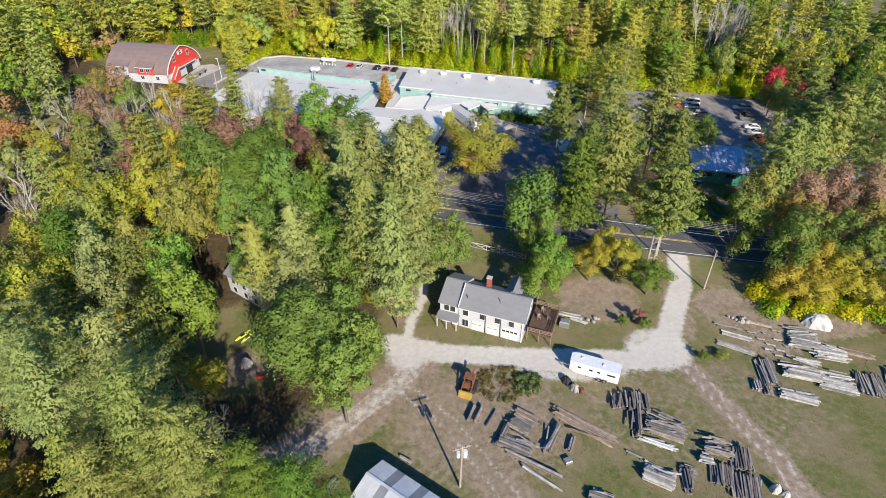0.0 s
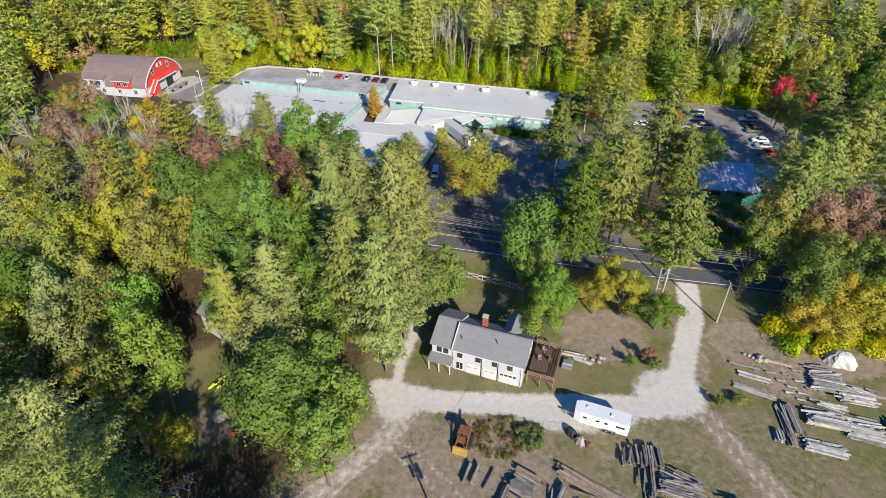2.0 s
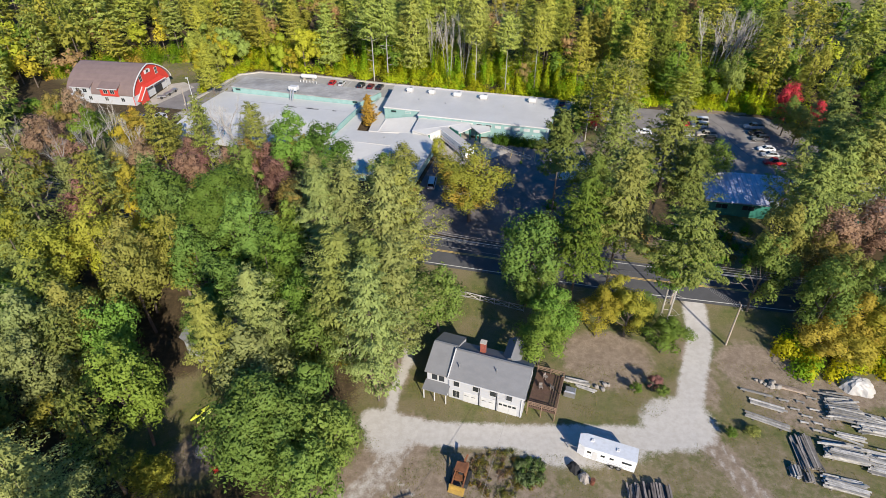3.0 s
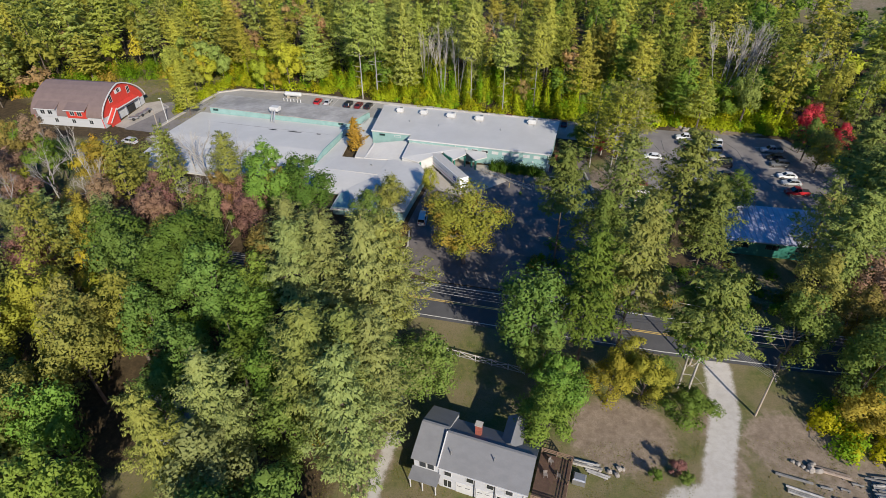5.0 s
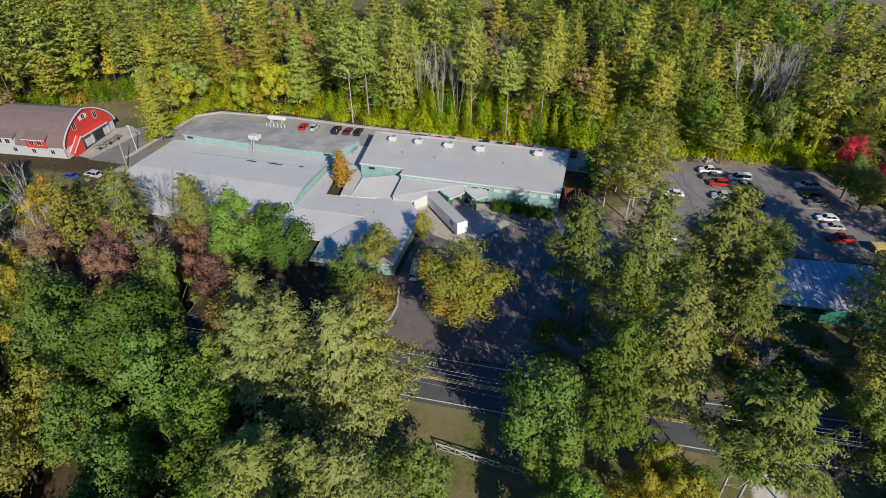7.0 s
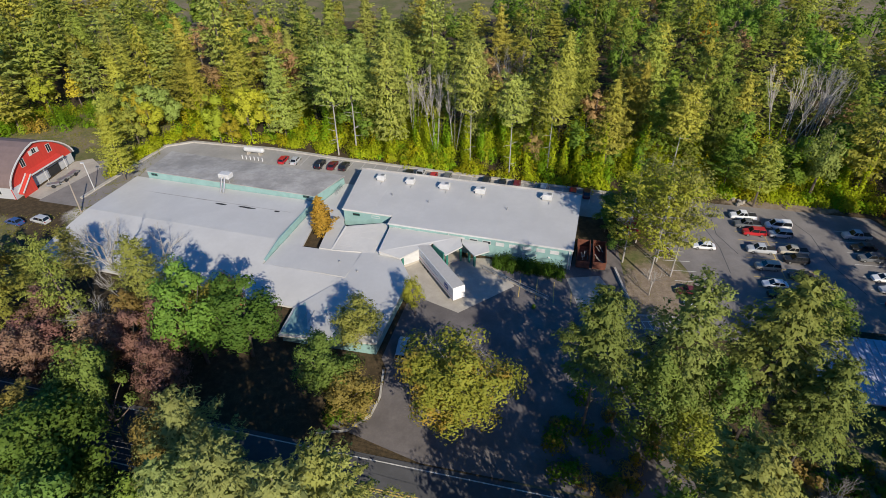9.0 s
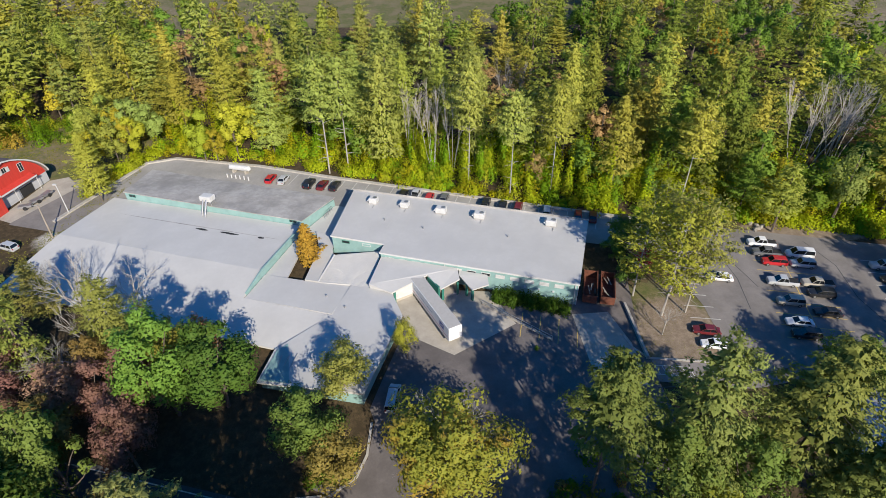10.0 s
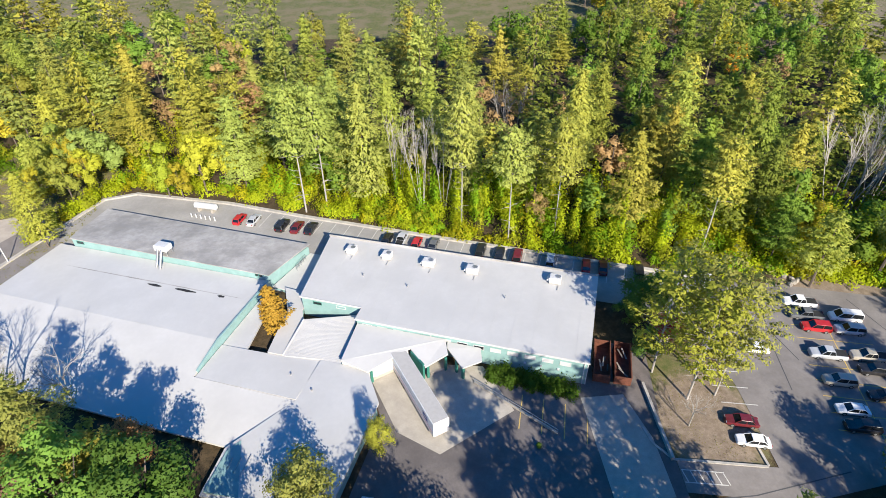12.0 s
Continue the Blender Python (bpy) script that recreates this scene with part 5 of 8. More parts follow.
def trunk_mesh(name, kind, seed, tops, mat):
    rng = np.random.default_rng(seed)
    g = Geo()
    if kind == "pine":
        limb(g, (0, 0, -0.03), (0, 0, 0.95), 0.016, 0.002, 0.006, rng, 7, 6)
        for z, a, L in tops[:36]:
            limb(g, (0, 0, z - 0.01), (math.cos(a) * L * 0.8, math.sin(a) * L * 0.8, z + 0.07 * L - 0.006), 0.003, 0.0008, 0.004, rng, 3, 2)
        for i in range(10):
            z, a = rng.uniform(0.12, 0.42), rng.uniform(0, 6.28)
            limb(g, (0, 0, z), (math.cos(a) * 0.16, math.sin(a) * 0.16, z + rng.uniform(-0.02, 0.03)), 0.0028, 0.0008, 0.006, rng, 3, 2)
    else:
        limb(g, (0, 0, -0.03), (rng.normal(0, 0.02), rng.normal(0, 0.02), 0.45), 0.021, 0.013, 0.012, rng, 7, 4)
        for c in tops:
            z0 = rng.uniform(0.2, 0.45)
            limb(g, (0, 0, z0), tuple(c), 0.009, 0.002, 0.02, rng, 4, 3)
    return g.mesh(name, [mat])


KINDS = {"pine": [], "broad": [], "bare": [], "cone": [], "airy": [], "limbed": [], "pine_far": [], "broad_far": [], "great": [], "stems": [], "pine_near": []}


def add_pine(kind, i, seed, n, bare, taper, s0, s1, bark=None, boughs=36, under=4, heart=0.2, fingers=8):
    p, d, w, b, k = pine_points(seed, n, bare, taper, 0.5, under, heart, fingers)
    r = np.random.default_rng(seed + 30)
    KINDS[kind].append((leaf_mesh("crown", p, d, r.uniform(s0, s1, len(p)) * k, r, NEEDLE, 0.12, w), trunk_mesh("trunk", "pine", seed, b[:boughs], bark or BARK)))


def add_broad(kind, i, seed, n, lobes, s0, s1, limbs):
    p, d, c, k = broad_points(seed, n, lobes)
    r = np.random.default_rng(seed + 80)
    KINDS[kind].append((leaf_mesh("crown", p, d, r.uniform(s0, s1, len(p)) * k, r, LEAF), trunk_mesh("trunk", "broad", seed, c[:limbs], BARK)))


for i in range(6):
    add_pine("pine", i, 40 + i, 6800, 0.22 + 0.045 * i, 0.58 + 0.05 * i, 0.0098, 0.018)
for i in range(4):
    add_pine("pine_near", i, 400 + i, 15000, 0.2 + 0.05 * i, 0.6 + 0.05 * i, 0.006, 0.0112, None, 60, 5, 0.12, 11)
for i in range(8):
    add_broad("broad", i, 10 + i, 5300, 26 + 4 * i, 0.011, 0.0222, 10)
for i in range(3):
    KINDS["bare"].append((None, bare_mesh(20 + i, "trunk")))
    KINDS["stems"].append((None, stem_mesh(120 + i, "trunk")))
for i in range(3):
    add_pine("airy", i, 180 + i, 3000, 0.26 + 0.05 * i, 0.42, 0.0135, 0.025, PALEBARK, 36, 1, 0.05)
add_pine("cone", 0, 99, 2400, 0.08, 0.8, 0.017, 0.032)
for i in range(3):
    add_pine("limbed", i, 140 + i, 5400, 0.46 + 0.04 * i, 0.5, 0.0108, 0.02, PALEBARK, 36, 3)
for i in range(5):
    add_pine("pine_far", i, 240 + i, 4600, 0.14 + 0.05 * i, 0.68 + 0.07 * i, 0.0105, 0.0195, None, 12, 3, 0.3, 12)
for i in range(4):
    add_broad("broad_far", i, 210 + i, 2800, 20 + 3 * i, 0.018, 0.035, 6)
for i in range(2):
    add_broad("great", i, 77 + i, 17000, 64, 0.0085, 0.0175, 24)



def turning_material():
    """Leaves half turned: green-gold with broad ochre and orange patches."""
    m, nt, b = shader("turning_leaves")
    geo = nt.nodes.new("ShaderNodeNewGeometry")
    patch = ramp(nt, fuzz(nt, 0.2, 3), 0.5, 0.64)
    fine = ramp(nt, geo.outputs["Random Per Island"], 0, 1, 0.0, 0.55)
    c = mix(nt, fine, (0.29, 0.285, 0.04), (0.2, 0.24, 0.04))
    c = mix(nt, patch, c, mix(nt, fine, (0.40, 0.27, 0.05), (0.31, 0.255, 0.04)))
    nt.links.new(c, b.inputs["Base Color"])
    b.inputs["Roughness"].default_value, b.inputs["Specular IOR Level"].default_value = 0.6, 0.1
    tr = nt.nodes.new("ShaderNodeBsdfTranslucent")
    nt.links.new(c, tr.inputs["Color"])
    mx = nt.nodes.new("ShaderNodeMixShader")
    mx.inputs[0].default_value = 0.35
    nt.links.new(b.outputs[0], mx.inputs[1])
    nt.links.new(tr.outputs[0], mx.inputs[2])
    nt.links.new(mx.outputs[0], nt.nodes["Material Output"].inputs["Surface"])
    return m


def turning_tree(x, y, h, r):
    """The large gold roadside tree, thinning to bare twigs at the top."""
    p, d, c, k = broad_points(77, 21000, 70)
    rng = np.random.default_rng(88)
    thin = (p[:, 2] > 0.5) & (np.hypot(p[:, 0] + 0.05, p[:, 1] - 0.02) < 0.3 + 0.1 * np.sin(9 * np.arctan2(p[:, 1], p[:, 0])))
    keep = ~thin | (rng.uniform(0, 1, len(p)) < 0.4)
    keep &= rng.uniform(0, 1, len(p)) < 0.92
    t = thing("broadleaf_tree", pose(x, y, land(x, y), 0, 0, 200), "large gold and green roadside tree with bare twigs at its top", "tree", "trees")
    m = Matrix.Diagonal((2.16 * r, 2.16 * r, h, 1))
    part("trunk", trunk_mesh("trunk", "broad", 71, c[:24], BARK), None, t, m=m)
    part("crown", leaf_mesh("crown", p[keep], d[keep], rng.uniform(0.008, 0.0165, keep.sum()) * np.minimum(k[keep], 1.5), rng, turning_material()), None, t, m=m)
    part("branchwork", bare_mesh(25, "branchwork"), None, t, "bare grey twigs", m=Matrix.Diagonal((1.45 * r, 1.45 * r, h * 0.8, 1)))
    PLANTED.append((x, y, r))


tree_rng = random.Random(7)
PLANTED = []


def plant(kind, hue, x, y, h, r):
    """One tree: h metres high, r metres crown radius."""
    n = len(PLANTED)
    forms = KINDS.get(kind + "_far", KINDS[kind]) if y > 150 else KINDS["great"] if kind == "broad" and r > 6.9 else KINDS["pine_near"] if kind == "pine" and y < 56 else KINDS[kind]
    crown, trunk = forms[n % len(forms)]
    PLANTED.append((x, y, r))
    name = {"pine": "pine_tree", "limbed": "pine_tree", "airy": "pine_tree", "broad": "broadleaf_tree", "bare": "leafless_tree", "stems": "leafless_tree", "cone": "ornamental_tree"}[kind]
    what = {"pine": "white pine with layered plumed boughs", "limbed": "tall pine with a long clear pale trunk", "airy": "slender open-crowned pine on the planted island", "broad": "broad-leaved tree with a billowing autumn crown",
            "bare": "leafless tree with fine forking twigs", "stems": "leafless tree of several leaning slender stems", "cone": "small conical tree between the roofs"}[kind]
    t = thing(name, pose(x, y, land(x, y), 0, 0, tree_rng.uniform(0, 360)), WORDS[hue] + " " + what, "tree", "trees")
    sx = 2 * r
    m = Matrix.Diagonal((sx * 1.08, sx * 1.08, h, 1))
    part("trunk", trunk, None, t, m=m)
    if crown:
        c = HUES[hue]
        if y > 150:
            c = (c[0] * 1.4, c[1] * 1.38, c[2] * 1.0) if kind in ("pine", "limbed") else (c[0] * 1.22, c[1] * 1.3, c[2] * 1.0)
        else:
            c = (c[0] * 1.0, c[1] * 1.01, c[2] * 1.05) if kind != "broad" else (c[0] * 0.97, c[1] * 1.0, c[2] * 1.15)
        k = tree_rng.uniform(0.88, 1.12)
        part("crown", crown, None, t, m=m, colour=tuple(q * k for q in c))
    return t


turning_tree(7.5, 107.6, 18.6, 8.4)
plant("bare", "brown", -27.9, 42.9, 9.0, 3.0)
plant("bare", "grey", -77.5, 87.0, 15.1, 4.5)
plant("bare", "pale", 46.9, 93.7, 10.0, 3.0)
plant("bare", "grey", -84.0, 96.9, 16.2, 5.0)
plant("bare", "grey", -84.4, 110.1, 14.0, 5.0)
plant("bare", "pale", -73.0, 113.3, 16.2, 5.0)
plant("bare", "pale", -43.2, 122.0, 11.0, 4.0)
plant("bare", "pale", -62.5, 122.2, 15.0, 5.0)
plant("bare", "pale", -88.2, 123.7, 15.0, 5.0)
plant("bare", "pale", -73.9, 127.3, 14.0, 5.0)
plant("bare", "brown", 39.6, 131.0, 6.0, 2.6)
plant("bare", "pale", -45.5, 133.0, 15.0, 5.0)
plant("bare", "brown", -39.0, 135.8, 12.0, 4.0)
plant("bare", "pale", -50.4, 139.1, 11.0, 4.5)
plant("bare", "pale", 102.4, 173.3, 16.2, 5.0)
plant("bare", "grey", 30.3, 188.2, 16.0, 5.0)
plant("stems", "pale", 23.7, 202.5, 20.0, 5.0)
plant("broad", "gold", -47.9, 34.3, 12.0, 4.0)
plant("broad", "green", -13.2, 47.8, 17.3, 5.0)
plant("broad", "green", -12.2, 53.3, 17.3, 5.0)
plant("broad", "green", -19.0, 53.6, 20.0, 7.2)
plant("broad", "yellowgreen", -33.0, 52.4, 8.5, 3.4)
plant("broad", "olive", -54.5, 57.6, 18.4, 5.0)
plant("broad", "green", -15.0, 59.0, 17.0, 5.6)
plant("broad", "yellowgreen", -59.8, 61.2, 18.4, 5.0)
plant("broad", "sage", -22.4, 62.3, 19.4, 6.0)
plant("broad", "bright", -36.8, 59.4, 20.4, 5.2)
plant("broad", "yellowgreen", -58.3, 65.6, 17.3, 4.5)
plant("broad", "olive", -67.8, 68.9, 18.4, 5.0)
plant("broad", "bright", -42.8, 68.9, 19.4, 4.5)
plant("broad", "green", -15.7, 69.1, 16.2, 4.5)
plant("broad", "gold", 70.9, 69.2, 10.0, 4.5)
plant("broad", "sage", -53.7, 69.5, 19.4, 5.5)
plant("broad", "olive", -49.0, 71.0, 19.4, 5.0)
plant("broad", "sage", -50.0, 63.0, 18.4, 5.0)
plant("broad", "gold", 61.8, 71.2, 8.0, 4.0)
plant("broad", "bright", 16.2, 72.0, 11.5, 4.8)
plant("broad", "goldgreen", 67.0, 72.0, 12.0, 4.5)
plant("broad", "gold", 58.6, 73.0, 8.0, 4.0)
plant("broad", "deep", 35.6, 74.2, 8.5, 4.2)
plant("broad", "green", 70.2, 74.2, 15.1, 5.0)
plant("broad", "goldgreen", 63.5, 74.3, 12.0, 4.5)
plant("broad", "bright", 18.6, 76.2, 12.5, 4.8)
plant("broad", "bright", -18.5, 76.4, 17.3, 4.0)
plant("broad", "green", 1.2, 79.3, 14.5, 5.2)
plant("broad", "yellowgreen", -69.4, 77.2, 17.3, 4.5)
plant("broad", "green", -3.8, 77.3, 16.2, 4.5)
plant("broad", "olive", 63.0, 79.0, 17.0, 5.0)
plant("broad", "yellowgreen", 30.8, 77.6, 10.0, 3.8)
plant("broad", "goldgreen", 26.3, 77.8, 10.5, 3.8)
plant("broad", "green", 67.9, 78.0, 16.2, 5.0)
plant("broad", "green", 58.5, 75.2, 19.0, 4.8)
plant("broad", "green", 33.0, 79.5, 8.0, 3.5)
plant("broad", "olive", -44.5, 80.0, 22.0, 5.5)
plant("broad", "olive", 75.7, 81.3, 16.2, 5.0)
plant("broad", "yellowgreen", 30.0, 81.5, 10.0, 3.5)
plant("broad", "green", 52.9, 82.8, 16.2, 5.0)
plant("broad", "olive", -46.0, 84.3, 20.5, 5.0)
plant("broad", "bronze", 63.5, 85.0, 15.1, 5.0)
plant("broad", "yellowgreen", -59.1, 85.1, 19.4, 5.5)
plant("broad", "green", -37.0, 85.2, 18.4, 5.0)
plant("broad", "bright", -23.8, 86.0, 17.3, 5.0)
plant("broad", "green", 15.8, 84.8, 20.5, 6.4)
plant("broad", "green", 17.0, 80.5, 14.0, 4.8)
plant("broad", "yellowgreen", -53.4, 88.5, 19.4, 5.0)
plant("broad", "olive", 59.1, 89.5, 17.3, 5.0)
plant("broad", "green", -29.6, 90.0, 21.0, 6.0)
plant("broad", "rust", 68.1, 91.3, 16.2, 5.0)
plant("broad", "bright", -24.0, 92.1, 17.3, 4.5)
plant("broad", "yellowgreen", -70.2, 92.2, 17.3, 4.5)
plant("broad", "rust", 75.0, 92.2, 16.2, 4.5)
plant("broad", "rust", 82.5, 93.1, 16.2, 5.0)
plant("broad", "green", -40.4, 93.5, 18.4, 5.5)
plant("broad", "green", -45.3, 95.9, 19.4, 5.5)
plant("broad", "deep", -35.6, 96.5, 21.0, 8.0)
plant("broad", "bronze", -23.4, 98.8, 18.4, 5.0)
plant("broad", "plum", -63.4, 101.9, 15.1, 5.0)
plant("broad", "deep", -49.0, 102.6, 19.4, 6.0)
plant("broad", "yellowgreen", -81.9, 105.1, 15.1, 4.5)
plant("broad", "bronze", -42.2, 105.3, 14.0, 5.2)
plant("broad", "green", -34.5, 106.4, 19.4, 5.0)
plant("broad", "gold", -56.8, 107.4, 15.1, 3.5)
plant("broad", "sage", -52.3, 107.5, 17.3, 4.0)
plant("broad", "bronze", -5.8, 108.9, 10.0, 4.6)
plant("broad", "plum", -29.9, 111.1, 13.0, 4.0)
plant("broad", "plum", -65.6, 111.7, 12.0, 4.2)
plant("broad", "orange", -93.0, 112.0, 15.1, 5.0)
plant("broad", "bronze", -39.0, 112.1, 13.0, 4.5)
plant("broad", "rust", -79.4, 113.0, 13.0, 4.6)
plant("broad", "green", -9.0, 112.0, 13.5, 4.6)
plant("broad", "rust", -48.7, 114.1, 13.0, 4.5)
plant("broad", "plum", -31.3, 115.1, 12.0, 4.2)
plant("broad", "gold", -63.8, 116.0, 12.0, 4.0)
plant("broad", "plum", -49.4, 117.6, 12.0, 4.5)
plant("broad", "rust", -40.5, 118.0, 12.0, 4.2)
plant("broad", "plum", -37.0, 118.7, 11.0, 4.0)
plant("broad", "rust", -59.1, 119.2, 13.0, 4.5)
plant("broad", "rust", -74.1, 119.2, 13.0, 4.5)
plant("broad", "deep", -21.8, 120.0, 16.0, 6.6)
plant("broad", "rust", -28.3, 119.8, 10.0, 3.6)
plant("broad", "deep", 59.7, 120.1, 11.0, 5.0)
plant("broad", "olive", -6.0, 120.9, 10.5, 4.5)
plant("broad", "plum", -33.2, 121.4, 11.0, 4.0)
plant("broad", "bronze", -39.1, 123.4, 11.0, 4.0)
plant("broad", "rust", -82.3, 123.7, 16.2, 5.0)
plant("broad", "plum", -51.3, 123.7, 11.0, 4.5)
plant("broad", "bright", -27.8, 118.8, 19.6, 6.0)
plant("broad", "yellowgreen", 1.8, 127.2, 9.0, 2.0)
plant("broad", "orange", -26.0, 126.0, 11.0, 3.2)
plant("broad", "rust", -85.3, 131.7, 13.0, 4.6)
plant("broad", "olive", 86.3, 135.2, 11.0, 4.0)
plant("broad", "goldgreen", -64.5, 129.7, 15.0, 5.6)
plant("broad", "goldorange", -66.0, 132.5, 13.5, 3.4)
plant("pine", "straw", -52.9, 135.4, 12.0, 3.8)
plant("pine", "straw", -58.6, 132.0, 10.0, 3.4)
plant("stems", "pale", -42.0, 129.4, 13.0, 5.5)
plant("stems", "pale", -51.4, 126.7, 10.0, 5.0)
plant("stems", "pale", -74.8, 137.9, 13.0, 5.0)
plant("broad", "green", -78.6, 138.2, 11.0, 3.5)
plant("broad", "bronze", -87.6, 139.0, 15.1, 4.5)
plant("broad", "red", 93.5, 141.0, 9.5, 3.3)
plant("broad", "green", 86.3, 140.7, 11.0, 4.0)
plant("broad", "rust", -84.2, 141.5, 15.1, 4.5)
plant("broad", "red", 40.8, 144.6, 7.0, 2.2)
plant("broad", "deep", 37.0, 141.5, 6.5, 2.6)
plant("cone", "ochre", -16.0, 149.0, 8.6, 2.6)
plant("broad", "deep", 38.4, 149.6, 9.0, 4.0)
plant("broad", "deep", 41.8, 152.0, 8.0, 3.4)
plant("broad", "green", -112.0, 152.2, 7.0, 3.2)
plant("broad", "green", -107.5, 153.0, 7.0, 3.2)
plant("broad", "green", -103.2, 153.8, 7.0, 3.2)
plant("broad", "red", 87.5, 144.5, 14.0, 3.5)
plant("broad", "green", -99.0, 154.6, 7.0, 3.2)
plant("broad", "yellowgreen", 105.0, 155.6, 12.0, 4.0)
plant("broad", "deep", 121.0, 159.6, 15.1, 5.0)
plant("broad", "goldgreen", -69.0, 183.2, 11.0, 3.6)
plant("broad", "straw", -66.0, 186.5, 11.0, 3.6)
plant("broad", "straw", -70.0, 188.5, 13.0, 3.6)
plant("broad", "straw", -73.0, 190.5, 14.0, 3.6)
plant("broad", "yellowgreen", -63.8, 190.5, 11.0, 3.6)
plant("broad", "goldgreen", -67.0, 192.0, 13.0, 3.6)
plant("broad", "pine", -70.5, 195.0, 15.0, 3.6)
plant("broad", "red", 39.8, 145.3, 4.5, 1.4)
plant("broad", "deep", 36.7, 148.5, 6.0, 2.6)
plant("airy", "yellowgreen", 40.8, 135.0, 20.0, 4.8)
plant("airy", "straw", 44.6, 135.5, 21.0, 4.2)
plant("airy", "yellowgreen", 37.6, 139.5, 18.5, 4.6)
plant("airy", "straw", 43.5, 139.5, 20.5, 4.6)
plant("airy", "straw", 41.5, 145.0, 18.0, 4.2)
plant("limbed", "straw", 55.0, 167.1, 22.0, 5.0)
plant("limbed", "pine", 29.6, 171.5, 24.0, 4.6)
plant("limbed", "sage", 21.1, 170.0, 23.0, 4.6)
plant("limbed", "sage", 12.9, 175.8, 27.0, 4.6)
plant("pine", "deep", -14.9, 30.4, 18.1, 5.0)
plant("pine", "deep", -19.6, 31.5, 19.2, 5.0)
plant("pine", "pine", -34.0, 30.5, 21.0, 5.6)
plant("pine", "pine", -25.8, 32.7, 23.7, 6.1)
plant("pine", "pine", -30.8, 35.0, 26.6, 6.2)
plant("pine", "sage", -43.4, 39.8, 24.9, 6.1)
plant("pine", "sage", -36.8, 43.0, 26.4, 6.2)
plant("pine", "sage", -49.7, 44.6, 23.7, 5.5)
plant("pine", "sage", -50.7, 49.0, 22.6, 5.5)
plant("pine", "sage", -7.4, 66.0, 26.0, 5.5)
plant("pine", "sage", -22.2, 67.8, 24.0, 5.2)
plant("pine", "pine", -11.8, 71.5, 26.6, 6.6)
plant("broad", "bright", -17.6, 80.0, 15.0, 4.6)
plant("pine", "straw", -26.3, 62.8, 24.6, 3.9)
plant("pine", "deep", -60.7, 72.0, 19.2, 4.4)
plant("pine", "sage", -4.9, 72.7, 23.7, 5.5)
plant("pine", "pine", -8.0, 73.5, 24.6, 6.1)
plant("broad", "green", -32.0, 73.5, 15.0, 4.6)
plant("broad", "green", -31.5, 80.0, 17.0, 5.0)
plant("pine", "sage", -13.0, 75.8, 22.5, 6.0)
plant("limbed", "deep", 37.4, 80.5, 22.0, 5.0)
plant("limbed", "dusk", 36.9, 77.5, 25.0, 6.0)
plant("pine", "deep", 23.5, 84.9, 26.0, 6.1)
plant("pine", "sage", -6.6, 86.2, 27.5, 6.5)
plant("pine", "pine", 29.8, 86.5, 29.4, 7.2)
plant("pine", "sage", -16.9, 88.8, 24.9, 5.5)
plant("pine", "sage", -12.9, 89.6, 25.5, 6.2)
plant("pine", "pine", -4.4, 89.5, 25.0, 6.1)
plant("pine", "pine", 64.6, 94.4, 24.0, 6.0)
plant("pine", "sage", -18.9, 96.5, 23.0, 5.5)
plant("pine", "dusk", 45.5, 99.5, 22.0, 5.5)
plant("pine", "pine", 71.9, 99.6, 23.7, 5.5)
plant("pine", "pine", 76.5, 101.2, 26.0, 6.1)
plant("pine", "pine", 83.9, 104.9, 24.9, 6.1)
plant("pine", "sage", -60.0, 105.0, 19.2, 4.4)
plant("pine", "sage", -66.4, 105.6, 16.9, 4.4)
plant("pine", "dusk", 43.0, 105.3, 27.5, 7.0)
plant("pine", "dusk", 23.8, 107.1, 24.6, 6.0)
plant("pine", "pine", 74.0, 107.2, 22.6, 5.5)
plant("pine", "pine", 33.6, 106.9, 26.0, 6.0)
plant("broad", "green", 30.1, 104.0, 18, 5.4)
plant("broad", "green", 37.5, 103.8, 18, 5.4)
plant("broad", "yellowgreen", 33.6, 100.0, 14, 4.4)
plant("pine", "pine", 80.2, 117.8, 22.6, 5.5)
plant("pine", "deep", 90.8, 120.7, 21.5, 5.5)
plant("pine", "straw", -38.3, 127.4, 16.0, 4.6)
plant("pine", "straw", -62.7, 171.3, 15.8, 4.4)

# ---------------------------------------------------------------- woods behind and beside
wood_rng = np.random.default_rng(11)


def clear_of(x, y, keep):
    return all((x - a) ** 2 + (y - b) ** 2 > (keep * (r + 3.2)) ** 2 for a, b, r in PLANTED)


def edge_y(x):
    return float(np.interp(x, [-140, -98, -94, -70, -62, -54, -33.5, 13.7, 52.8, 65, 90, 97, 140], [160, 176, 212, 206, 189, 191.6, 187.2, 170.6, 159.0, 159.2, 153, 122, 90]))


# the edge of the wood along the lane: trees that can be told apart
plant("pine", "pine", -98.3, 232.6, 20, 5.2)
plant("pine", "sage", -87.7, 228.1, 22, 5.4)
plant("pine", "pine", -71.3, 215.7, 22, 5.6)
plant("pine", "straw", -62.7, 217.2, 23, 5.8)
plant("pine", "pine", -75.2, 208.9, 19, 5.0)
plant("pine", "straw", -74.5, 201.7, 18, 5.4)
plant("broad", "sage", -64.8, 194.4, 14, 5.0)
plant("broad", "sage", -60.9, 195.9, 12, 4.0)
plant("pine", "olive", -53.4, 197.0, 19, 5.2)
plant("broad", "yellowgreen", -46.6, 187.5, 14, 4.0)
plant("broad", "yellowgreen", -39.6, 189.3, 15, 4.4)
plant("broad", "goldgreen", -43.5, 187.0, 9, 3.2)
plant("broad", "yellowgreen", -35.4, 191.2, 14, 3.8)
plant("broad", "green", -80.5, 257.3, 18, 6.4)
plant("broad", "green", -75.3, 269.1, 18, 6.6)
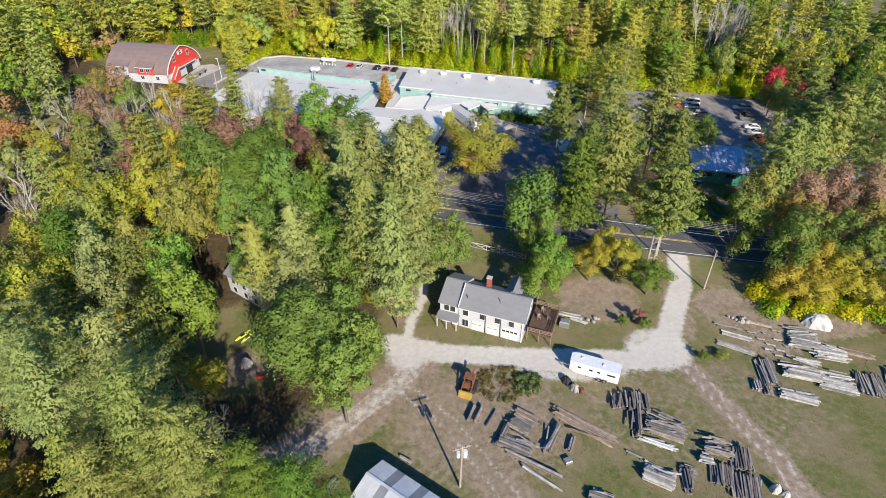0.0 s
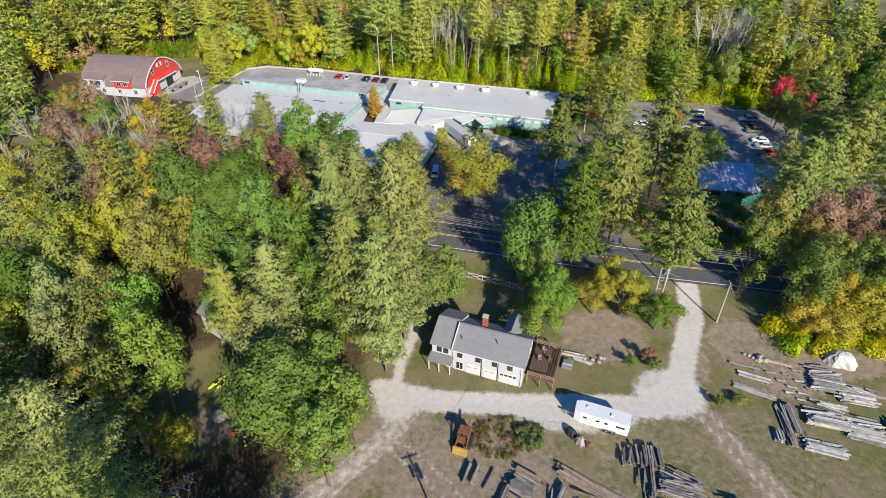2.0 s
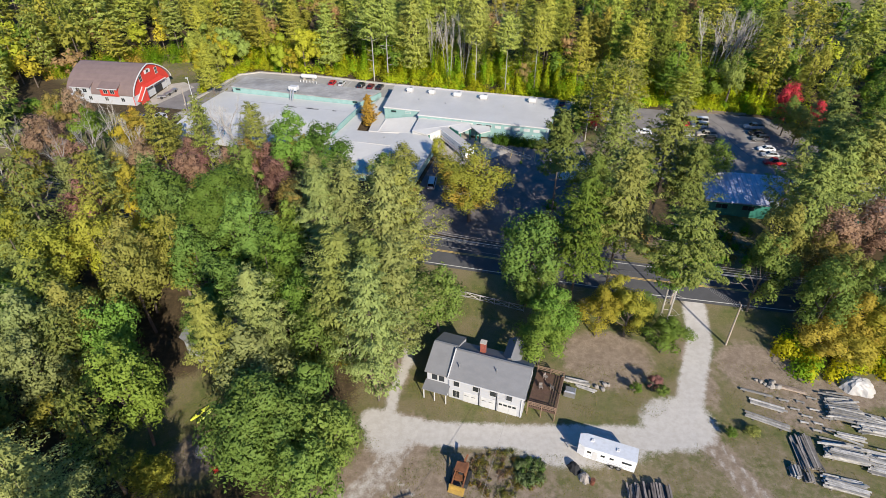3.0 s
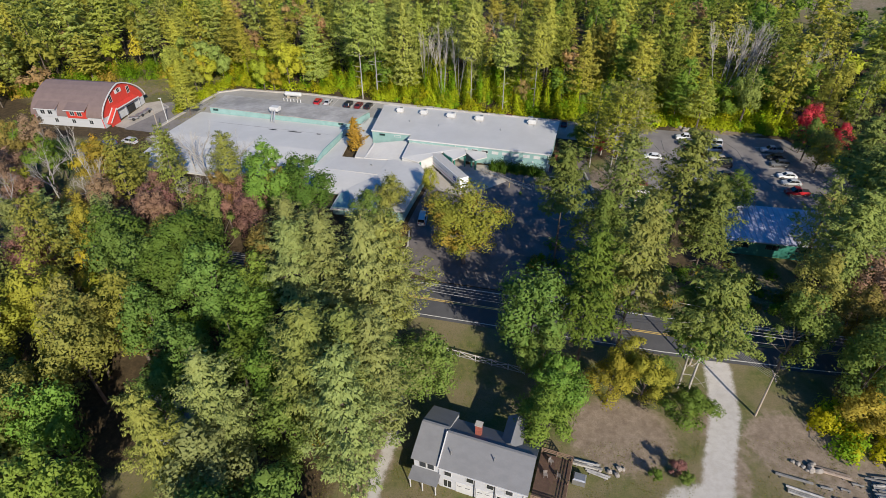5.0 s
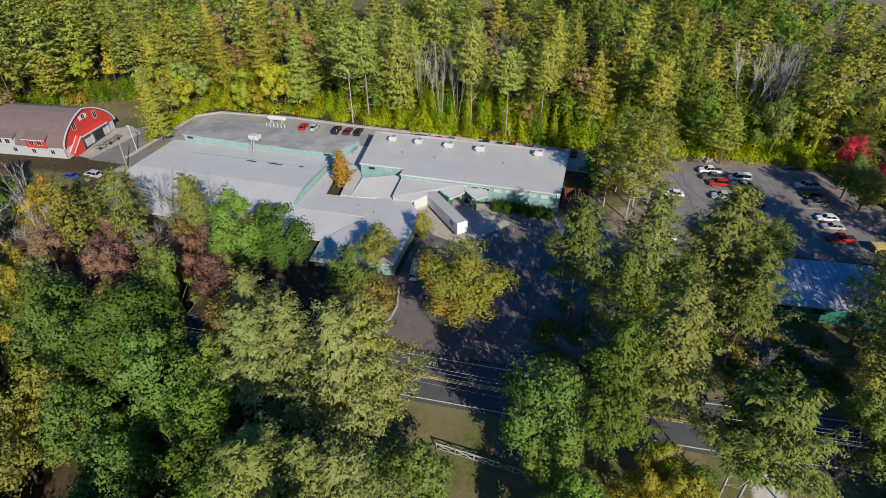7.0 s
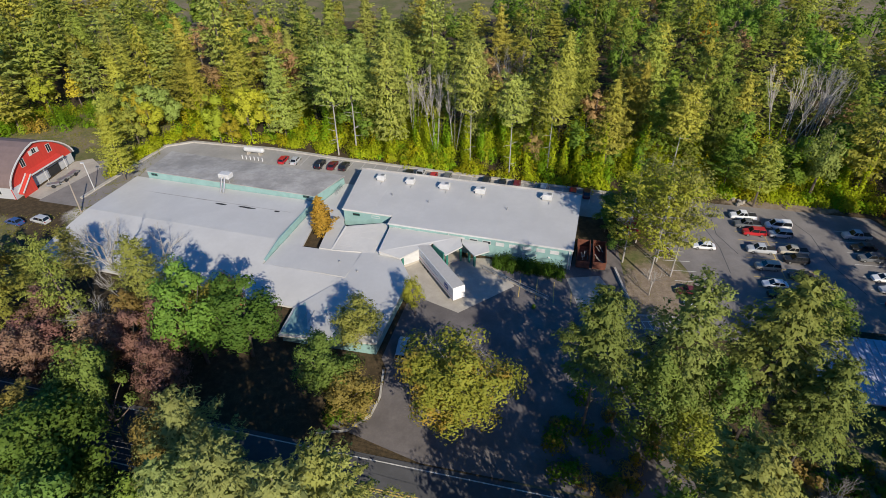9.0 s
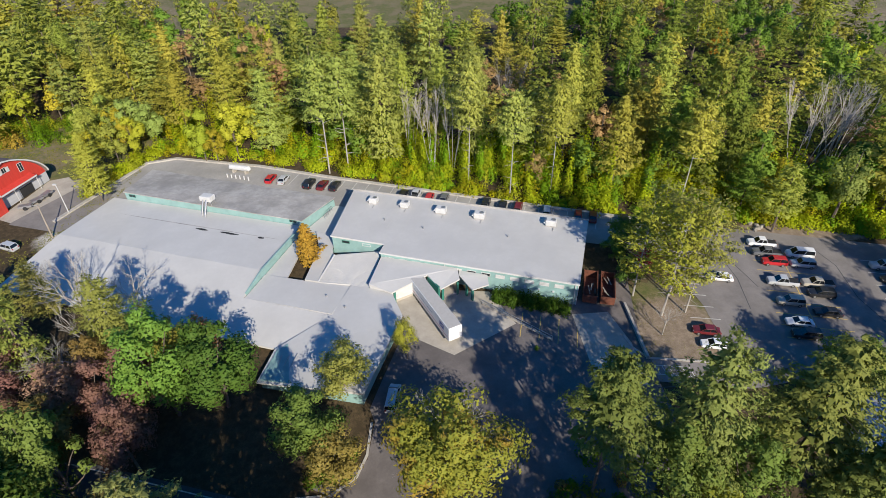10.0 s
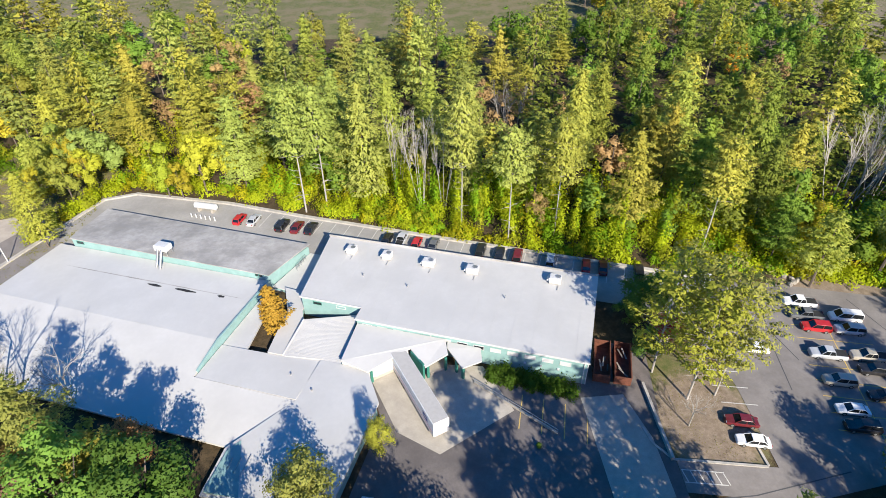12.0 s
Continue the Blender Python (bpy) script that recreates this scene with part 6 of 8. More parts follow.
plant("broad", "green", -88.5, 255.6, 15, 5.0)
plant("broad", "rust", -46.8, 242.3, 17, 5.2)
plant("broad", "rust", -47.1, 228.8, 15, 4.0)
plant("broad", "rust", -34.9, 210.8, 17, 5.4)
plant("pine", "sage", -31.6, 190.8, 21, 5.6)
plant("pine", "pine", -48.4, 219.5, 19, 4.4)
plant("pine", "pine", -30.1, 221.4, 24, 5.6)
plant("pine", "pine", -27.5, 245.6, 21, 4.8)
plant("pine", "sage", -33.8, 215.5, 20, 4.4)
plant("pine", "straw", -45.1, 204.3, 20, 4.6)
plant("broad", "rust", -25.1, 233.1, 15, 3.6)
plant("pine", "sage", -14.9, 236.8, 23, 6.6)
plant("pine", "sage", -9.1, 234.0, 20, 5.0)
plant("pine", "sage", -11.7, 193.4, 25, 6.0)
plant("pine", "sage", -5.1, 182.2, 27, 6.4)
plant("pine", "pine", -1.0, 192.6, 24, 5.2)
plant("pine", "straw", 2.1, 234.6, 25, 5.4)
plant("broad", "yellowgreen", -67.3, 270.2, 17, 3.6)
plant("broad", "yellowgreen", -61.5, 271.5, 16, 3.4)
plant("pine", "pine", 7.5, 195.6, 22, 4.6)
plant("pine", "sage", 14.5, 181.0, 27, 4.4)
plant("pine", "straw", 24.1, 227.6, 22, 4.6)
plant("pine", "dusk", 44.7, 253.4, 19, 5.6)
plant("pine", "pine", 33.8, 182.5, 28, 6.2)
plant("pine", "dusk", 40.8, 193.2, 25, 5.0)
plant("pine", "dusk", 56.6, 216.9, 21, 5.6)
plant("pine", "dusk", 76.7, 243.0, 20, 5.6)
plant("pine", "straw", 41.4, 169.6, 22, 5.0)
plant("broad", "olive", 47.8, 186.1, 20, 4.4)
plant("pine", "pine", 53.7, 186.3, 26, 6.2)
plant("pine", "olive", 50.4, 180.0, 22, 4.6)
plant("pine", "green", 53.9, 173.4, 22, 5.6)
plant("pine", "straw", 68.0, 191.3, 24, 5.6)
plant("pine", "dusk", 69.4, 184.3, 24, 5.0)
plant("pine", "straw", 69.4, 173.4, 21, 5.0)
plant("pine", "dusk", 64.3, 170.1, 20, 4.6)
plant("broad", "goldgreen", 91.8, 255.4, 17, 4.2)
plant("broad", "goldorange", 90.7, 241.0, 14, 3.0)
plant("broad", "green", 102.7, 258.6, 18, 4.6)
plant("broad", "green", 100.5, 236.9, 15, 4.6)
plant("broad", "green", 113.3, 249.8, 18, 5.0)
plant("broad", "green", 119.9, 242.1, 16, 5.6)
plant("broad", "green", 117.3, 226.8, 14, 5.0)
plant("broad", "goldgreen", 61.0, 265.9, 16, 4.6)
plant("broad", "rust", 26.5, 174.3, 8, 2.6)
plant("broad", "green", 42.6, 171.1, 8, 2.6)
plant("broad", "green", 48.3, 168.4, 8, 2.6)
plant("pine", "green", 64.5, 162.5, 14, 4.0)
plant("limbed", "sage", -17.4, 181.2, 27.0, 5.6)
plant("limbed", "sage", -13.2, 181.4, 26.5, 5.6)
plant("stems", "pale", 0.6, 187.3, 20.5, 6.0)
plant("stems", "pale", 5.4, 182.1, 21.0, 6.0)
plant("stems", "pale", 9.6, 181.0, 20.0, 5.0)
plant("stems", "pale", 81.3, 174.3, 25.0, 8.5)
plant("stems", "pale", 86.5, 176.0, 23.0, 8.0)
plant("stems", "pale", 91.4, 179.4, 20.0, 8.0)
plant("stems", "pale", 108.4, 172.0, 15.0, 7.0)
plant("broad", "deep", 74.5, 160.5, 12.0, 5.0)
plant("broad", "deep", 80.5, 163.5, 12.0, 5.0)
plant("broad", "deep", 87.0, 165.5, 14.0, 5.2)
plant("broad", "deep", 95.0, 163.0, 13.0, 5.0)
plant("broad", "green", 101.5, 181.0, 15.0, 5.4)
plant("broad", "plum", 96.0, 178.0, 14.0, 3.6)
plant("broad", "green", 103.0, 172.0, 13.0, 5.0)


def far_woods(name, spots, label, seed, leaves=1000, fine=1.0):
    """Woods too deep to count, joined: pines and broad-leaved crowns with trunks."""
    rng = np.random.default_rng(seed)
    forms = []
    for i in range(4):
        p, d, w, _, k = pine_points(300 + i, leaves, 0.12 + 0.06 * i, 0.5 + 0.05 * i, 0.5, 1)
        forms.append((p, d, 0.025 * fine * np.sqrt(k), 0.046 * fine * np.sqrt(k), 0.12, w))
    for i in range(4):
        p, d, _, k = broad_points(320 + i, leaves, 16 + 3 * i)
        forms.append((p, d, 0.025 * fine * np.sqrt(k), 0.05 * fine * np.sqrt(k), 0.0, None))
    V, Fc, C, N = [], [], [], []
    tv, tf = [], []
    off = toff = 0
    for x, y, h, r, fi, hue in spots:
        p, d, s0, s1, flat, w = forms[fi]
        v, f, nrm = tufts(p, d, rng.uniform(s0, s1, len(p)), rng, flat, w)
        a = rng.uniform(0, 6.28)
        ca, sa = math.cos(a) * 2 * r, math.sin(a) * 2 * r
        w = np.stack([v[:, 0] * ca - v[:, 1] * sa + x, v[:, 0] * sa + v[:, 1] * ca + y, v[:, 2] * h + land(x, y)], 1)
        V.append(w)
        cn, sn = math.cos(a), math.sin(a)
        N.append(np.stack([nrm[:, 0] * cn - nrm[:, 1] * sn, nrm[:, 0] * sn + nrm[:, 1] * cn, nrm[:, 2]], 1))
        Fc.append(f + off)
        off += len(w)
        col = np.array(HUES[hue]) * ((np.array([1.38, 1.35, 1.0]) if fi < 4 else np.array([1.2, 1.26, 1.0])) if y > 150 else np.array([1.06, 1.06, 0.9])) * rng.uniform(0.8, 1.2)
        C.append(np.tile([*col, 1.0], (len(w), 1)))
        g = Geo().tube((x, y, land(x, y) - 0.3), (x, y, land(x, y) + h * 0.85), 0.016 * h, 0.003 * h, 5, caps=False)
        tv += g.v
        tf += [tuple(i + toff for i in q) for q in g.f]
        toff = len(tv)
    V, Fc, C = np.concatenate(V), np.concatenate(Fc), np.concatenate(C)
    me = bpy.data.meshes.new(name)
    me.from_pydata(V.tolist(), [], Fc.tolist(), shade_flat=False)
    soft_normals(me, np.concatenate(N))
    me.materials.append(WOODLEAF)
    ca = me.color_attributes.new("leafcol", "FLOAT_COLOR", "POINT")
    ca.data.foreach_set("color", C.reshape(-1).astype(np.float32))
    ob = tagged(new(name, me), label, "woods", kind="stuff")
    ob.matrix_world = PLAN
    tm = bpy.data.meshes.new("trunks")
    tm.from_pydata(tv, [], tf)
    tm.materials.append(BARK)
    part("trunks", tm, None, ob)
    return ob


def scatter(inside, x0, x1, y0, y1, gap, seed, mixture, keep=0.55):
    rng = np.random.default_rng(seed)
    spots, grid = [], {}
    for _ in range(int((x1 - x0) * (y1 - y0) / gap ** 2 * 5)):
        x, y = rng.uniform(x0, x1), rng.uniform(y0, y1)
        if not inside(x, y):
            continue
        c = (int(x // gap), int(y // gap))
        if any((x - a) ** 2 + (y - b) ** 2 < gap ** 2 for i in (-1, 0, 1) for j in (-1, 0, 1) for a, b in grid.get((c[0] + i, c[1] + j), [])):
            continue
        if not clear_of(x, y, keep):
            continue
        grid.setdefault(c, []).append((x, y))
        pine, hue, h, r = mixture[rng.integers(len(mixture))]
        spots.append((x, y, h * rng.uniform(0.68, 1.16), r * rng.uniform(0.85, 1.15), int(rng.integers(4)) + (0 if pine else 4), hue))
    return spots


PINEY = [(1, "pine", 23, 6.6), (0, "yellowgreen", 17, 5.2), (0, "olive", 17, 5.2), (1, "pine", 22, 6.0), (1, "straw", 21, 6.2), (1, "sage", 24, 6.8), (1, "straw", 18, 5.2), (1, "sage", 24, 6.4), (0, "olive", 17, 6.0), (0, "rust", 15, 4.8), (1, "pine", 21, 5.6), (0, "green", 17, 6.2)]
MIXED = [(0, "yellowgreen", 16, 4.6), (0, "olive", 17, 4.8), (0, "green", 17, 4.8), (0, "sage", 17, 4.6), (1, "pine", 21, 4.6), (1, "straw", 20, 4.4), (0, "bright", 16, 4.5), (0, "rust", 14, 4.4), (0, "gold", 13, 4.0), (1, "sage", 22, 4.8)]


def behind(x, y):
    far = float(np.interp(x, [-220, -150, -60, 20, 45, 90, 150, 240], [330, 300, 272, 262, 272, 280, 290, 320]))
    return y > edge_y(x) + 5 and y < far and not (x > 146 and 215 < y < 330) and not (-100 < x < -68 and y < 198)


def west(x, y):
    if (-115 < x < -58 and 156 < y < 206) or (-103 < x < -58 and 138 < y < 157):
        return False
    if (-36 < x < -14 and 34 < y < 76) or (-46 < x < -26 and 56 < y < 84):
        return False
    if abs(to_line(np.array([x]), np.array([y]), ROAD)[0]) < 6.5:
        return False
    if (x > -42 and 54 < y < 72) or (x > -29 and y > 99):
        return False
    return x < -16 - max(0, 24 - y) * 0.25 and y > -6 and not (x > -58 and y > 124) and not (-126 < x < -103 and 142 < y < 154)


def east(x, y):
    if abs(to_line(np.array([x]), np.array([y]), ROAD)[0]) < 7:
        return False
    if 54 < x < 98 and 104 < y < 156:
        return False
    return x > 64 + max(0, (72 - y)) * 1.2 and y > -6


behind_spots = scatter(behind, -205, 205, 160, 335, 8.7, 3, PINEY)
DEEPER = {"pine": "dusk", "sage": "pine", "yellowgreen": "green", "olive": "green", "green": "deep"}
far_woods("far_woods", [s for s in behind_spots if -100 < s[0] < 30], "deep mixed wood of pines and turning broad-leaved trees", 31, 1100, 0.92)
far_woods("far_woods", [(*s[:5], DEEPER.get(s[5], s[5])) for s in behind_spots if 30 <= s[0] < 115], "deep green mixed wood behind the east car park", 39, 1100, 0.92)
far_woods("far_woods", [s for s in behind_spots if not -100 < s[0] < 115], "outlying mixed wood of pines and turning broad-leaved trees", 38, 400, 1.45)
west_spots = scatter(west, -210, -16, -6, 212, 6.6, 4, MIXED, 0.5)
far_woods("far_woods", [s for s in west_spots if s[1] >= 132 or s[0] < -84 or s[1] < 26], "dense mixed autumn woodland on the slope", 32, 560, 1.25)
far_woods("near_woods", [s for s in west_spots if 26 <= s[1] < 132 and s[0] >= -84], "mixed autumn woodland between the larger trees", 35, 2500, 0.63)
east_spots = scatter(east, 60, 190, -6, 168, 6.8, 5, MIXED, 0.52)
far_woods("far_woods", [s for s in east_spots if s[0] >= 112 or s[1] < 40], "mixed woodland with pines beside the road", 33, 620, 1.2)
far_woods("near_woods", [s for s in east_spots if s[0] < 112 and s[1] >= 40], "mixed woodland with pines beside the car park", 37, 2200, 0.67)
far_woods("far_woods", scatter(lambda x, y: y > 330 and (math.sin(x * 0.03) + math.sin(y * 0.021 + x * 0.011)) > 0.55, -300, 330, 330, 600, 16.0, 6, MIXED), "scattered trees beyond the open field", 34, 360, 1.65)


AUTUMN = [(0, "goldgreen", 17, 5.6), (0, "olive", 16, 5.2), (0, "gold", 16, 5.2), (0, "green", 18, 6.0), (0, "yellowgreen", 17, 5.6), (1, "sage", 22, 6.2), (0, "olive", 18, 6.0)]
far_woods("far_woods", scatter(lambda x, y: y > float(np.interp(x, [45, 90, 150], [274, 283, 292])) and y < 350 and x < 150 + (y - 290) * 0.1, 66, 160, 272, 350, 8.2, 8, AUTUMN), "golden and green broad-leaved trees along the field", 36, 620, 1.2)


def thicket(name, label, spots, hues, seed, leaf=(0.13, 0.28), tone=(1.12, 1.27, 0.36)):
    """Undergrowth: mounds and climbers of leaves, joined."""
    rng = np.random.default_rng(seed)
    V, Fc, C, N, off = [], [], [], [], 0
    for x, y, r, h in spots:
        n = int(50 + 70 * r * max(h, 1) ** 0.6)
        d = rng.normal(0, 1, (n, 3))
        d /= np.linalg.norm(d, axis=1)[:, None]
        d[:, 2] = np.abs(d[:, 2])
        rr = rng.uniform(0.55, 1.05, (n, 1))
        wob = 1 + 0.35 * np.sin(d[:, :1] * 5 + x) * np.cos(d[:, 1:2] * 4 + y)
        p = d * rr * wob * np.array([r, r, h]) + np.array([x, y, land(x, y)])
        v, f, nrm = tufts(p, d, rng.uniform(leaf[0], leaf[1], n), rng, slim=1.0)
        V.append(v)
        N.append(nrm)
        Fc.append(f + off)
        off += len(v)
        col = np.array(HUES[hues[rng.integers(len(hues))]]) * np.array(tone) * rng.uniform(0.8, 1.2)
        C.append(np.tile([*col, 1.0], (len(v), 1)))
    me = bpy.data.meshes.new(name)
    me.from_pydata(np.concatenate(V).tolist(), [], np.concatenate(Fc).tolist(), shade_flat=False)
    soft_normals(me, np.concatenate(N))
    me.materials.append(WOODLEAF)
    ca = me.color_attributes.new("leafcol", "FLOAT_COLOR", "POINT")
    ca.data.foreach_set("color", np.concatenate(C).reshape(-1).astype(np.float32))
    ob = tagged(new(name, me), label, "undergrowth", kind="stuff")
    ob.matrix_world = PLAN
    return ob


ur = np.random.default_rng(21)
spots = []
for i in range(420):
    x = ur.uniform(-62, 97)
    dpt = ur.uniform(0, 1) ** 1.2
    spots.append((x, edge_y(x) + 0.8 + 22 * dpt, ur.uniform(1.3, 2.9), ur.uniform(1.4, 3.8) + 5.5 * dpt))
for i in range(170):
    x = ur.uniform(-62, 97)
    spots.append((x, edge_y(x) + ur.uniform(0.2, 3.0), ur.uniform(0.8, 1.5), ur.uniform(0.7, 2.2)))
for i in range(105):
    x = ur.uniform(-55, 95)
    spots.append((x, edge_y(x) + ur.uniform(3, 12), ur.uniform(0.7, 1.3), ur.uniform(6, 13)))
thicket("undergrowth", "yellow-green vines and shrubs along the wood's edge", spots, ["yellowgreen", "bright", "yellowgreen", "yellowgreen", "yellowgreen", "olive", "bright", "goldgreen"], 41)
spots = [(-67.7 + (y - 163) * 0.364 - ur.uniform(2.2, 5.0), y, ur.uniform(1.0, 1.8), ur.uniform(1.2, 3.5)) for y in ur.uniform(172, 190, 26)]
thicket("undergrowth", "golden shrubs beside the car park wall", spots, ["yellowgreen", "goldgreen", "straw"], 42)
spots = [(x, float(np.interp(x, [-120, -100, -80, -62], [186, 198, 203, 203])) + ur.uniform(-3, 10), ur.uniform(1.2, 2.6), ur.uniform(1.4, 5.0)) for x in ur.uniform(-120, -62, 130)]
thicket("undergrowth", "green and russet shrubs behind the barn lawn", spots, ["green", "deep", "olive", "rust", "sage", "green"], 50)
spots = [(ur.uniform(54, 74), ur.uniform(69, 76) + 0.0, ur.uniform(1.2, 2.2), ur.uniform(1.5, 3.5)) for _ in range(45)]
spots = [(x, y - max(0, x - 56) * 0.15, r, h) for x, y, r, h in spots]
thicket("undergrowth", "yellow and green shrubs behind the timber yard", spots, ["gold", "goldgreen", "yellowgreen", "green"], 43)
spots = [(*fac(ur.uniform(29.5, 41.5), ur.uniform(18.3, 20.2)), ur.uniform(0.6, 1.0), ur.uniform(1.3, 2.3)) for _ in range(64)]
# the tone about halves the leaf colour, so shade is painted into the hedge
thicket("hedge", "dark green foundation shrubs under the factory wall, toned down for shade", spots, ["deep", "green", "deep"], 44, (0.1, 0.2), (0.5, 0.62, 0.4))
spots = [(ur.uniform(-6, -1), ur.uniform(106.5, 112), ur.uniform(0.8, 1.6), ur.uniform(0.8, 2.0)) for _ in range(16)]
spots = [(x - 3.5, y + 2.5, r, h) for x, y, r, h in spots]
thicket("undergrowth", "green shrubs at the forecourt entrance", spots, ["green", "yellowgreen", "deep"], 45, tone=(0.85, 0.95, 0.5))
spots = [(ur.uniform(-20, -4), ur.uniform(72, 92), ur.uniform(0.8, 1.8), ur.uniform(0.8, 2.6)) for _ in range(40)]
spots = [(x - 4, y, r, h) for x, y, r, h in spots]
thicket("undergrowth", "tangled shrubs under the trees west of the farmhouse", spots, ["green", "bronze", "plum", "olive"], 46, tone=(0.85, 0.95, 0.5))
ring = list(zip(ur.uniform(0, 6.28, 150), np.sqrt(ur.uniform(0, 1, 150))))
spots = [(9.2 + 4.8 * math.cos(a) * q, 54.5 + 3.3 * math.sin(a) * q, ur.uniform(0.3, 0.8), ur.uniform(0.15, 0.5)) for a, q in ring if math.sin(a * 3 + q * 9) > -0.75]
thicket("weeds", "dry brown and olive weeds in the overgrown patch", spots, ["brown", "olive", "bronze", "straw", "bronze", "sage"], 47, (0.04, 0.1), (0.62, 0.6, 0.6))
spots = [(12.6 + 1.9 * math.cos(a) * q, 54.6 + 1.9 * math.sin(a) * q, ur.uniform(0.35, 0.75), ur.uniform(0.3, 0.8)) for a, q in ring[:60]]
thicket("weeds", "grey-green broad-leaved weeds in the overgrown patch", spots, ["sage", "sage", "green"], 49, (0.08, 0.17), (0.62, 0.7, 0.9))
spots = [(ur.uniform(18, 36), ur.uniform(98, 112), ur.uniform(0.8, 2.0), ur.uniform(0.6, 2.2)) for _ in range(26)] + [(ur.uniform(40, 62), ur.uniform(93, 106), ur.uniform(0.8, 2.0), ur.uniform(0.6, 2.2)) for _ in range(40)]
thicket("undergrowth", "dim shrubs under the roadside pines", spots, ["deep", "green", "bronze", "rust"], 48, tone=(0.85, 0.95, 0.5))


def grass(name, label, n, x0, x1, y0, y1, hues, seed, size=(0.03, 0.085), keep=None):
    """Tufts of grass and weeds standing on the ground, joined."""
    rng = np.random.default_rng(seed)
    x, y = rng.uniform(x0, x1, n), rng.uniform(y0, y1, n)
    clump = np.sin(x * 0.9 + 1.3 * np.sin(y * 0.5)) * np.sin(y * 0.8 + np.sin(x * 0.37)) + rng.normal(0, 0.6, n)
    ok = clump > 0.1
    for pts, half in ((DRIVE, 2.6), (SIDE_LANE, 1.6), (EAST_TRACK, 1.6), (WEST_TRACK, 2.2), (ROAD, 5.0)):
        ok &= to_line(x, y, pts) > half
    if keep is not None:
        ok &= keep(x, y)
    x, y = x[ok], y[ok]
    m = len(x)
    z = np.interp(y, LAND_Y, LAND_Z)
    s = rng.uniform(size[0], size[1], m)
    d = np.tile([0.25, -0.6, 0.75], (m, 1))
    v, f, _ = tufts(np.stack([x, y, z + s * 0.35], 1), d, s, rng, slim=1.0)
    v[:, 2] = np.maximum(v[:, 2], np.repeat(z, 3) - 0.02)
    col = np.array([HUES[h] for h in hues])[rng.integers(len(hues), size=m)] * rng.uniform(0.4, 0.75, (m, 1))
    me = bpy.data.meshes.new(name)
    me.from_pydata(v.tolist(), [], f.tolist())
    me.materials.append(WOODLEAF)
    ca = me.color_attributes.new("leafcol", "FLOAT_COLOR", "POINT")
    ca.data.foreach_set("color", np.repeat(np.concatenate([col, np.ones((m, 1))], 1), 3, axis=0).reshape(-1).astype(np.float32))
    ob = tagged(new(name, me), label, "grass", kind="stuff")
    ob.matrix_world = PLAN


grass("grass", "patchy dry and green grass tufts on the timber yard", 120000, -16, 76, 28, 72, ["olive", "straw", "bronze", "green", "olive"], 61)
grass("grass", "rough grass round the farmhouse garden", 26000, -6, 40, 62, 92, ["olive", "green", "straw"], 62, keep=lambda x, y: (np.hypot((x - 27) / 8, (y - 73) / 7) > 1) & ~((x > -1) & (x < 20) & (y > 61) & (y < 75)))
grass("grass", "mown lawn grass beside the cottage", 10000, -44, -22, 52, 72, ["olive", "green", "straw"], 63)
grass("grass", "rough sunlit grass round the barn", 26000, -112, -60, 150, 204, ["olive", "straw", "straw", "yellowgreen"], 65, (0.09, 0.2), keep=lambda x, y: ~((x > -101) & (x < -68) & (y > 158) & (y < 186)))
grass("grass", "dry grass on the planted island", 3000, 35, 48, 126, 140, ["straw", "olive", "bronze"], 64, keep=lambda x, y: (x < 46) & (x > 34.5))

# ---------------------------------------------------------------- vehicles
def loft(stations, rows):
    """Skin over cross-sections: rows gives, for each station, points (y, z) of the right half from bottom to top."""
    g = Geo()
    n = len(rows[0])
    for x, sec in zip(stations, rows):
        g.v += [(x, y, z) for y, z in sec] + [(x, -y, z) for y, z in reversed(sec)]
    k = 2 * n
    for i in range(len(stations) - 1):
        for j in range(k):
            a, b = i * k + j, i * k + (j + 1) % k
            g.f.append((a, a + k, b + k, b))
            g.m.append(0)
    g.f += [tuple(range(k - 1, -1, -1))[::-1], tuple(range((len(stations) - 1) * k, len(stations) * k))[::-1]]
    g.m += [0, 0]
    return g


CAR_FORMS = {
    # length, half width, belt z, roof z, cabin bottom x0 x1, roof x0 x1, bonnet z, tail z
    "sedan": (4.7, 0.91, 0.92, 1.45, -1.75, 1.15, -1.15, 0.35, 0.80, 0.90),
    "hatchback": (4.3, 0.89, 0.94, 1.52, -2.0, 1.05, -1.6, 0.35, 0.84, 0.95),
    "suv": (4.75, 0.95, 1.06, 1.74, -2.25, 1.1, -1.95, 0.45, 1.0, 1.06),
    "pickup": (5.7, 0.98, 1.12, 1.84, -0.75, 1.45, -0.5, 0.75, 1.05, 1.12),
    "van": (5.2, 0.99, 1.12, 1.98, -2.5, 1.75, -2.4, 0.9, 1.0, 1.12),
}
CAR_MESHES = {}


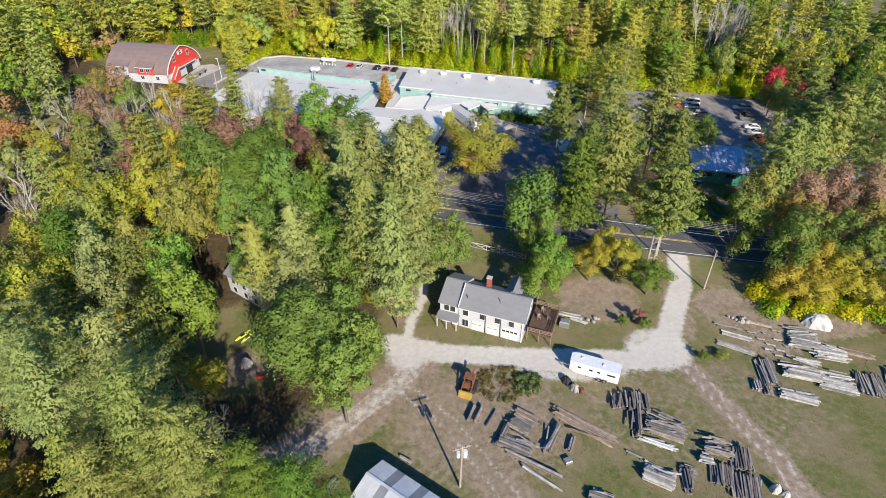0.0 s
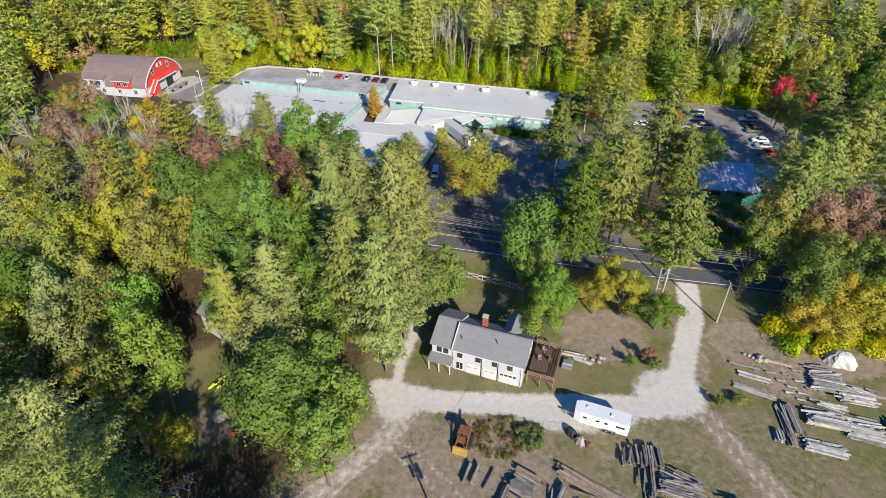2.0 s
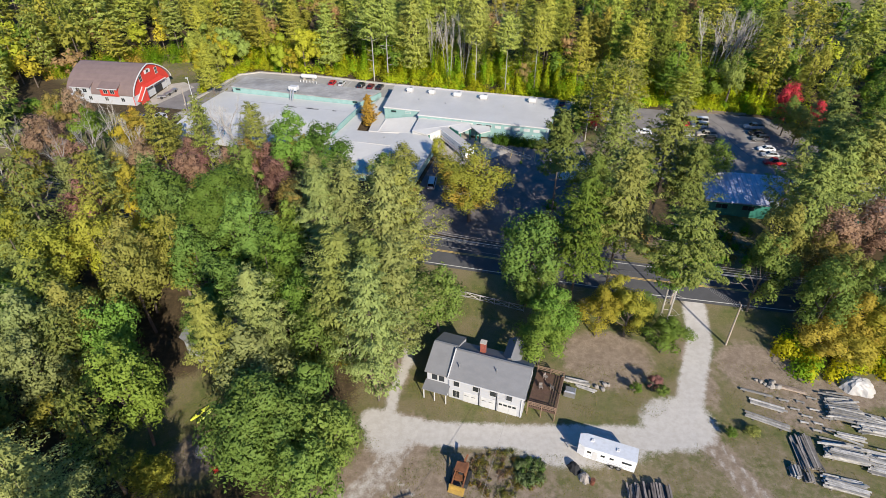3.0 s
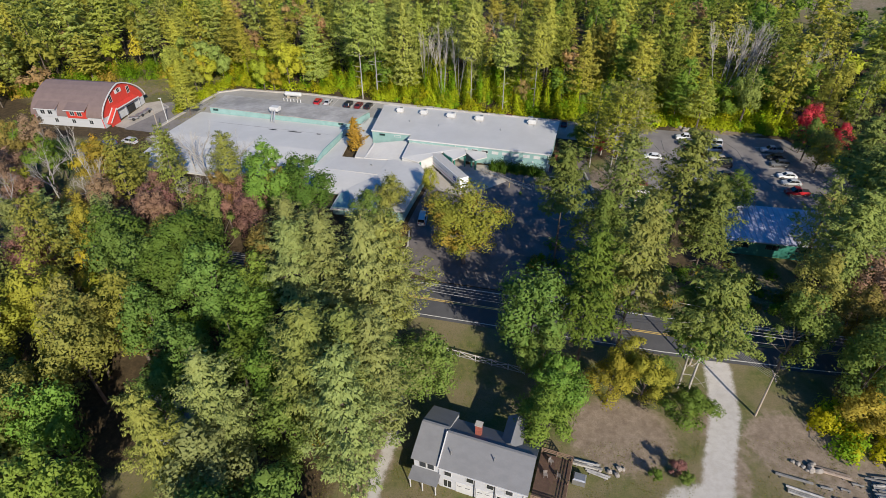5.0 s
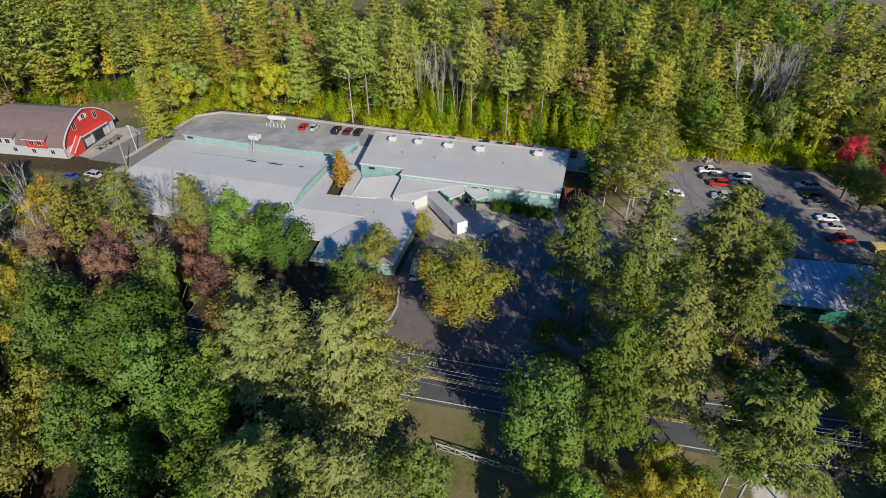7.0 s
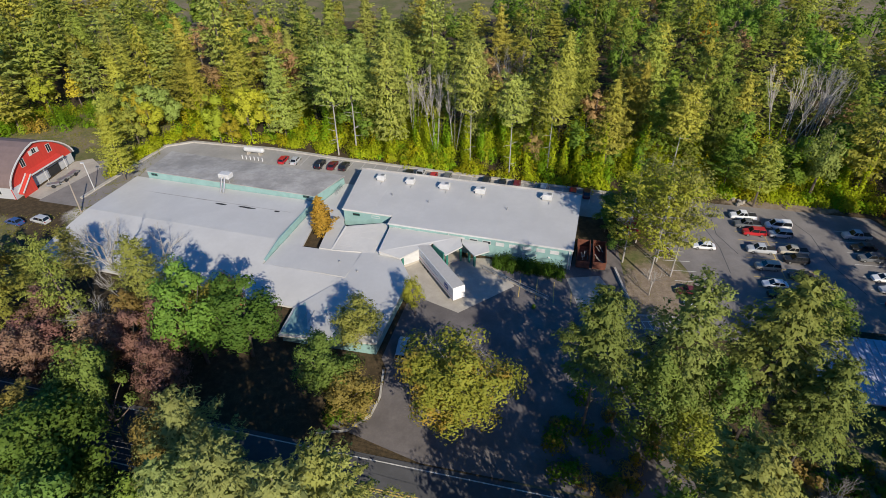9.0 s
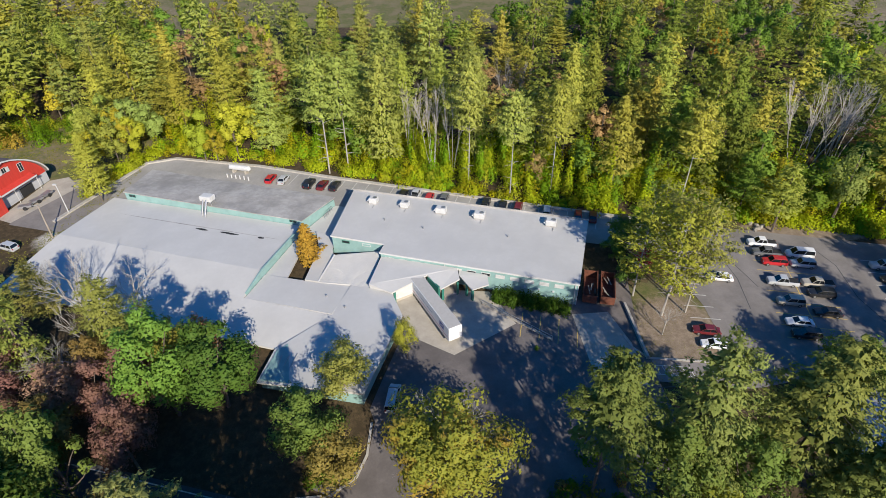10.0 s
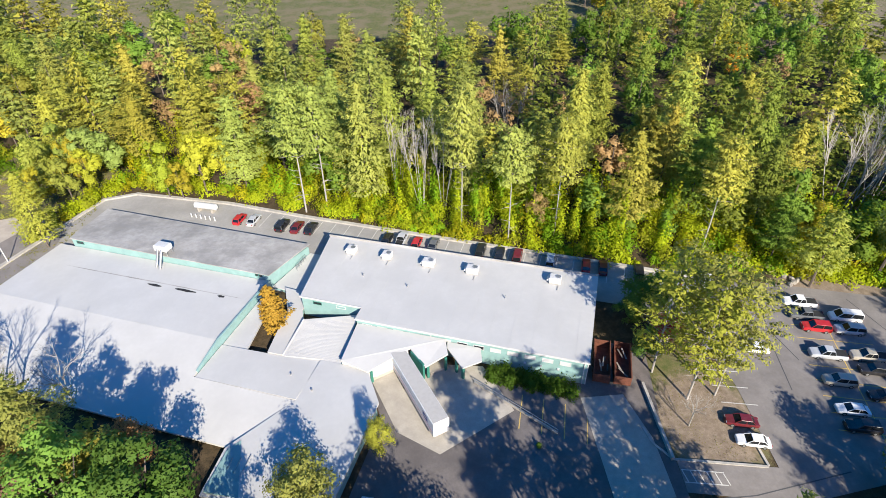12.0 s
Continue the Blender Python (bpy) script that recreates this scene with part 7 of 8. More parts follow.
def car_meshes(form):
    if form in CAR_MESHES:
        return CAR_MESHES[form]
    L, w, belt, top, c0, c1, r0, r1, bon, tail = CAR_FORMS[form]
    h = L / 2
    xs = [-h, -h + 0.12, -h + 0.6, c0, 0, c1, h - 0.55, h - 0.12, h]
    tops = [tail * 0.82, tail * 0.98, tail, belt, belt, belt * 0.98, bon, bon * 0.9, bon * 0.72]
    half = [w * 0.86, w * 0.95, w, w, w, w, w * 0.97, w * 0.9, w * 0.78]
    rows = [[(a * 0.9, 0.26), (a, 0.42), (a, z * 0.72), (a * 0.96, z * 0.95), (a * 0.86, z)] for z, a in zip(tops, half)]
    body = loft(xs, rows).mesh("body", [PAINT])
    g = Geo()
    bw, tw = w * 0.9, w * 0.74
    g.add([(c0, -bw, belt - 0.02), (c1, -bw, belt - 0.02), (c1, bw, belt - 0.02), (c0, bw, belt - 0.02), (r0, -tw, top - 0.05), (r1, -tw, top - 0.05), (r1, tw, top - 0.05), (r0, tw, top - 0.05)],
          [(4, 5, 6, 7), (0, 1, 5, 4), (1, 2, 6, 5), (2, 3, 7, 6), (3, 0, 4, 7)])
    glass = g.mesh("cabin_glass", [CARGLASS])
    g = Geo().box(r0 - 0.06, -tw - 0.03, top - 0.06, r1 + 0.04, tw + 0.03, top, bevel=0.035)
    pillars = []
    for s in (-1, 1):
        for xa, xb in ((c0, r0), (c1, r1), ((c0 + c1) / 2 - 0.1, (r0 + r1) / 2 - 0.1)):
            pillars.append(Geo().beam((xa, s * bw, belt - 0.03), (xb, s * tw, top - 0.04), 0.09, 0.06).mesh("pillar", [PAINT]))
    roof_m = g.mesh("roof", [PAINT])
    wheel = Geo().tube((0, -0.11, 0), (0, 0.11, 0), 0.33, n=14).mesh("tyre", [BLACKRUBBER])
    rim = Geo().tube((0, -0.12, 0), (0, 0.12, 0), 0.2, n=10).mesh("rim", [STEEL])
    lamp_f = Geo().box(h - 0.3, -0.2, bon * 0.7, h - 0.06, 0.2, bon * 0.86).mesh("headlight", [LAMPWHITE])
    lamp_r = Geo().box(-h - 0.01, -0.12, tail * 0.66, -h + 0.14, 0.12, tail * 0.92).mesh("tail_light", [LAMPRED])
    bed = None
    if form == "pickup":
        bed = Geo().box(-h + 0.12, -w * 0.8, belt - 0.1, c0 - 0.08, w * 0.8, belt + 0.012).mesh("load_bed", [BLACKRUBBER])
    CAR_MESHES[form] = (body, glass, roof_m, wheel, rim, lamp_f, lamp_r, bed, pillars)
    return CAR_MESHES[form]


CAR_WORDS = {"white": (0.72, 0.72, 0.71), "silver": (0.42, 0.43, 0.44), "grey": (0.12, 0.125, 0.13), "black": (0.012, 0.012, 0.014), "red": (0.42, 0.015, 0.02), "dark red": (0.13, 0.012, 0.016),
             "blue": (0.03, 0.07, 0.2), "beige": (0.4, 0.36, 0.29), "pale blue": (0.25, 0.33, 0.42)}


def park(form, word, x, y, heading, where="parked in a marked stall"):
    body, glass, roof_m, wheel, rim, lf, lr, bed, pillars = car_meshes(form)
    L, w = CAR_FORMS[form][:2]
    a = radians(heading)
    z0, z1 = land(x - math.cos(a) * L / 2, y - math.sin(a) * L / 2), land(x + math.cos(a) * L / 2, y + math.sin(a) * L / 2)
    m = pose(x, y, (z0 + z1) / 2 + 0.055, 0, 0, heading) @ pose(0, 0, 0, 0, -math.degrees(math.atan2(z1 - z0, L)), 0) @ Matrix.Scale(1 / UNIT, 4)
    c = thing("car" if form != "pickup" else "pickup_truck", m, f"{word} {form} {where}", "car" if form != "pickup" else "pickup truck", "parked cars")
    col = CAR_WORDS[word]
    part("body", body, None, c, colour=col)
    part("cabin_glass", glass, None, c)
    part("roof", roof_m, None, c, colour=col)
    for pm in pillars:
        part("pillar", pm, None, c, colour=col)
    for sx in (-1, 1):
        for sy in (-1, 1):
            t = part("wheel", wheel, None, c, m=pose(sx * L * 0.3, sy * (w - 0.1), 0.33))
            part("rim", rim, None, t)
    for s in (-1, 1):
        part("headlight", lf, None, c, m=pose(0, s * w * 0.6, 0))
        part("tail_light", lr, None, c, m=pose(0, s * w * 0.72, 0))
    if bed:
        part("load_bed", bed, None, c)
    return c


LANE = "parked nose to the wood behind the factory"
park("hatchback", "red", -29.6, 178.4, 78, LANE)
park("sedan", "silver", -26.8, 178.0, 78, LANE)
park("suv", "black", -20.8, 175.9, 77, LANE)
park("sedan", "dark red", -17.9, 175.3, 77, LANE)
park("sedan", "black", -15.2, 174.8, 77, LANE)
park("sedan", "black", -0.7, 170.8, 76, LANE)
park("pickup", "silver", 1.9, 170.4, 76, LANE)
park("hatchback", "red", 4.7, 169.5, 76, LANE)
park("sedan", "grey", 7.7, 169.0, 76, LANE)
park("suv", "black", 16.0, 166.8, 76, LANE)
park("sedan", "black", 19.2, 165.8, 76, LANE)
park("suv", "dark red", 22.2, 165.0, 76, LANE)
park("suv", "pale blue", 27.6, 163.5, 76, LANE)
park("hatchback", "red", 33.4, 162.0, 76, LANE)
park("sedan", "dark red", 36.1, 161.4, 76, LANE)
park("suv", "black", 41.7, 160.0, 76, LANE)
park("sedan", "grey", 47.4, 158.6, 76, LANE)
park("suv", "white", 52.0, 157.8, 76, LANE)
LOT = "parked in the east car park"
park("pickup", "white", 64.0, 152.0, 170, LOT)
park("pickup", "grey", 63.6, 149.2, 170, LOT)
park("suv", "red", 63.7, 146.7, 170, LOT)
park("van", "white", 69.0, 148.6, 170, LOT)
park("suv", "silver", 68.2, 146.0, 170, LOT)
park("pickup", "silver", 62.6, 141.6, 170, LOT)
park("pickup", "beige", 68.0, 141.0, 170, LOT)
park("suv", "black", 67.3, 138.6, 170, LOT)
park("suv", "beige", 61.6, 137.0, 170, LOT)
park("sedan", "black", 66.0, 134.4, 170, LOT)
park("sedan", "white", 60.7, 132.5, 170, LOT)
park("suv", "black", 60.4, 130.0, 170, LOT)
park("sedan", "dark red", 46.1, 131.2, 170, LOT)
park("sedan", "white", 46.3, 128.4, 170, LOT)
park("pickup", "silver", 81.6, 145.0, 172, LOT)
park("sedan", "black", 80.8, 141.6, 172, LOT)
park("suv", "grey", 80.2, 138.6, 172, LOT)
park("sedan", "white", 79.3, 133.4, 172, LOT)
park("sedan", "silver", 78.8, 130.6, 172, LOT)
park("pickup", "red", 78.0, 126.8, 172, LOT)
park("sedan", "white", 53.0, 143.0, 170, LOT)
park("suv", "silver", -72.0, 155.0, 160, "parked beside the barn")
park("sedan", "blue", -76.8, 154.6, 160, "parked beside the barn")
park("sedan", "grey", 90.5, 127.0, 80, LOT)
park("van", "silver", 0.2, 120.3, 82, "parked in the shaded alley beside the factory")


def dock_trailer():
    a, b = Vector(fac(18.2, 22.0)), Vector(fac(26.1, 30.4))
    ang = math.degrees(math.atan2(b.y - a.y, b.x - a.x))
    L = (b - a).length + 1.6
    s = a - (b - a).normalized() * 1.6
    t = thing("semi_trailer", pose(s.x, s.y, land(b.x, b.y) + 0.08, 0, 0, ang), "white box semi-trailer backed into the loading dock", "trailer")
    body = part("box", Geo().box(0, -1.08, 1.0, L, 1.08, 3.4, bevel=0.08), GEAR, t, colour=(0.74, 0.74, 0.73))
    part("roof", Geo().box(0.1, -1.0, 3.4, L - 0.1, 1.0, 3.43), GEAR, t, "grey trailer roof sheet", colour=(0.42, 0.40, 0.37))
    part("rail", Geo().box(0, -1.11, 0.95, L, -1.08, 1.12), STEEL, t)
    part("rail", Geo().box(0, 1.08, 0.95, L, 1.11, 1.12), STEEL, t)
    for x in (2.3, 3.6):
        for y in (-0.85, 0.85):
            w = part("wheel", Geo().tube((x, y - 0.2, 0.42), (x, y + 0.2, 0.42), 0.42, n=14), BLACKRUBBER, t)
            part("rim", Geo().tube((x, y - 0.21, 0.42), (x, y + 0.21, 0.42), 0.22, n=10), STEEL, w)
    for y in (-0.8, 0.8):
        part("landing_leg", Geo().box(L - 2.6, y - 0.08, 0, L - 2.4, y + 0.08, 1.2), STEEL, t)
    # plain shapes in the place of the operator's marks
    part("emblem", Geo().box(L - 2.9, -1.1, 1.95, L - 1.6, -1.081, 2.85), GEAR, t, "blue emblem panel", colour=(0.02, 0.05, 0.25))
    part("emblem_bar", Geo().add([(L - 2.7, -1.105, 2.15), (L - 1.8, -1.105, 2.45), (L - 1.8, -1.105, 2.65), (L - 2.7, -1.105, 2.35)], [(0, 1, 2, 3)]), WHITETRIM, t)
    for k in range(3):
        part("lettering_bar", Geo().box(1.2 + k * 2.4, -1.1, 2.3, 3.0 + k * 2.4, -1.082, 2.42), GEAR, t, colour=(0.25, 0.28, 0.38))
    part("stripe", Geo().box(0.4, -1.1, 1.5, L - 0.5, -1.082, 1.57), GEAR, t, "red and blue stripe", colour=(0.35, 0.06, 0.08))
    part("nose_panel", Geo().box(L, -0.95, 1.2, L + 0.02, 0.95, 3.25), GEAR, t, colour=(0.72, 0.72, 0.72))


dock_trailer()


def ramp_rail():
    r = thing("handrail", pose(0, 0, 0), "pale steel handrail along the dock ramp", "railing")
    a, b = Vector((13.3, 138.2, land(0, 138.2))), Vector((23.1, 130.2, land(0, 130.2)))
    for k in range(8):
        p = a.lerp(b, k / 7)
        part("post", Geo().tube((p.x, p.y, land(p.x, p.y) - 0.05), (p.x, p.y, land(p.x, p.y) + 0.9), 0.04), STEEL, r)
    for z in (0.45, 0.88):
        part("rail", Geo().tube(a + Vector((0, 0, z)), b + Vector((0, 0, z)), 0.05), STEEL, r)
    part("ramp_wall", ribbon(Geo(), [(a.x, a.y), (b.x, b.y)], 0.22, 0.25, thick=0.35), CONCRETE, r, "low concrete ramp edge")


ramp_rail()


def open_container(u, v, turn, label):
    x, y = fac(u, v)
    c = thing("roll_off_container", on_land(x, y, turn, 0.06), label, "container", "waste containers")
    L, w, h = 6.6, 1.1, 1.7
    for nm, b in (("floor", (-L / 2, -w, 0.25, L / 2, w, 0.33)), ("side", (-L / 2, -w, 0.33, L / 2, -w + 0.08, h)), ("side", (-L / 2, w - 0.08, 0.33, L / 2, w, h)), ("end", (-L / 2, -w + 0.08, 0.33, -L / 2 + 0.08, w - 0.08, h)), ("end", (L / 2 - 0.08, -w + 0.08, 0.33, L / 2, w - 0.08, h))):
        part(nm, Geo().box(*b), RUST, c)
    for i in range(6):
        for s in (-1, 1):
            part("rib", Geo().box(-L / 2 + 0.5 + i * 1.1, s * w - 0.05, 0.3, -L / 2 + 0.6 + i * 1.1, s * w + 0.07, h), RUST, c)
    part("top_rail", Geo().box(-L / 2, -w - 0.04, h, L / 2, -w + 0.1, h + 0.1), RUST, c)
    part("top_rail", Geo().box(-L / 2, w - 0.1, h, L / 2, w + 0.04, h + 0.1), RUST, c)
    rng = random.Random(int(u))
    for i in range(4):
        x0 = rng.uniform(-2.6, 1.4)
        part("scrap_board", Geo().beam((x0, rng.uniform(-0.8, 0.8), 0.9 + 0.05 * i), (x0 + rng.uniform(1, 2), rng.uniform(-0.8, 0.8), 0.95 + 0.05 * i), 0.2, 0.05), GREYTIMBER, c)
    for x0 in (-2.4, 2.4):
        part("skid", Geo().box(x0 - 0.2, -0.7, 0, x0 + 0.2, 0.7, 0.25), STEEL, c)


open_container(44.2, 13.6, 76, "rust-brown open waste container of scrap wood beside the factory")
open_container(46.9, 13.3, 76, "rust-brown open waste container in the shade")
tank_t = thing("gas_tank", on_land(-37.3, 182.3, -15), "white horizontal gas tank on saddles at the lot's edge", "tank")
part("vessel", Geo().tube((-2.3, 0, 1.2), (2.3, 0, 1.2), 0.62, n=16), WHITETRIM, tank_t)
part("dome_end", Geo().tube((2.3, 0, 1.2), (2.62, 0, 1.2), 0.62, 0.25, n=16), WHITETRIM, tank_t)
part("dome_end", Geo().tube((-2.62, 0, 1.2), (-2.3, 0, 1.2), 0.25, 0.62, n=16), WHITETRIM, tank_t)
for x in (-1.5, 1.5):
    part("saddle", Geo().box(x - 0.2, -0.6, 0, x + 0.2, 0.6, 0.75), CONCRETE, tank_t)
for i in range(6):
    x = -39.6 + i * 1.0
    b = thing("bollard", on_land(x, 180.2 - i * 0.3), "white concrete bollard before the gas tank", "bollard", "tank bollards")
    part("post", Geo().tube((0, 0, 0), (0, 0, 0.9), 0.13, n=10), WHITETRIM, b)
yb = thing("yellow_skip", on_land(84.0, 123.6, -8), "yellow waste skip at the car park's edge", "skip")
part("tub", Geo().add([(-1.7, -0.8, 0.1), (1.7, -0.8, 0.1), (1.7, 0.8, 0.1), (-1.7, 0.8, 0.1), (-2.1, -0.95, 1.3), (2.1, -0.95, 1.3), (2.1, 0.95, 1.3), (-2.1, 0.95, 1.3)], [(3, 2, 1, 0), (0, 1, 5, 4), (1, 2, 6, 5), (2, 3, 7, 6), (3, 0, 4, 7)]), GEAR, yb, colour=(0.5, 0.36, 0.08))
part("lid", Geo().box(-2.12, -0.97, 1.3, 2.12, 0.97, 1.38), GEAR, yb, colour=(0.55, 0.42, 0.14))

# ---------------------------------------------------------------- the timber yard and what stands round the farmhouse
def horse_trailer():
    t = thing("horse_trailer", on_land(22.6, 56.3, -22), "white gooseneck horse trailer parked on the gravel", "trailer")
    L, w = 3.6, 1.1
    outline = [(-L, -0.75), (-L + 0.9, -w), (L, -w), (L, w), (-L + 0.9, w), (-L, 0.75)]
    part("body", Geo().prism(outline, 0.55, 2.5), GEAR, t, colour=(0.78, 0.78, 0.77))
    part("roof", Geo().prism([(x * 1.01, y * 0.97) for x, y in outline], 2.5, 2.62), GEAR, t, "pale grey roof", colour=(0.55, 0.57, 0.6))
    for x, y in ((-2.0, 0.2), (1.2, -0.1)):
        part("roof_vent", Geo().box(x - 0.2, y - 0.2, 2.62, x + 0.2, y + 0.2, 2.75, bevel=0.04), WHITETRIM, t)
    for x0, x1 in ((-2.4, -1.9), (-0.7, -0.2), (0.4, 0.9), (1.9, 3.1)):
        part("window", Geo().box(x0, -w - 0.02, 1.65, x1, -w, 2.0), GLASS, t)
    part("door", Geo().box(-1.75, -w - 0.025, 0.65, -1.1, -w, 2.2), WHITETRIM, t)
    part("stripe", Geo().box(-2.6, -w - 0.015, 1.05, L, -w - 0.002, 1.12), GEAR, t, colour=(0.3, 0.3, 0.32))
    for x in (0.9, 1.7):
        for s in (-1, 1):
            wl = part("wheel", Geo().tube((x, s * (w - 0.2), 0.36), (x, s * (w + 0.04), 0.36), 0.36, n=14), BLACKRUBBER, t)
            part("rim", Geo().tube((x, s * (w - 0.2), 0.36), (x, s * (w + 0.06), 0.36), 0.19, n=10), STEEL, wl)
    part("mudguard", Geo().box(0.4, -w - 0.12, 0.74, 2.2, -w, 0.84), STEEL, t)
    part("tongue", Geo().beam((-L, 0, 0.6), (-L - 1.5, 0, 0.6), 0.18, 0.16), STEEL, t)
    part("jack", Geo().tube((-L - 1.2, 0, 0), (-L - 1.2, 0, 0.9), 0.06), STEEL, t)


horse_trailer()


def loader():
    d = thing("track_loader", on_land(3.8, 53.9, -110), "worn orange tracked loader with a yellow bucket", "loader")
    for s in (-1, 1):
        tr = [(-1.3, 0.3), (-1.0, 0.0), (1.0, 0.0), (1.3, 0.3), (1.0, 0.62), (-1.0, 0.62)]
        g = Geo()
        v = [(x, s * 0.95 - 0.2, z) for x, z in tr] + [(x, s * 0.95 + 0.2, z) for x, z in tr]
        g.add(v, [tuple(range(5, -1, -1))[::-1], tuple(range(6, 12))[::-1]] + [(i, i + 6, (i + 1) % 6 + 6, (i + 1) % 6) for i in range(6)])
        part("track", g, BLACKRUBBER, d)
        part("lift_arm", Geo().beam((-0.9, s * 0.7, 1.5), (1.7, s * 0.7, 0.6), 0.14, 0.22), DIGORANGE, d)
        part("canopy_post", Geo().box(-0.6, s * 0.6 - 0.05, 1.4, -0.5, s * 0.6 + 0.05, 2.3), DIGORANGE, d)
        part("canopy_post", Geo().box(0.3, s * 0.6 - 0.05, 1.4, 0.4, s * 0.6 + 0.05, 2.3), DIGORANGE, d)
    part("engine_hood", Geo().box(-1.6, -0.6, 0.55, -0.5, 0.6, 1.45, bevel=0.12), DIGORANGE, d)
    part("cab_floor", Geo().box(-0.5, -0.6, 0.55, 0.8, 0.6, 0.95), DIGORANGE, d)
    part("seat", Geo().box(-0.4, -0.25, 0.95, 0.1, 0.25, 1.4, bevel=0.06), BLACKRUBBER, d)
    part("canopy", Geo().box(-0.75, -0.75, 2.3, 0.6, 0.75, 2.4, bevel=0.03), DIGORANGE, d)
    part("exhaust", Geo().tube((-1.1, 0.2, 1.4), (-1.1, 0.2, 2.2), 0.06), RUST, d)
    g = Geo()
    v = [(1.6, 0.85), (1.7, 0.1), (2.3, 0.05), (2.35, 0.12), (1.85, 0.25), (1.75, 0.85)]
    g.add([(x, -1.0, z) for x, z in v] + [(x, 1.0, z) for x, z in v], [tuple(range(6)), tuple(range(11, 5, -1))] + [((i + 1) % 6, i, i + 6, (i + 1) % 6 + 6) for i in range(6)])
    part("bucket", g, DIGYELLOW, d, "yellow toothed bucket")
    part("ripper", Geo().beam((-1.6, 0, 1.3), (-2.4, 0.2, 1.7), 0.2, 0.25), DIGORANGE, d)


loader()


def lumber(x, y, turn, length, width, layers, mat, seed, label, board=0.26, thick=0.13, mess=1.0, group="lumber stacks"):
    """A stack of sawn or hewn timber on sleepers, each piece a part."""
    rng = random.Random(seed)
    s = thing("lumber_stack", on_land(x, y, turn), label, "lumber", group)
    n = max(1, int(width / board))
    for xx in (-length * 0.32, length * 0.32):
        part("sleeper", Geo().box(xx - 0.08, -width / 2 - 0.1, -0.03, xx + 0.08, width / 2 + 0.1, 0.12), DARKTIMBER, s)
    z = 0.12
    shapes = []
    for k in range(5):
        b, t = board * rng.uniform(0.7, 0.97), thick * rng.uniform(0.8, 1.15)
        g = Geo()
        ln = length * rng.uniform(0.82, 1.08) / 2
        g.add([(-ln, -b / 2, 0), (ln, -b / 2 * rng.uniform(0.8, 1), 0), (ln, b / 2, 0), (-ln, b / 2, 0), (-ln, -b / 2, t), (ln, -b / 2, t * rng.uniform(0.8, 1)), (ln, b / 2, t), (-ln, b / 2, t * rng.uniform(0.85, 1))],
              [(3, 2, 1, 0), (4, 5, 6, 7), (0, 1, 5, 4), (1, 2, 6, 5), (2, 3, 7, 6), (3, 0, 4, 7)])
        shapes.append(g.mesh("board", [mat]))
    for k in range(layers):
        lim = n if k == 0 else max(1, int(n * (1 - 0.12 * k * mess)))
        for i in range(lim):
            if k > 0 and rng.random() < 0.12 * mess:
                continue
            yy = -width / 2 + (i + 0.5) * width / n + rng.uniform(-0.03, 0.03) * mess
            part("board", shapes[rng.randrange(5)], None, s, m=pose(rng.uniform(-0.16, 0.16) * mess * length / 4, yy, z + rng.uniform(0, 0.015), 0, 0, rng.uniform(-2.5, 2.5) * mess))
        z += thick * 1.17
    for i in range(int(layers * n * 0.16 * mess)):
        k = rng.uniform(0.2, 0.9)
        part("board", shapes[rng.randrange(5)], None, s, m=pose(rng.uniform(-0.25, 0.25) * length, rng.uniform(-0.55, 0.55) * width, max(0.02, z * k * 0.9), rng.uniform(-12, 12), rng.uniform(-5, 5), rng.uniform(-16, 16)) @ Matrix.Diagonal((rng.uniform(0.5, 1.0), 1, 1, 1)))
    return s


GREYL, PALEL, DARKL = "stack of weathered grey timbers on the yard", "stack of silvery barn boards on sleepers", "stack of dark old beams on the yard"
lumber(10.9, 47.3, -35, 3.2, 2.6, 5, GREYTIMBER, 1, GREYL)
lumber(11.6, 48.6, 145, 3.4, 0.8, 4, NEWTIMBER, 2, "small stack of fresh tan boards")
lumber(9.6, 44.0, -27, 4.4, 2.2, 5, GREYTIMBER, 3, GREYL)
lumber(7.9, 45.6, 62, 3.6, 1.1, 4, DARKTIMBER, 4, DARKL)
lumber(14.6, 45.2, 60, 4.2, 1.3, 5, GREYTIMBER, 5, GREYL)
lumber(11.8, 41.2, -31, 7.6, 0.7, 3, GREYTIMBER, 6, "long narrow stack of grey beams", 0.34, 0.2)
lumber(12.2, 39.4, -39, 5.6, 0.5, 2, PALETIMBER, 7, "two long pale beams lying in grass", 0.25, 0.2)
lumber(19.2, 47.0, -36, 9.2, 1.9, 3, NEWTIMBER, 8, "long stack of pinkish sawn beams on cross bearers", 0.3, 0.2)
lumber(16.9, 44.2, 66, 2.4, 0.9, 3, DARKTIMBER, 9, DARKL)
lumber(4.0, 49.1, 66, 2.7, 0.55, 2, DARKTIMBER, 10, "pair of dark hewn beams lying on the ground", 0.3, 0.28)
lumber(5.0, 48.8, 66, 2.6, 0.5, 2, DARKTIMBER, 11, "pair of dark hewn beams lying on the ground", 0.3, 0.28)
lumber(6.6, 48.2, 58, 3.4, 0.3, 1, GREYTIMBER, 12, "single grey beam lying on the ground", 0.26, 0.24)
lumber(26.6, 51.0, 82, 2.8, 5.2, 3, DARKTIMBER, 13, "broad row of dark round posts", 0.3, 0.24, 1.3)
lumber(26.6, 48.0, 78, 5.2, 1.3, 6, DARKTIMBER, 14, DARKL)
lumber(30.2, 46.8, -23, 4.6, 3.4, 7, GREYTIMBER, 15, "large stack of split grey rails", 0.24, 0.13, 1.4)
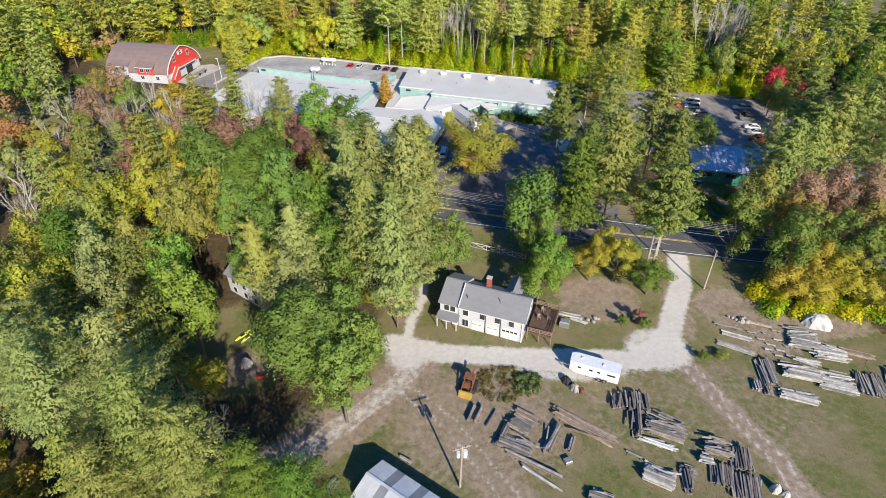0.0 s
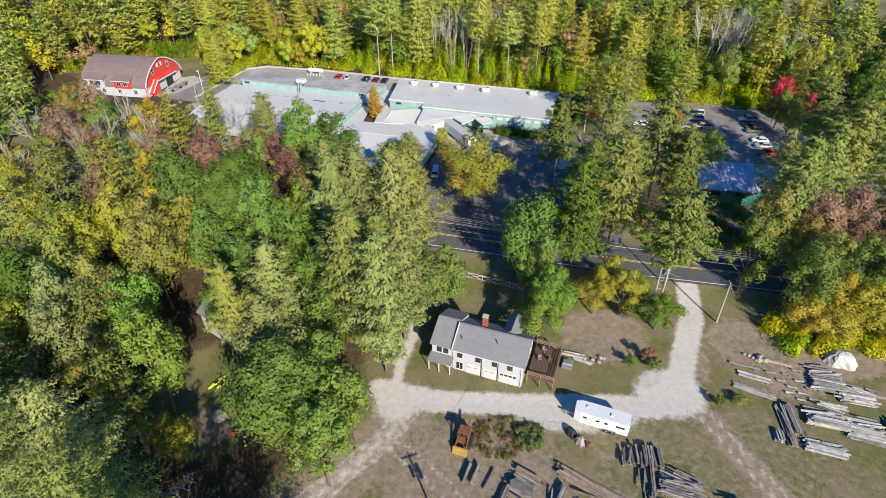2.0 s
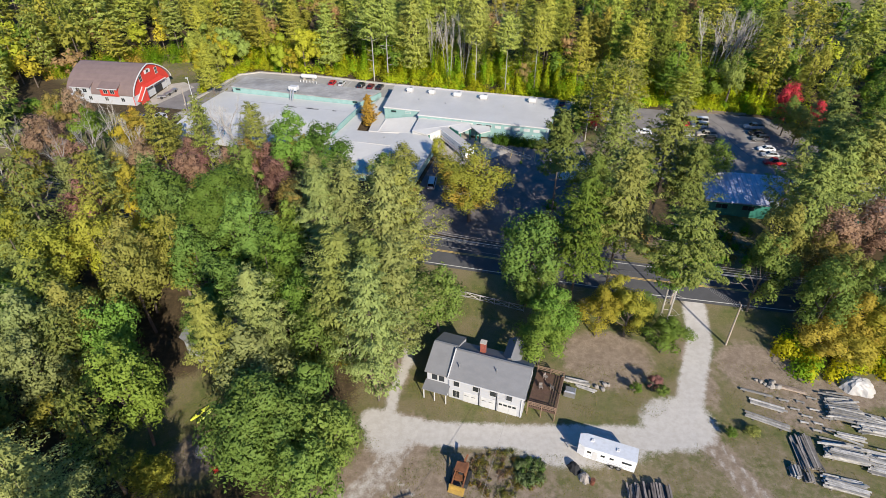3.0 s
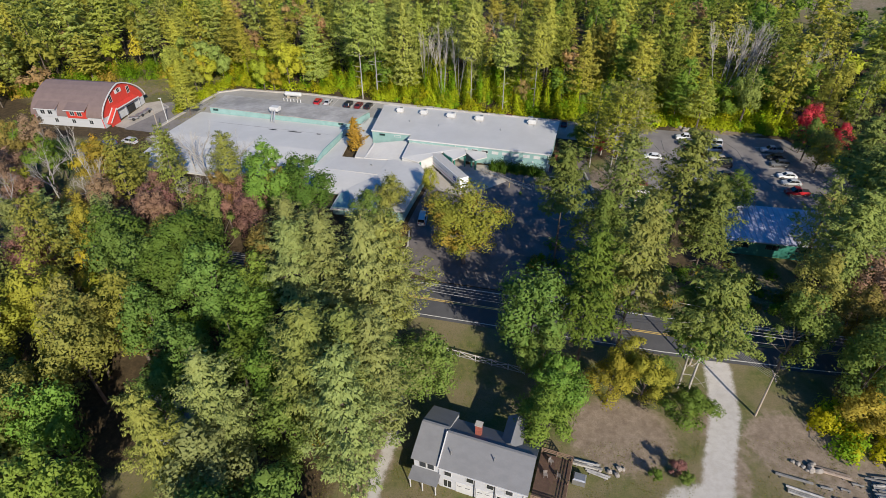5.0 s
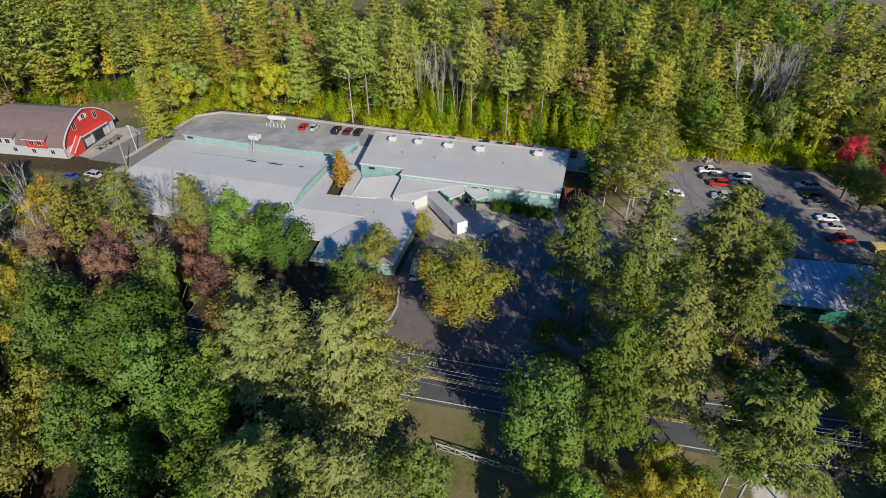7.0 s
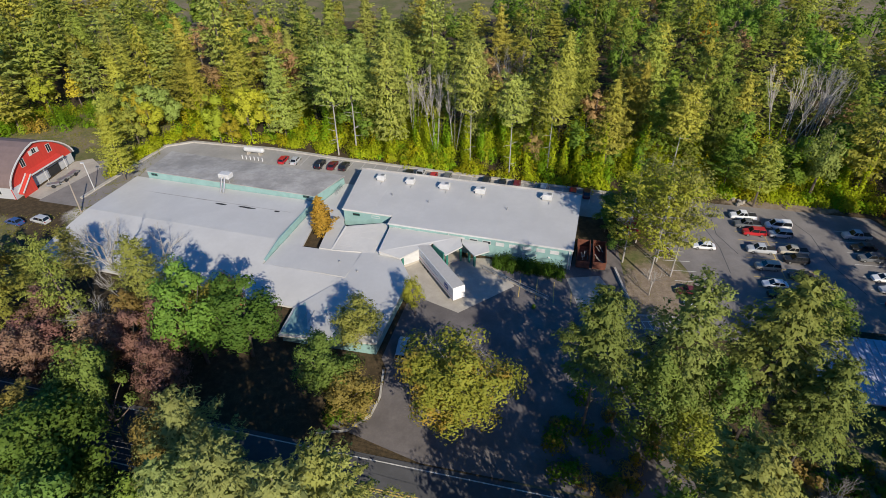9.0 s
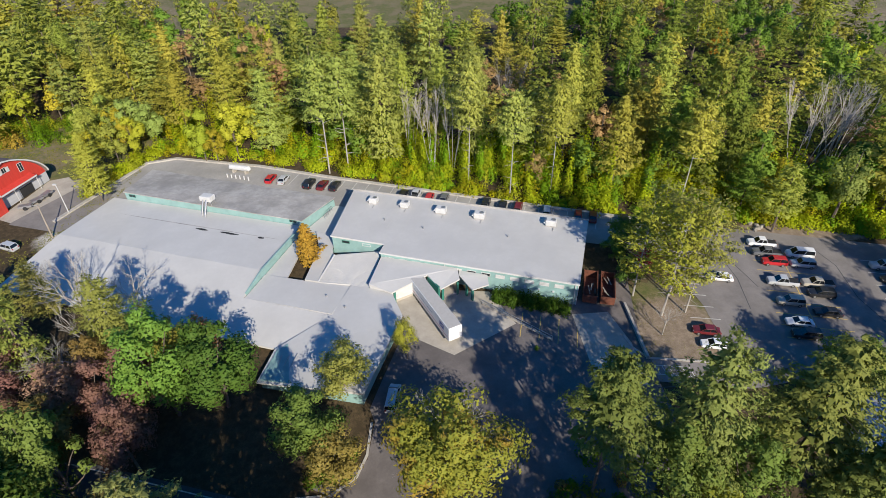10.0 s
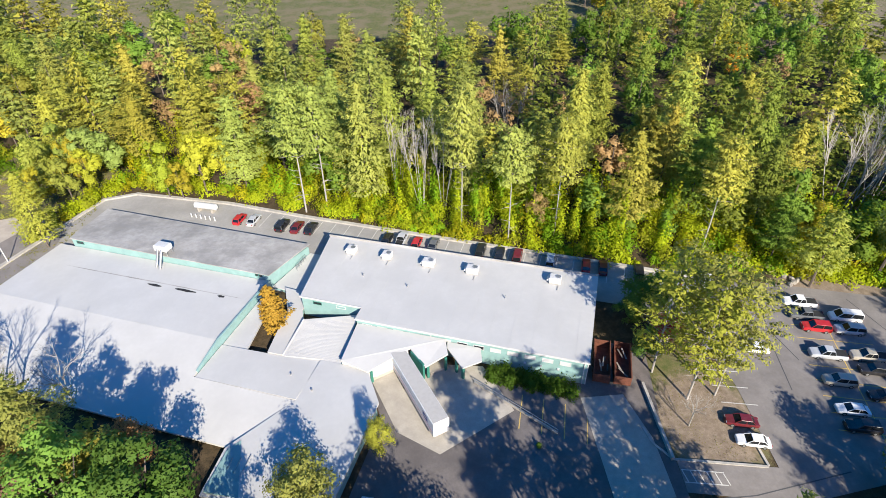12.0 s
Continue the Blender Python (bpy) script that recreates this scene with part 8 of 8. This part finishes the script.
lumber(36.2, 43.6, -18, 3.6, 2.4, 7, GREYTIMBER, 16, GREYL, 0.22, 0.13, 1.4)
lumber(38.3, 42.0, 74, 3.2, 2.4, 5, DARKTIMBER, 17, DARKL)
lumber(34.9, 39.7, 74, 3.2, 2.4, 4, DARKTIMBER, 18, DARKL)
lumber(37.4, 38.0, 72, 3.6, 3.4, 4, DARKTIMBER, 19, DARKL)
lumber(34.0, 42.0, -18, 1.6, 1.4, 5, PALETIMBER, 20, "short stack of pale sawn blocks")
lumber(27.2, 39.6, -28, 3.6, 2.8, 6, PALETIMBER, 21, PALEL)
lumber(30.5, 39.0, 80, 3.4, 1.2, 4, DARKTIMBER, 22, DARKL)
lumber(19.3, 36.6, -25, 3.0, 2.2, 4, GREYTIMBER, 23, GREYL)
lumber(25.0, 42.6, -30, 2.6, 0.4, 1, PALETIMBER, 24, "pale plank lying in the grass")
lumber(31.2, 40.4, -20, 2.2, 1.4, 2, GREYTIMBER, 25, "low heap of grey planks")
lumber(46.7, 66.3, -21, 4.4, 0.55, 1, PALETIMBER, 30, "pale beams laid out on bare ground", 0.28, 0.2)
lumber(47.4, 64.0, -24, 4.9, 1.0, 1, PALETIMBER, 31, "pale beams laid out on bare ground", 0.3, 0.2)
lumber(46.2, 61.5, -29, 5.4, 1.2, 1, PALETIMBER, 32, "pale beams laid out on the grass", 0.32, 0.2)
lumber(51.9, 66.9, -22, 4.2, 0.8, 1, NEWTIMBER, 33, "tan beams laid out on bare ground", 0.3, 0.2)
lumber(57.6, 63.4, -15, 4.2, 4.6, 4, PALETIMBER, 34, PALEL, 0.24, 0.14, 1.5)
lumber(60.2, 60.6, -17, 4.6, 3.4, 4, PALETIMBER, 35, PALEL, 0.24, 0.14, 1.5)
lumber(64.4, 60.3, -22, 4.8, 1.5, 3, NEWTIMBER, 36, "stack of tan and silver boards")
lumber(48.7, 56.6, 80, 5.0, 2.6, 4, GREYTIMBER, 37, GREYL)
lumber(53.9, 56.6, -18, 5.2, 3.2, 5, PALETIMBER, 38, "large stack of pale silvered boards", 0.3, 0.14, 1.2)
lumber(58.2, 54.6, -20, 4.8, 3.8, 3, PALETIMBER, 39, PALEL, 0.22, 0.12, 1.6)
lumber(62.9, 54.1, 74, 4.0, 3.6, 3, GREYTIMBER, 40, "spread of dark grey timbers", 0.24, 0.14, 1.5)
lumber(45.9, 53.9, 78, 1.7, 1.2, 4, PALETIMBER, 41, "square stack of pale blocks")
lumber(47.3, 53.0, 78, 1.3, 1.2, 3, GREYTIMBER, 42, "square stack of grey blocks")
lumber(51.2, 52.0, -20, 5.2, 2.2, 3, PALETIMBER, 43, PALEL, 0.26, 0.14, 1.4)
lumber(56.2, 58.8, -18, 3.4, 1.0, 2, PALETIMBER, 44, "low heap of pale boards")
lumber(67.2, 55.5, 60, 3.6, 2.4, 3, GREYTIMBER, 45, GREYL)
for i, (x, y) in enumerate(((50.2, 64.9), (51.0, 63.4), (52.4, 64.6), (52.0, 62.2), (53.6, 63.2), (51.2, 61.2), (53.0, 61.0), (54.2, 65.2), (54.6, 61.8), (52.2, 59.9), (54.0, 60.0))):
    lumber(x, y, -20, 1.3, 0.28, 1, PALETIMBER, 60 + i, "short pale board lying on bare ground", group="loose boards")


def draped(name, x, y, turn, rx, ry, h, mat, label, category, seed=0):
    """A cover thrown over a heap: uneven, pleated, reaching the ground."""
    rng = np.random.default_rng(seed)
    n, m = 26, 9
    g = Geo()
    g.v.append((0, 0, h * 1.02))
    for j in range(1, m + 1):
        t = j / m
        for i in range(n):
            a = 6.2832 * i / n
            sq = 1 / max(abs(math.cos(a)), abs(math.sin(a))) ** 0.55
            pl = 1 + 0.08 * math.sin(a * 7 + seed) * t + 0.04 * rng.normal()
            z = h * (1 - t ** 2.6) + 0.05 * rng.normal() * (1 - t)
            g.v.append((rx * t * sq * math.cos(a) * pl, ry * t * sq * math.sin(a) * pl, max(z, 0.0) - (0.06 if j == m else 0)))
    for i in range(n):
        g.f.append((0, 1 + i, 1 + (i + 1) % n))
    for j in range(m - 1):
        for i in range(n):
            a, b = 1 + j * n + i, 1 + j * n + (i + 1) % n
            g.f.append((a, a + n, b + n, b))
    g.m = [0] * len(g.f)
    return solo(name, g, mat, label, category, on_land(x, y, turn))


draped("tarpaulin", 61.8, 66.9, -15, 2.3, 1.5, 2.0, TARP, "white tarpaulin draped over a heap beside the trees", "tarpaulin", 3)
lumber(28.6, 44.3, -23, 4.6, 0.9, 4, WHITETIMBER, 95, "low stack of white-painted boards beside split rails", 0.2, 0.1, 1.2)
draped("tarpaulin", 18.3, 55.0, -60, 0.9, 0.7, 0.9, DARKVOID, "dark cover over a heap beside the drive", "tarpaulin", 6)
draped("tarpaulin", 19.3, 53.6, -60, 0.8, 0.7, 0.9, GREYTIMBER, "grey cover over a heap beside the drive", "tarpaulin", 7)
draped("bulk_bag", 41.0, 37.8, 10, 0.65, 0.6, 1.2, TARP, "white woven bulk bag standing on the grass", "bulk bag", 8)
draped("bulk_bag", 41.9, 37.1, 30, 0.5, 0.5, 0.9, TARP, "white woven bulk bag standing on the grass", "bulk bag", 9)
red_bin = solo("oil_drum", Geo().tube((0, 0, -0.02), (0, 0, 0.9), 0.3, n=14), RUST, "rusty red steel drum beside a covered heap", "drum", on_land(20.1, 52.9))
solo("crate", Geo().box(-0.5, -0.4, -0.02, 0.5, 0.4, 0.5, bevel=0.05), STEEL, "small grey metal crate in the grass", "crate", on_land(16.1, 41.7, 20))


def rocks(x, y, n, seed, label):
    rng = np.random.default_rng(seed)
    for i in range(n):
        bm = bmesh.new()
        bmesh.ops.create_icosphere(bm, subdivisions=1, radius=0.5)
        for v in bm.verts:
            v.co *= rng.uniform(0.75, 1.2)
        bm.faces.ensure_lookup_table()
        g = Geo()
        bm.verts.index_update()
        g.add([v.co for v in bm.verts], [tuple(v.index for v in f.verts) for f in bm.faces])
        bm.free()
        s = rng.uniform(0.6, 1.3)
        px, py = x + rng.normal(0, 0.75), y + rng.normal(0, 0.75)
        ob = solo("boulder", g, STONE, label, "boulder", pose(px, py, land(px, py) + 0.22 * s, 0, 0, rng.uniform(0, 360)) @ Matrix.Diagonal((s, s * 0.8, s * 0.65, 1)), group="boulders")


rocks(49.0, 67.9, 9, 2, "rough tan boulder in a heap beside the beams")
rocks(24.6, 68.3, 5, 4, "pale stone at the edge of the bank")
rocks(66, 157.9, 6, 5, "boulder at the edge of the car park")


def pole(x, y, h, lean=0.0, arm=1, pot=False, turn=0, label="weathered wooden utility pole with crossarm and insulators"):
    p = thing("utility_pole", on_land(x, y, turn) @ pose(0, 0, 0, 0, lean, 0), label, "utility pole", "utility poles")
    part("shaft", Geo().tube((0, 0, -0.3), (0, 0, h), 0.16, 0.1, 10), POLEWOOD, p)
    for k in range(arm):
        z = h - 0.4 - 0.8 * k
        a = part("crossarm", Geo().box(-1.1, -0.06, z, 1.1, 0.06, z + 0.13), POLEWOOD, p)
        for xx in (-1.0, -0.4, 0.4, 1.0):
            part("insulator", Geo().tube((xx, 0, z + 0.13), (xx, 0, z + 0.3), 0.06, 0.04, 8), GLASS, a)
    if pot:
        part("transformer", Geo().tube((0.42, 0, h - 2.2), (0.42, 0, h - 1.1), 0.27, n=14), WHITETRIM, p, "grey-white transformer can")
        part("transformer", Geo().tube((-0.42, 0.1, h - 2.0), (-0.42, 0.1, h - 1.1), 0.22, n=14), WHITETRIM, p)
        part("bracket", Geo().box(-0.5, -0.05, h - 1.6, 0.5, 0.05, h - 1.45), STEEL, p)
    return p


pole(2.1, 38.3, 8.3, 1.0, 1, True, 20, "wooden utility pole with pale transformer cans in the yard")
pole(46.4, 75.6, 8.2, 2.0, 1, False, 75)
pole(-4.4, 94.6, 8.6, 0, 2, False, 80)
pole(40.6, 84.6, 8.5, 1, 1, False, 75)
pole(88, 76.4, 9.5, 0, 2, False, 80)
pole(-66, 158.5, 7.0, 2, 0, False, 0, "plain grey pole beside the barn lane")


def wire(a, b, sag, label="sagging overhead cable along the road"):
    g = Geo()
    a, b = Vector(a), Vector(b)
    side = (b - a).cross(Vector((0, 0, 1))).normalized() * 0.014
    for i in range(17):
        t = i / 16
        p = a.lerp(b, t)
        p.z -= 4 * sag * t * (1 - t)
        g.v += [tuple(p - side), tuple(p - Vector((0, 0, 0.02))), tuple(p + side), tuple(p + Vector((0, 0, 0.02)))]
    for i in range(16):
        for j in range(4):
            q = i * 4 + j
            w = i * 4 + (j + 1) % 4
            g.f.append((q, w, w + 4, q + 4))
    g.f += [(3, 2, 1, 0), (64, 65, 66, 67)]
    g.m = [0] * len(g.f)
    solo("overhead_cable", g, CABLE, label, "cable", group="cables")


for k, (dy, dz) in enumerate(((-0.9, 0), (-0.3, 0), (0.4, 0), (1.0, 0), (0.1, -0.9), (0.1, -2.2))):
    wire((-4.4, 94.6 + dy, land(0, 94.6) + 8.4 + dz), (40.6, 84.6 + dy, land(0, 84.6) + 8.3 + dz), 0.9)
    wire((40.6, 84.6 + dy, land(0, 84.6) + 8.3 + dz), (88, 76.4 + dy, land(0, 76.4) + 9.2 + dz), 0.9)
    wire((-4.4, 94.6 + dy, land(0, 94.6) + 8.4 + dz), (-80, 112 + dy, land(0, 112) + 9.2 + dz), 1.2)
for k in range(4):
    wire((46.4 - 0.6 + 0.4 * k, 75.6, land(0, 75.6) + 7.9), (40.6, 84.2 + 0.3 * k, land(0, 84.6) + 7.6), 0.2, "overhead cable from the road to the yard pole")
wire((2.3, 38.3, 7.4), (11.5, 64.2, 4.2), 0.6, "overhead service cable to the farmhouse")


# ---------------------------------------------------------------- garden bits
def fence(pts, h, label, mat):
    f = thing("rail_fence", pose(0, 0, 0), label, "fence")
    for (ax, ay), (bx, by) in zip(pts, pts[1:]):
        L = math.hypot(bx - ax, by - ay)
        n = max(1, round(L / 2.3))
        for i in range(n + 1):
            x, y = ax + (bx - ax) * i / n, ay + (by - ay) * i / n
            part("post", Geo().box(x - 0.07, y - 0.07, land(x, y) - 0.1, x + 0.07, y + 0.07, land(x, y) + h), mat, f)
        for i in range(n):
            x0, y0 = ax + (bx - ax) * i / n, ay + (by - ay) * i / n
            x1, y1 = ax + (bx - ax) * (i + 1) / n, ay + (by - ay) * (i + 1) / n
            for z in (0.12, h - 0.16):
                part("rail", Geo().beam((x0, y0, land(x0, y0) + z), (x1, y1, land(x1, y1) + z), 0.06, 0.13), mat, f)
            part("brace", Geo().beam((x0, y0, land(x0, y0) + 0.15), (x1, y1, land(x1, y1) + h - 0.2), 0.05, 0.1), mat, f)
            part("brace", Geo().beam((x1, y1, land(x1, y1) + 0.15), (x0, y0, land(x0, y0) + h - 0.2), 0.05, 0.1), mat, f)


fence([(3.6, 87.6), (15.5, 83.4)], 1.3, "grey cross-braced wooden garden fence", PALETIMBER)
dome = draped("garden_dome", -30.0, 58.1, 0, 0.85, 0.85, 1.5, TARP, "white rounded cover over garden furniture on the lawn", "cover", 11)
for i, (x, y, t, col, word) in enumerate(((-32.3, 64.2, 55, (0.55, 0.6, 0.05), "yellow-green"), (-31.4, 63.9, 62, (0.5, 0.6, 0.1), "lime green"))):
    k = thing("kayak", on_land(x, y, t), f"{word} plastic kayak lying on the lawn", "kayak", "kayaks")
    xs = [-1.5, -1.1, -0.5, 0, 0.5, 1.1, 1.5]
    ws = [0.02, 0.2, 0.32, 0.35, 0.32, 0.2, 0.02]
    part("hull", loft(xs, [[(w * 0.4, -0.01), (w, 0.15), (w * 0.9, 0.28), (w * 0.3, 0.33)] for w in ws]), GEAR, k, colour=col)
    part("cockpit", Geo().box(-0.45, -0.2, 0.3, 0.35, 0.2, 0.345), BLACKRUBBER, k)
solo("toy_slide", Geo().add([(0, -0.25, 0), (1.2, -0.25, 0), (0, -0.25, 0.9), (0, 0.25, 0), (1.2, 0.25, 0), (0, 0.25, 0.9)], [(0, 1, 2), (5, 4, 3), (0, 2, 5, 3), (1, 4, 5, 2), (0, 3, 4, 1)]), BARNRED, "small red plastic slide on the lawn", "toy", on_land(-27.6, 55.3, 40))
lumber(-22.4, 56.1, 10, 1.6, 1.2, 4, GREYTIMBER, 90, "small grey pile of firewood beside the lawn")
lumber(-13.8, 38.2, 60, 2.0, 1.2, 2, GREYTIMBER, 91, "heap of old grey pallets in the grass")
lumber(-4.8, 41.9, -30, 1.8, 0.5, 2, PALETIMBER, 92, "pale planks lying beside the metal shed")
lumber(21.4, 68.8, -20, 3.6, 1.0, 3, PALETIMBER, 93, "pale boards stacked on the bank by the deck")
lumber(22.6, 67.4, -25, 3.0, 0.6, 1, PALETIMBER, 94, "pale boards lying on the bank")
solo("utility_box", Geo().box(-0.8, -0.6, -0.05, 0.8, 0.6, 1.1, bevel=0.15), STEEL, "pale grey covered box trailer beside the deck", "box", on_land(20.0, 66.6, -20))
for i, (x, y) in enumerate(((15.6, 66.4), (16.6, 68.2), (17.2, 66.2))):
    c = thing("garden_chair", pose(x, y, 1.92, 0, 0, 40 * i), "dark slatted garden chair on the deck", "chair", "deck chairs")
    part("seat", Geo().box(-0.25, -0.25, 0.4, 0.25, 0.25, 0.45), DARKTIMBER, c)
    part("backrest", Geo().box(-0.25, 0.2, 0.45, 0.25, 0.26, 0.9), DARKTIMBER, c)
    for sx in (-0.22, 0.22):
        for sy in (-0.22, 0.22):
            part("leg", Geo().box(sx - 0.03, sy - 0.03, -0.02, sx + 0.03, sy + 0.03, 0.4), DARKTIMBER, c)
plant("broad", "deep", 29.5, 66.6, 2.6, 1.1)
plant("broad", "plum", 32.0, 67.0, 3.4, 1.4)
plant("broad", "green", 33.0, 66.0, 2.4, 1.2)
plant("broad", "deep", 40.0, 59.3, 2.0, 1.0)
plant("broad", "straw", 43.0, 59.6, 1.6, 1.3)
plant("cone", "deep", 20.5, 128.5, 0.9, 0.4)
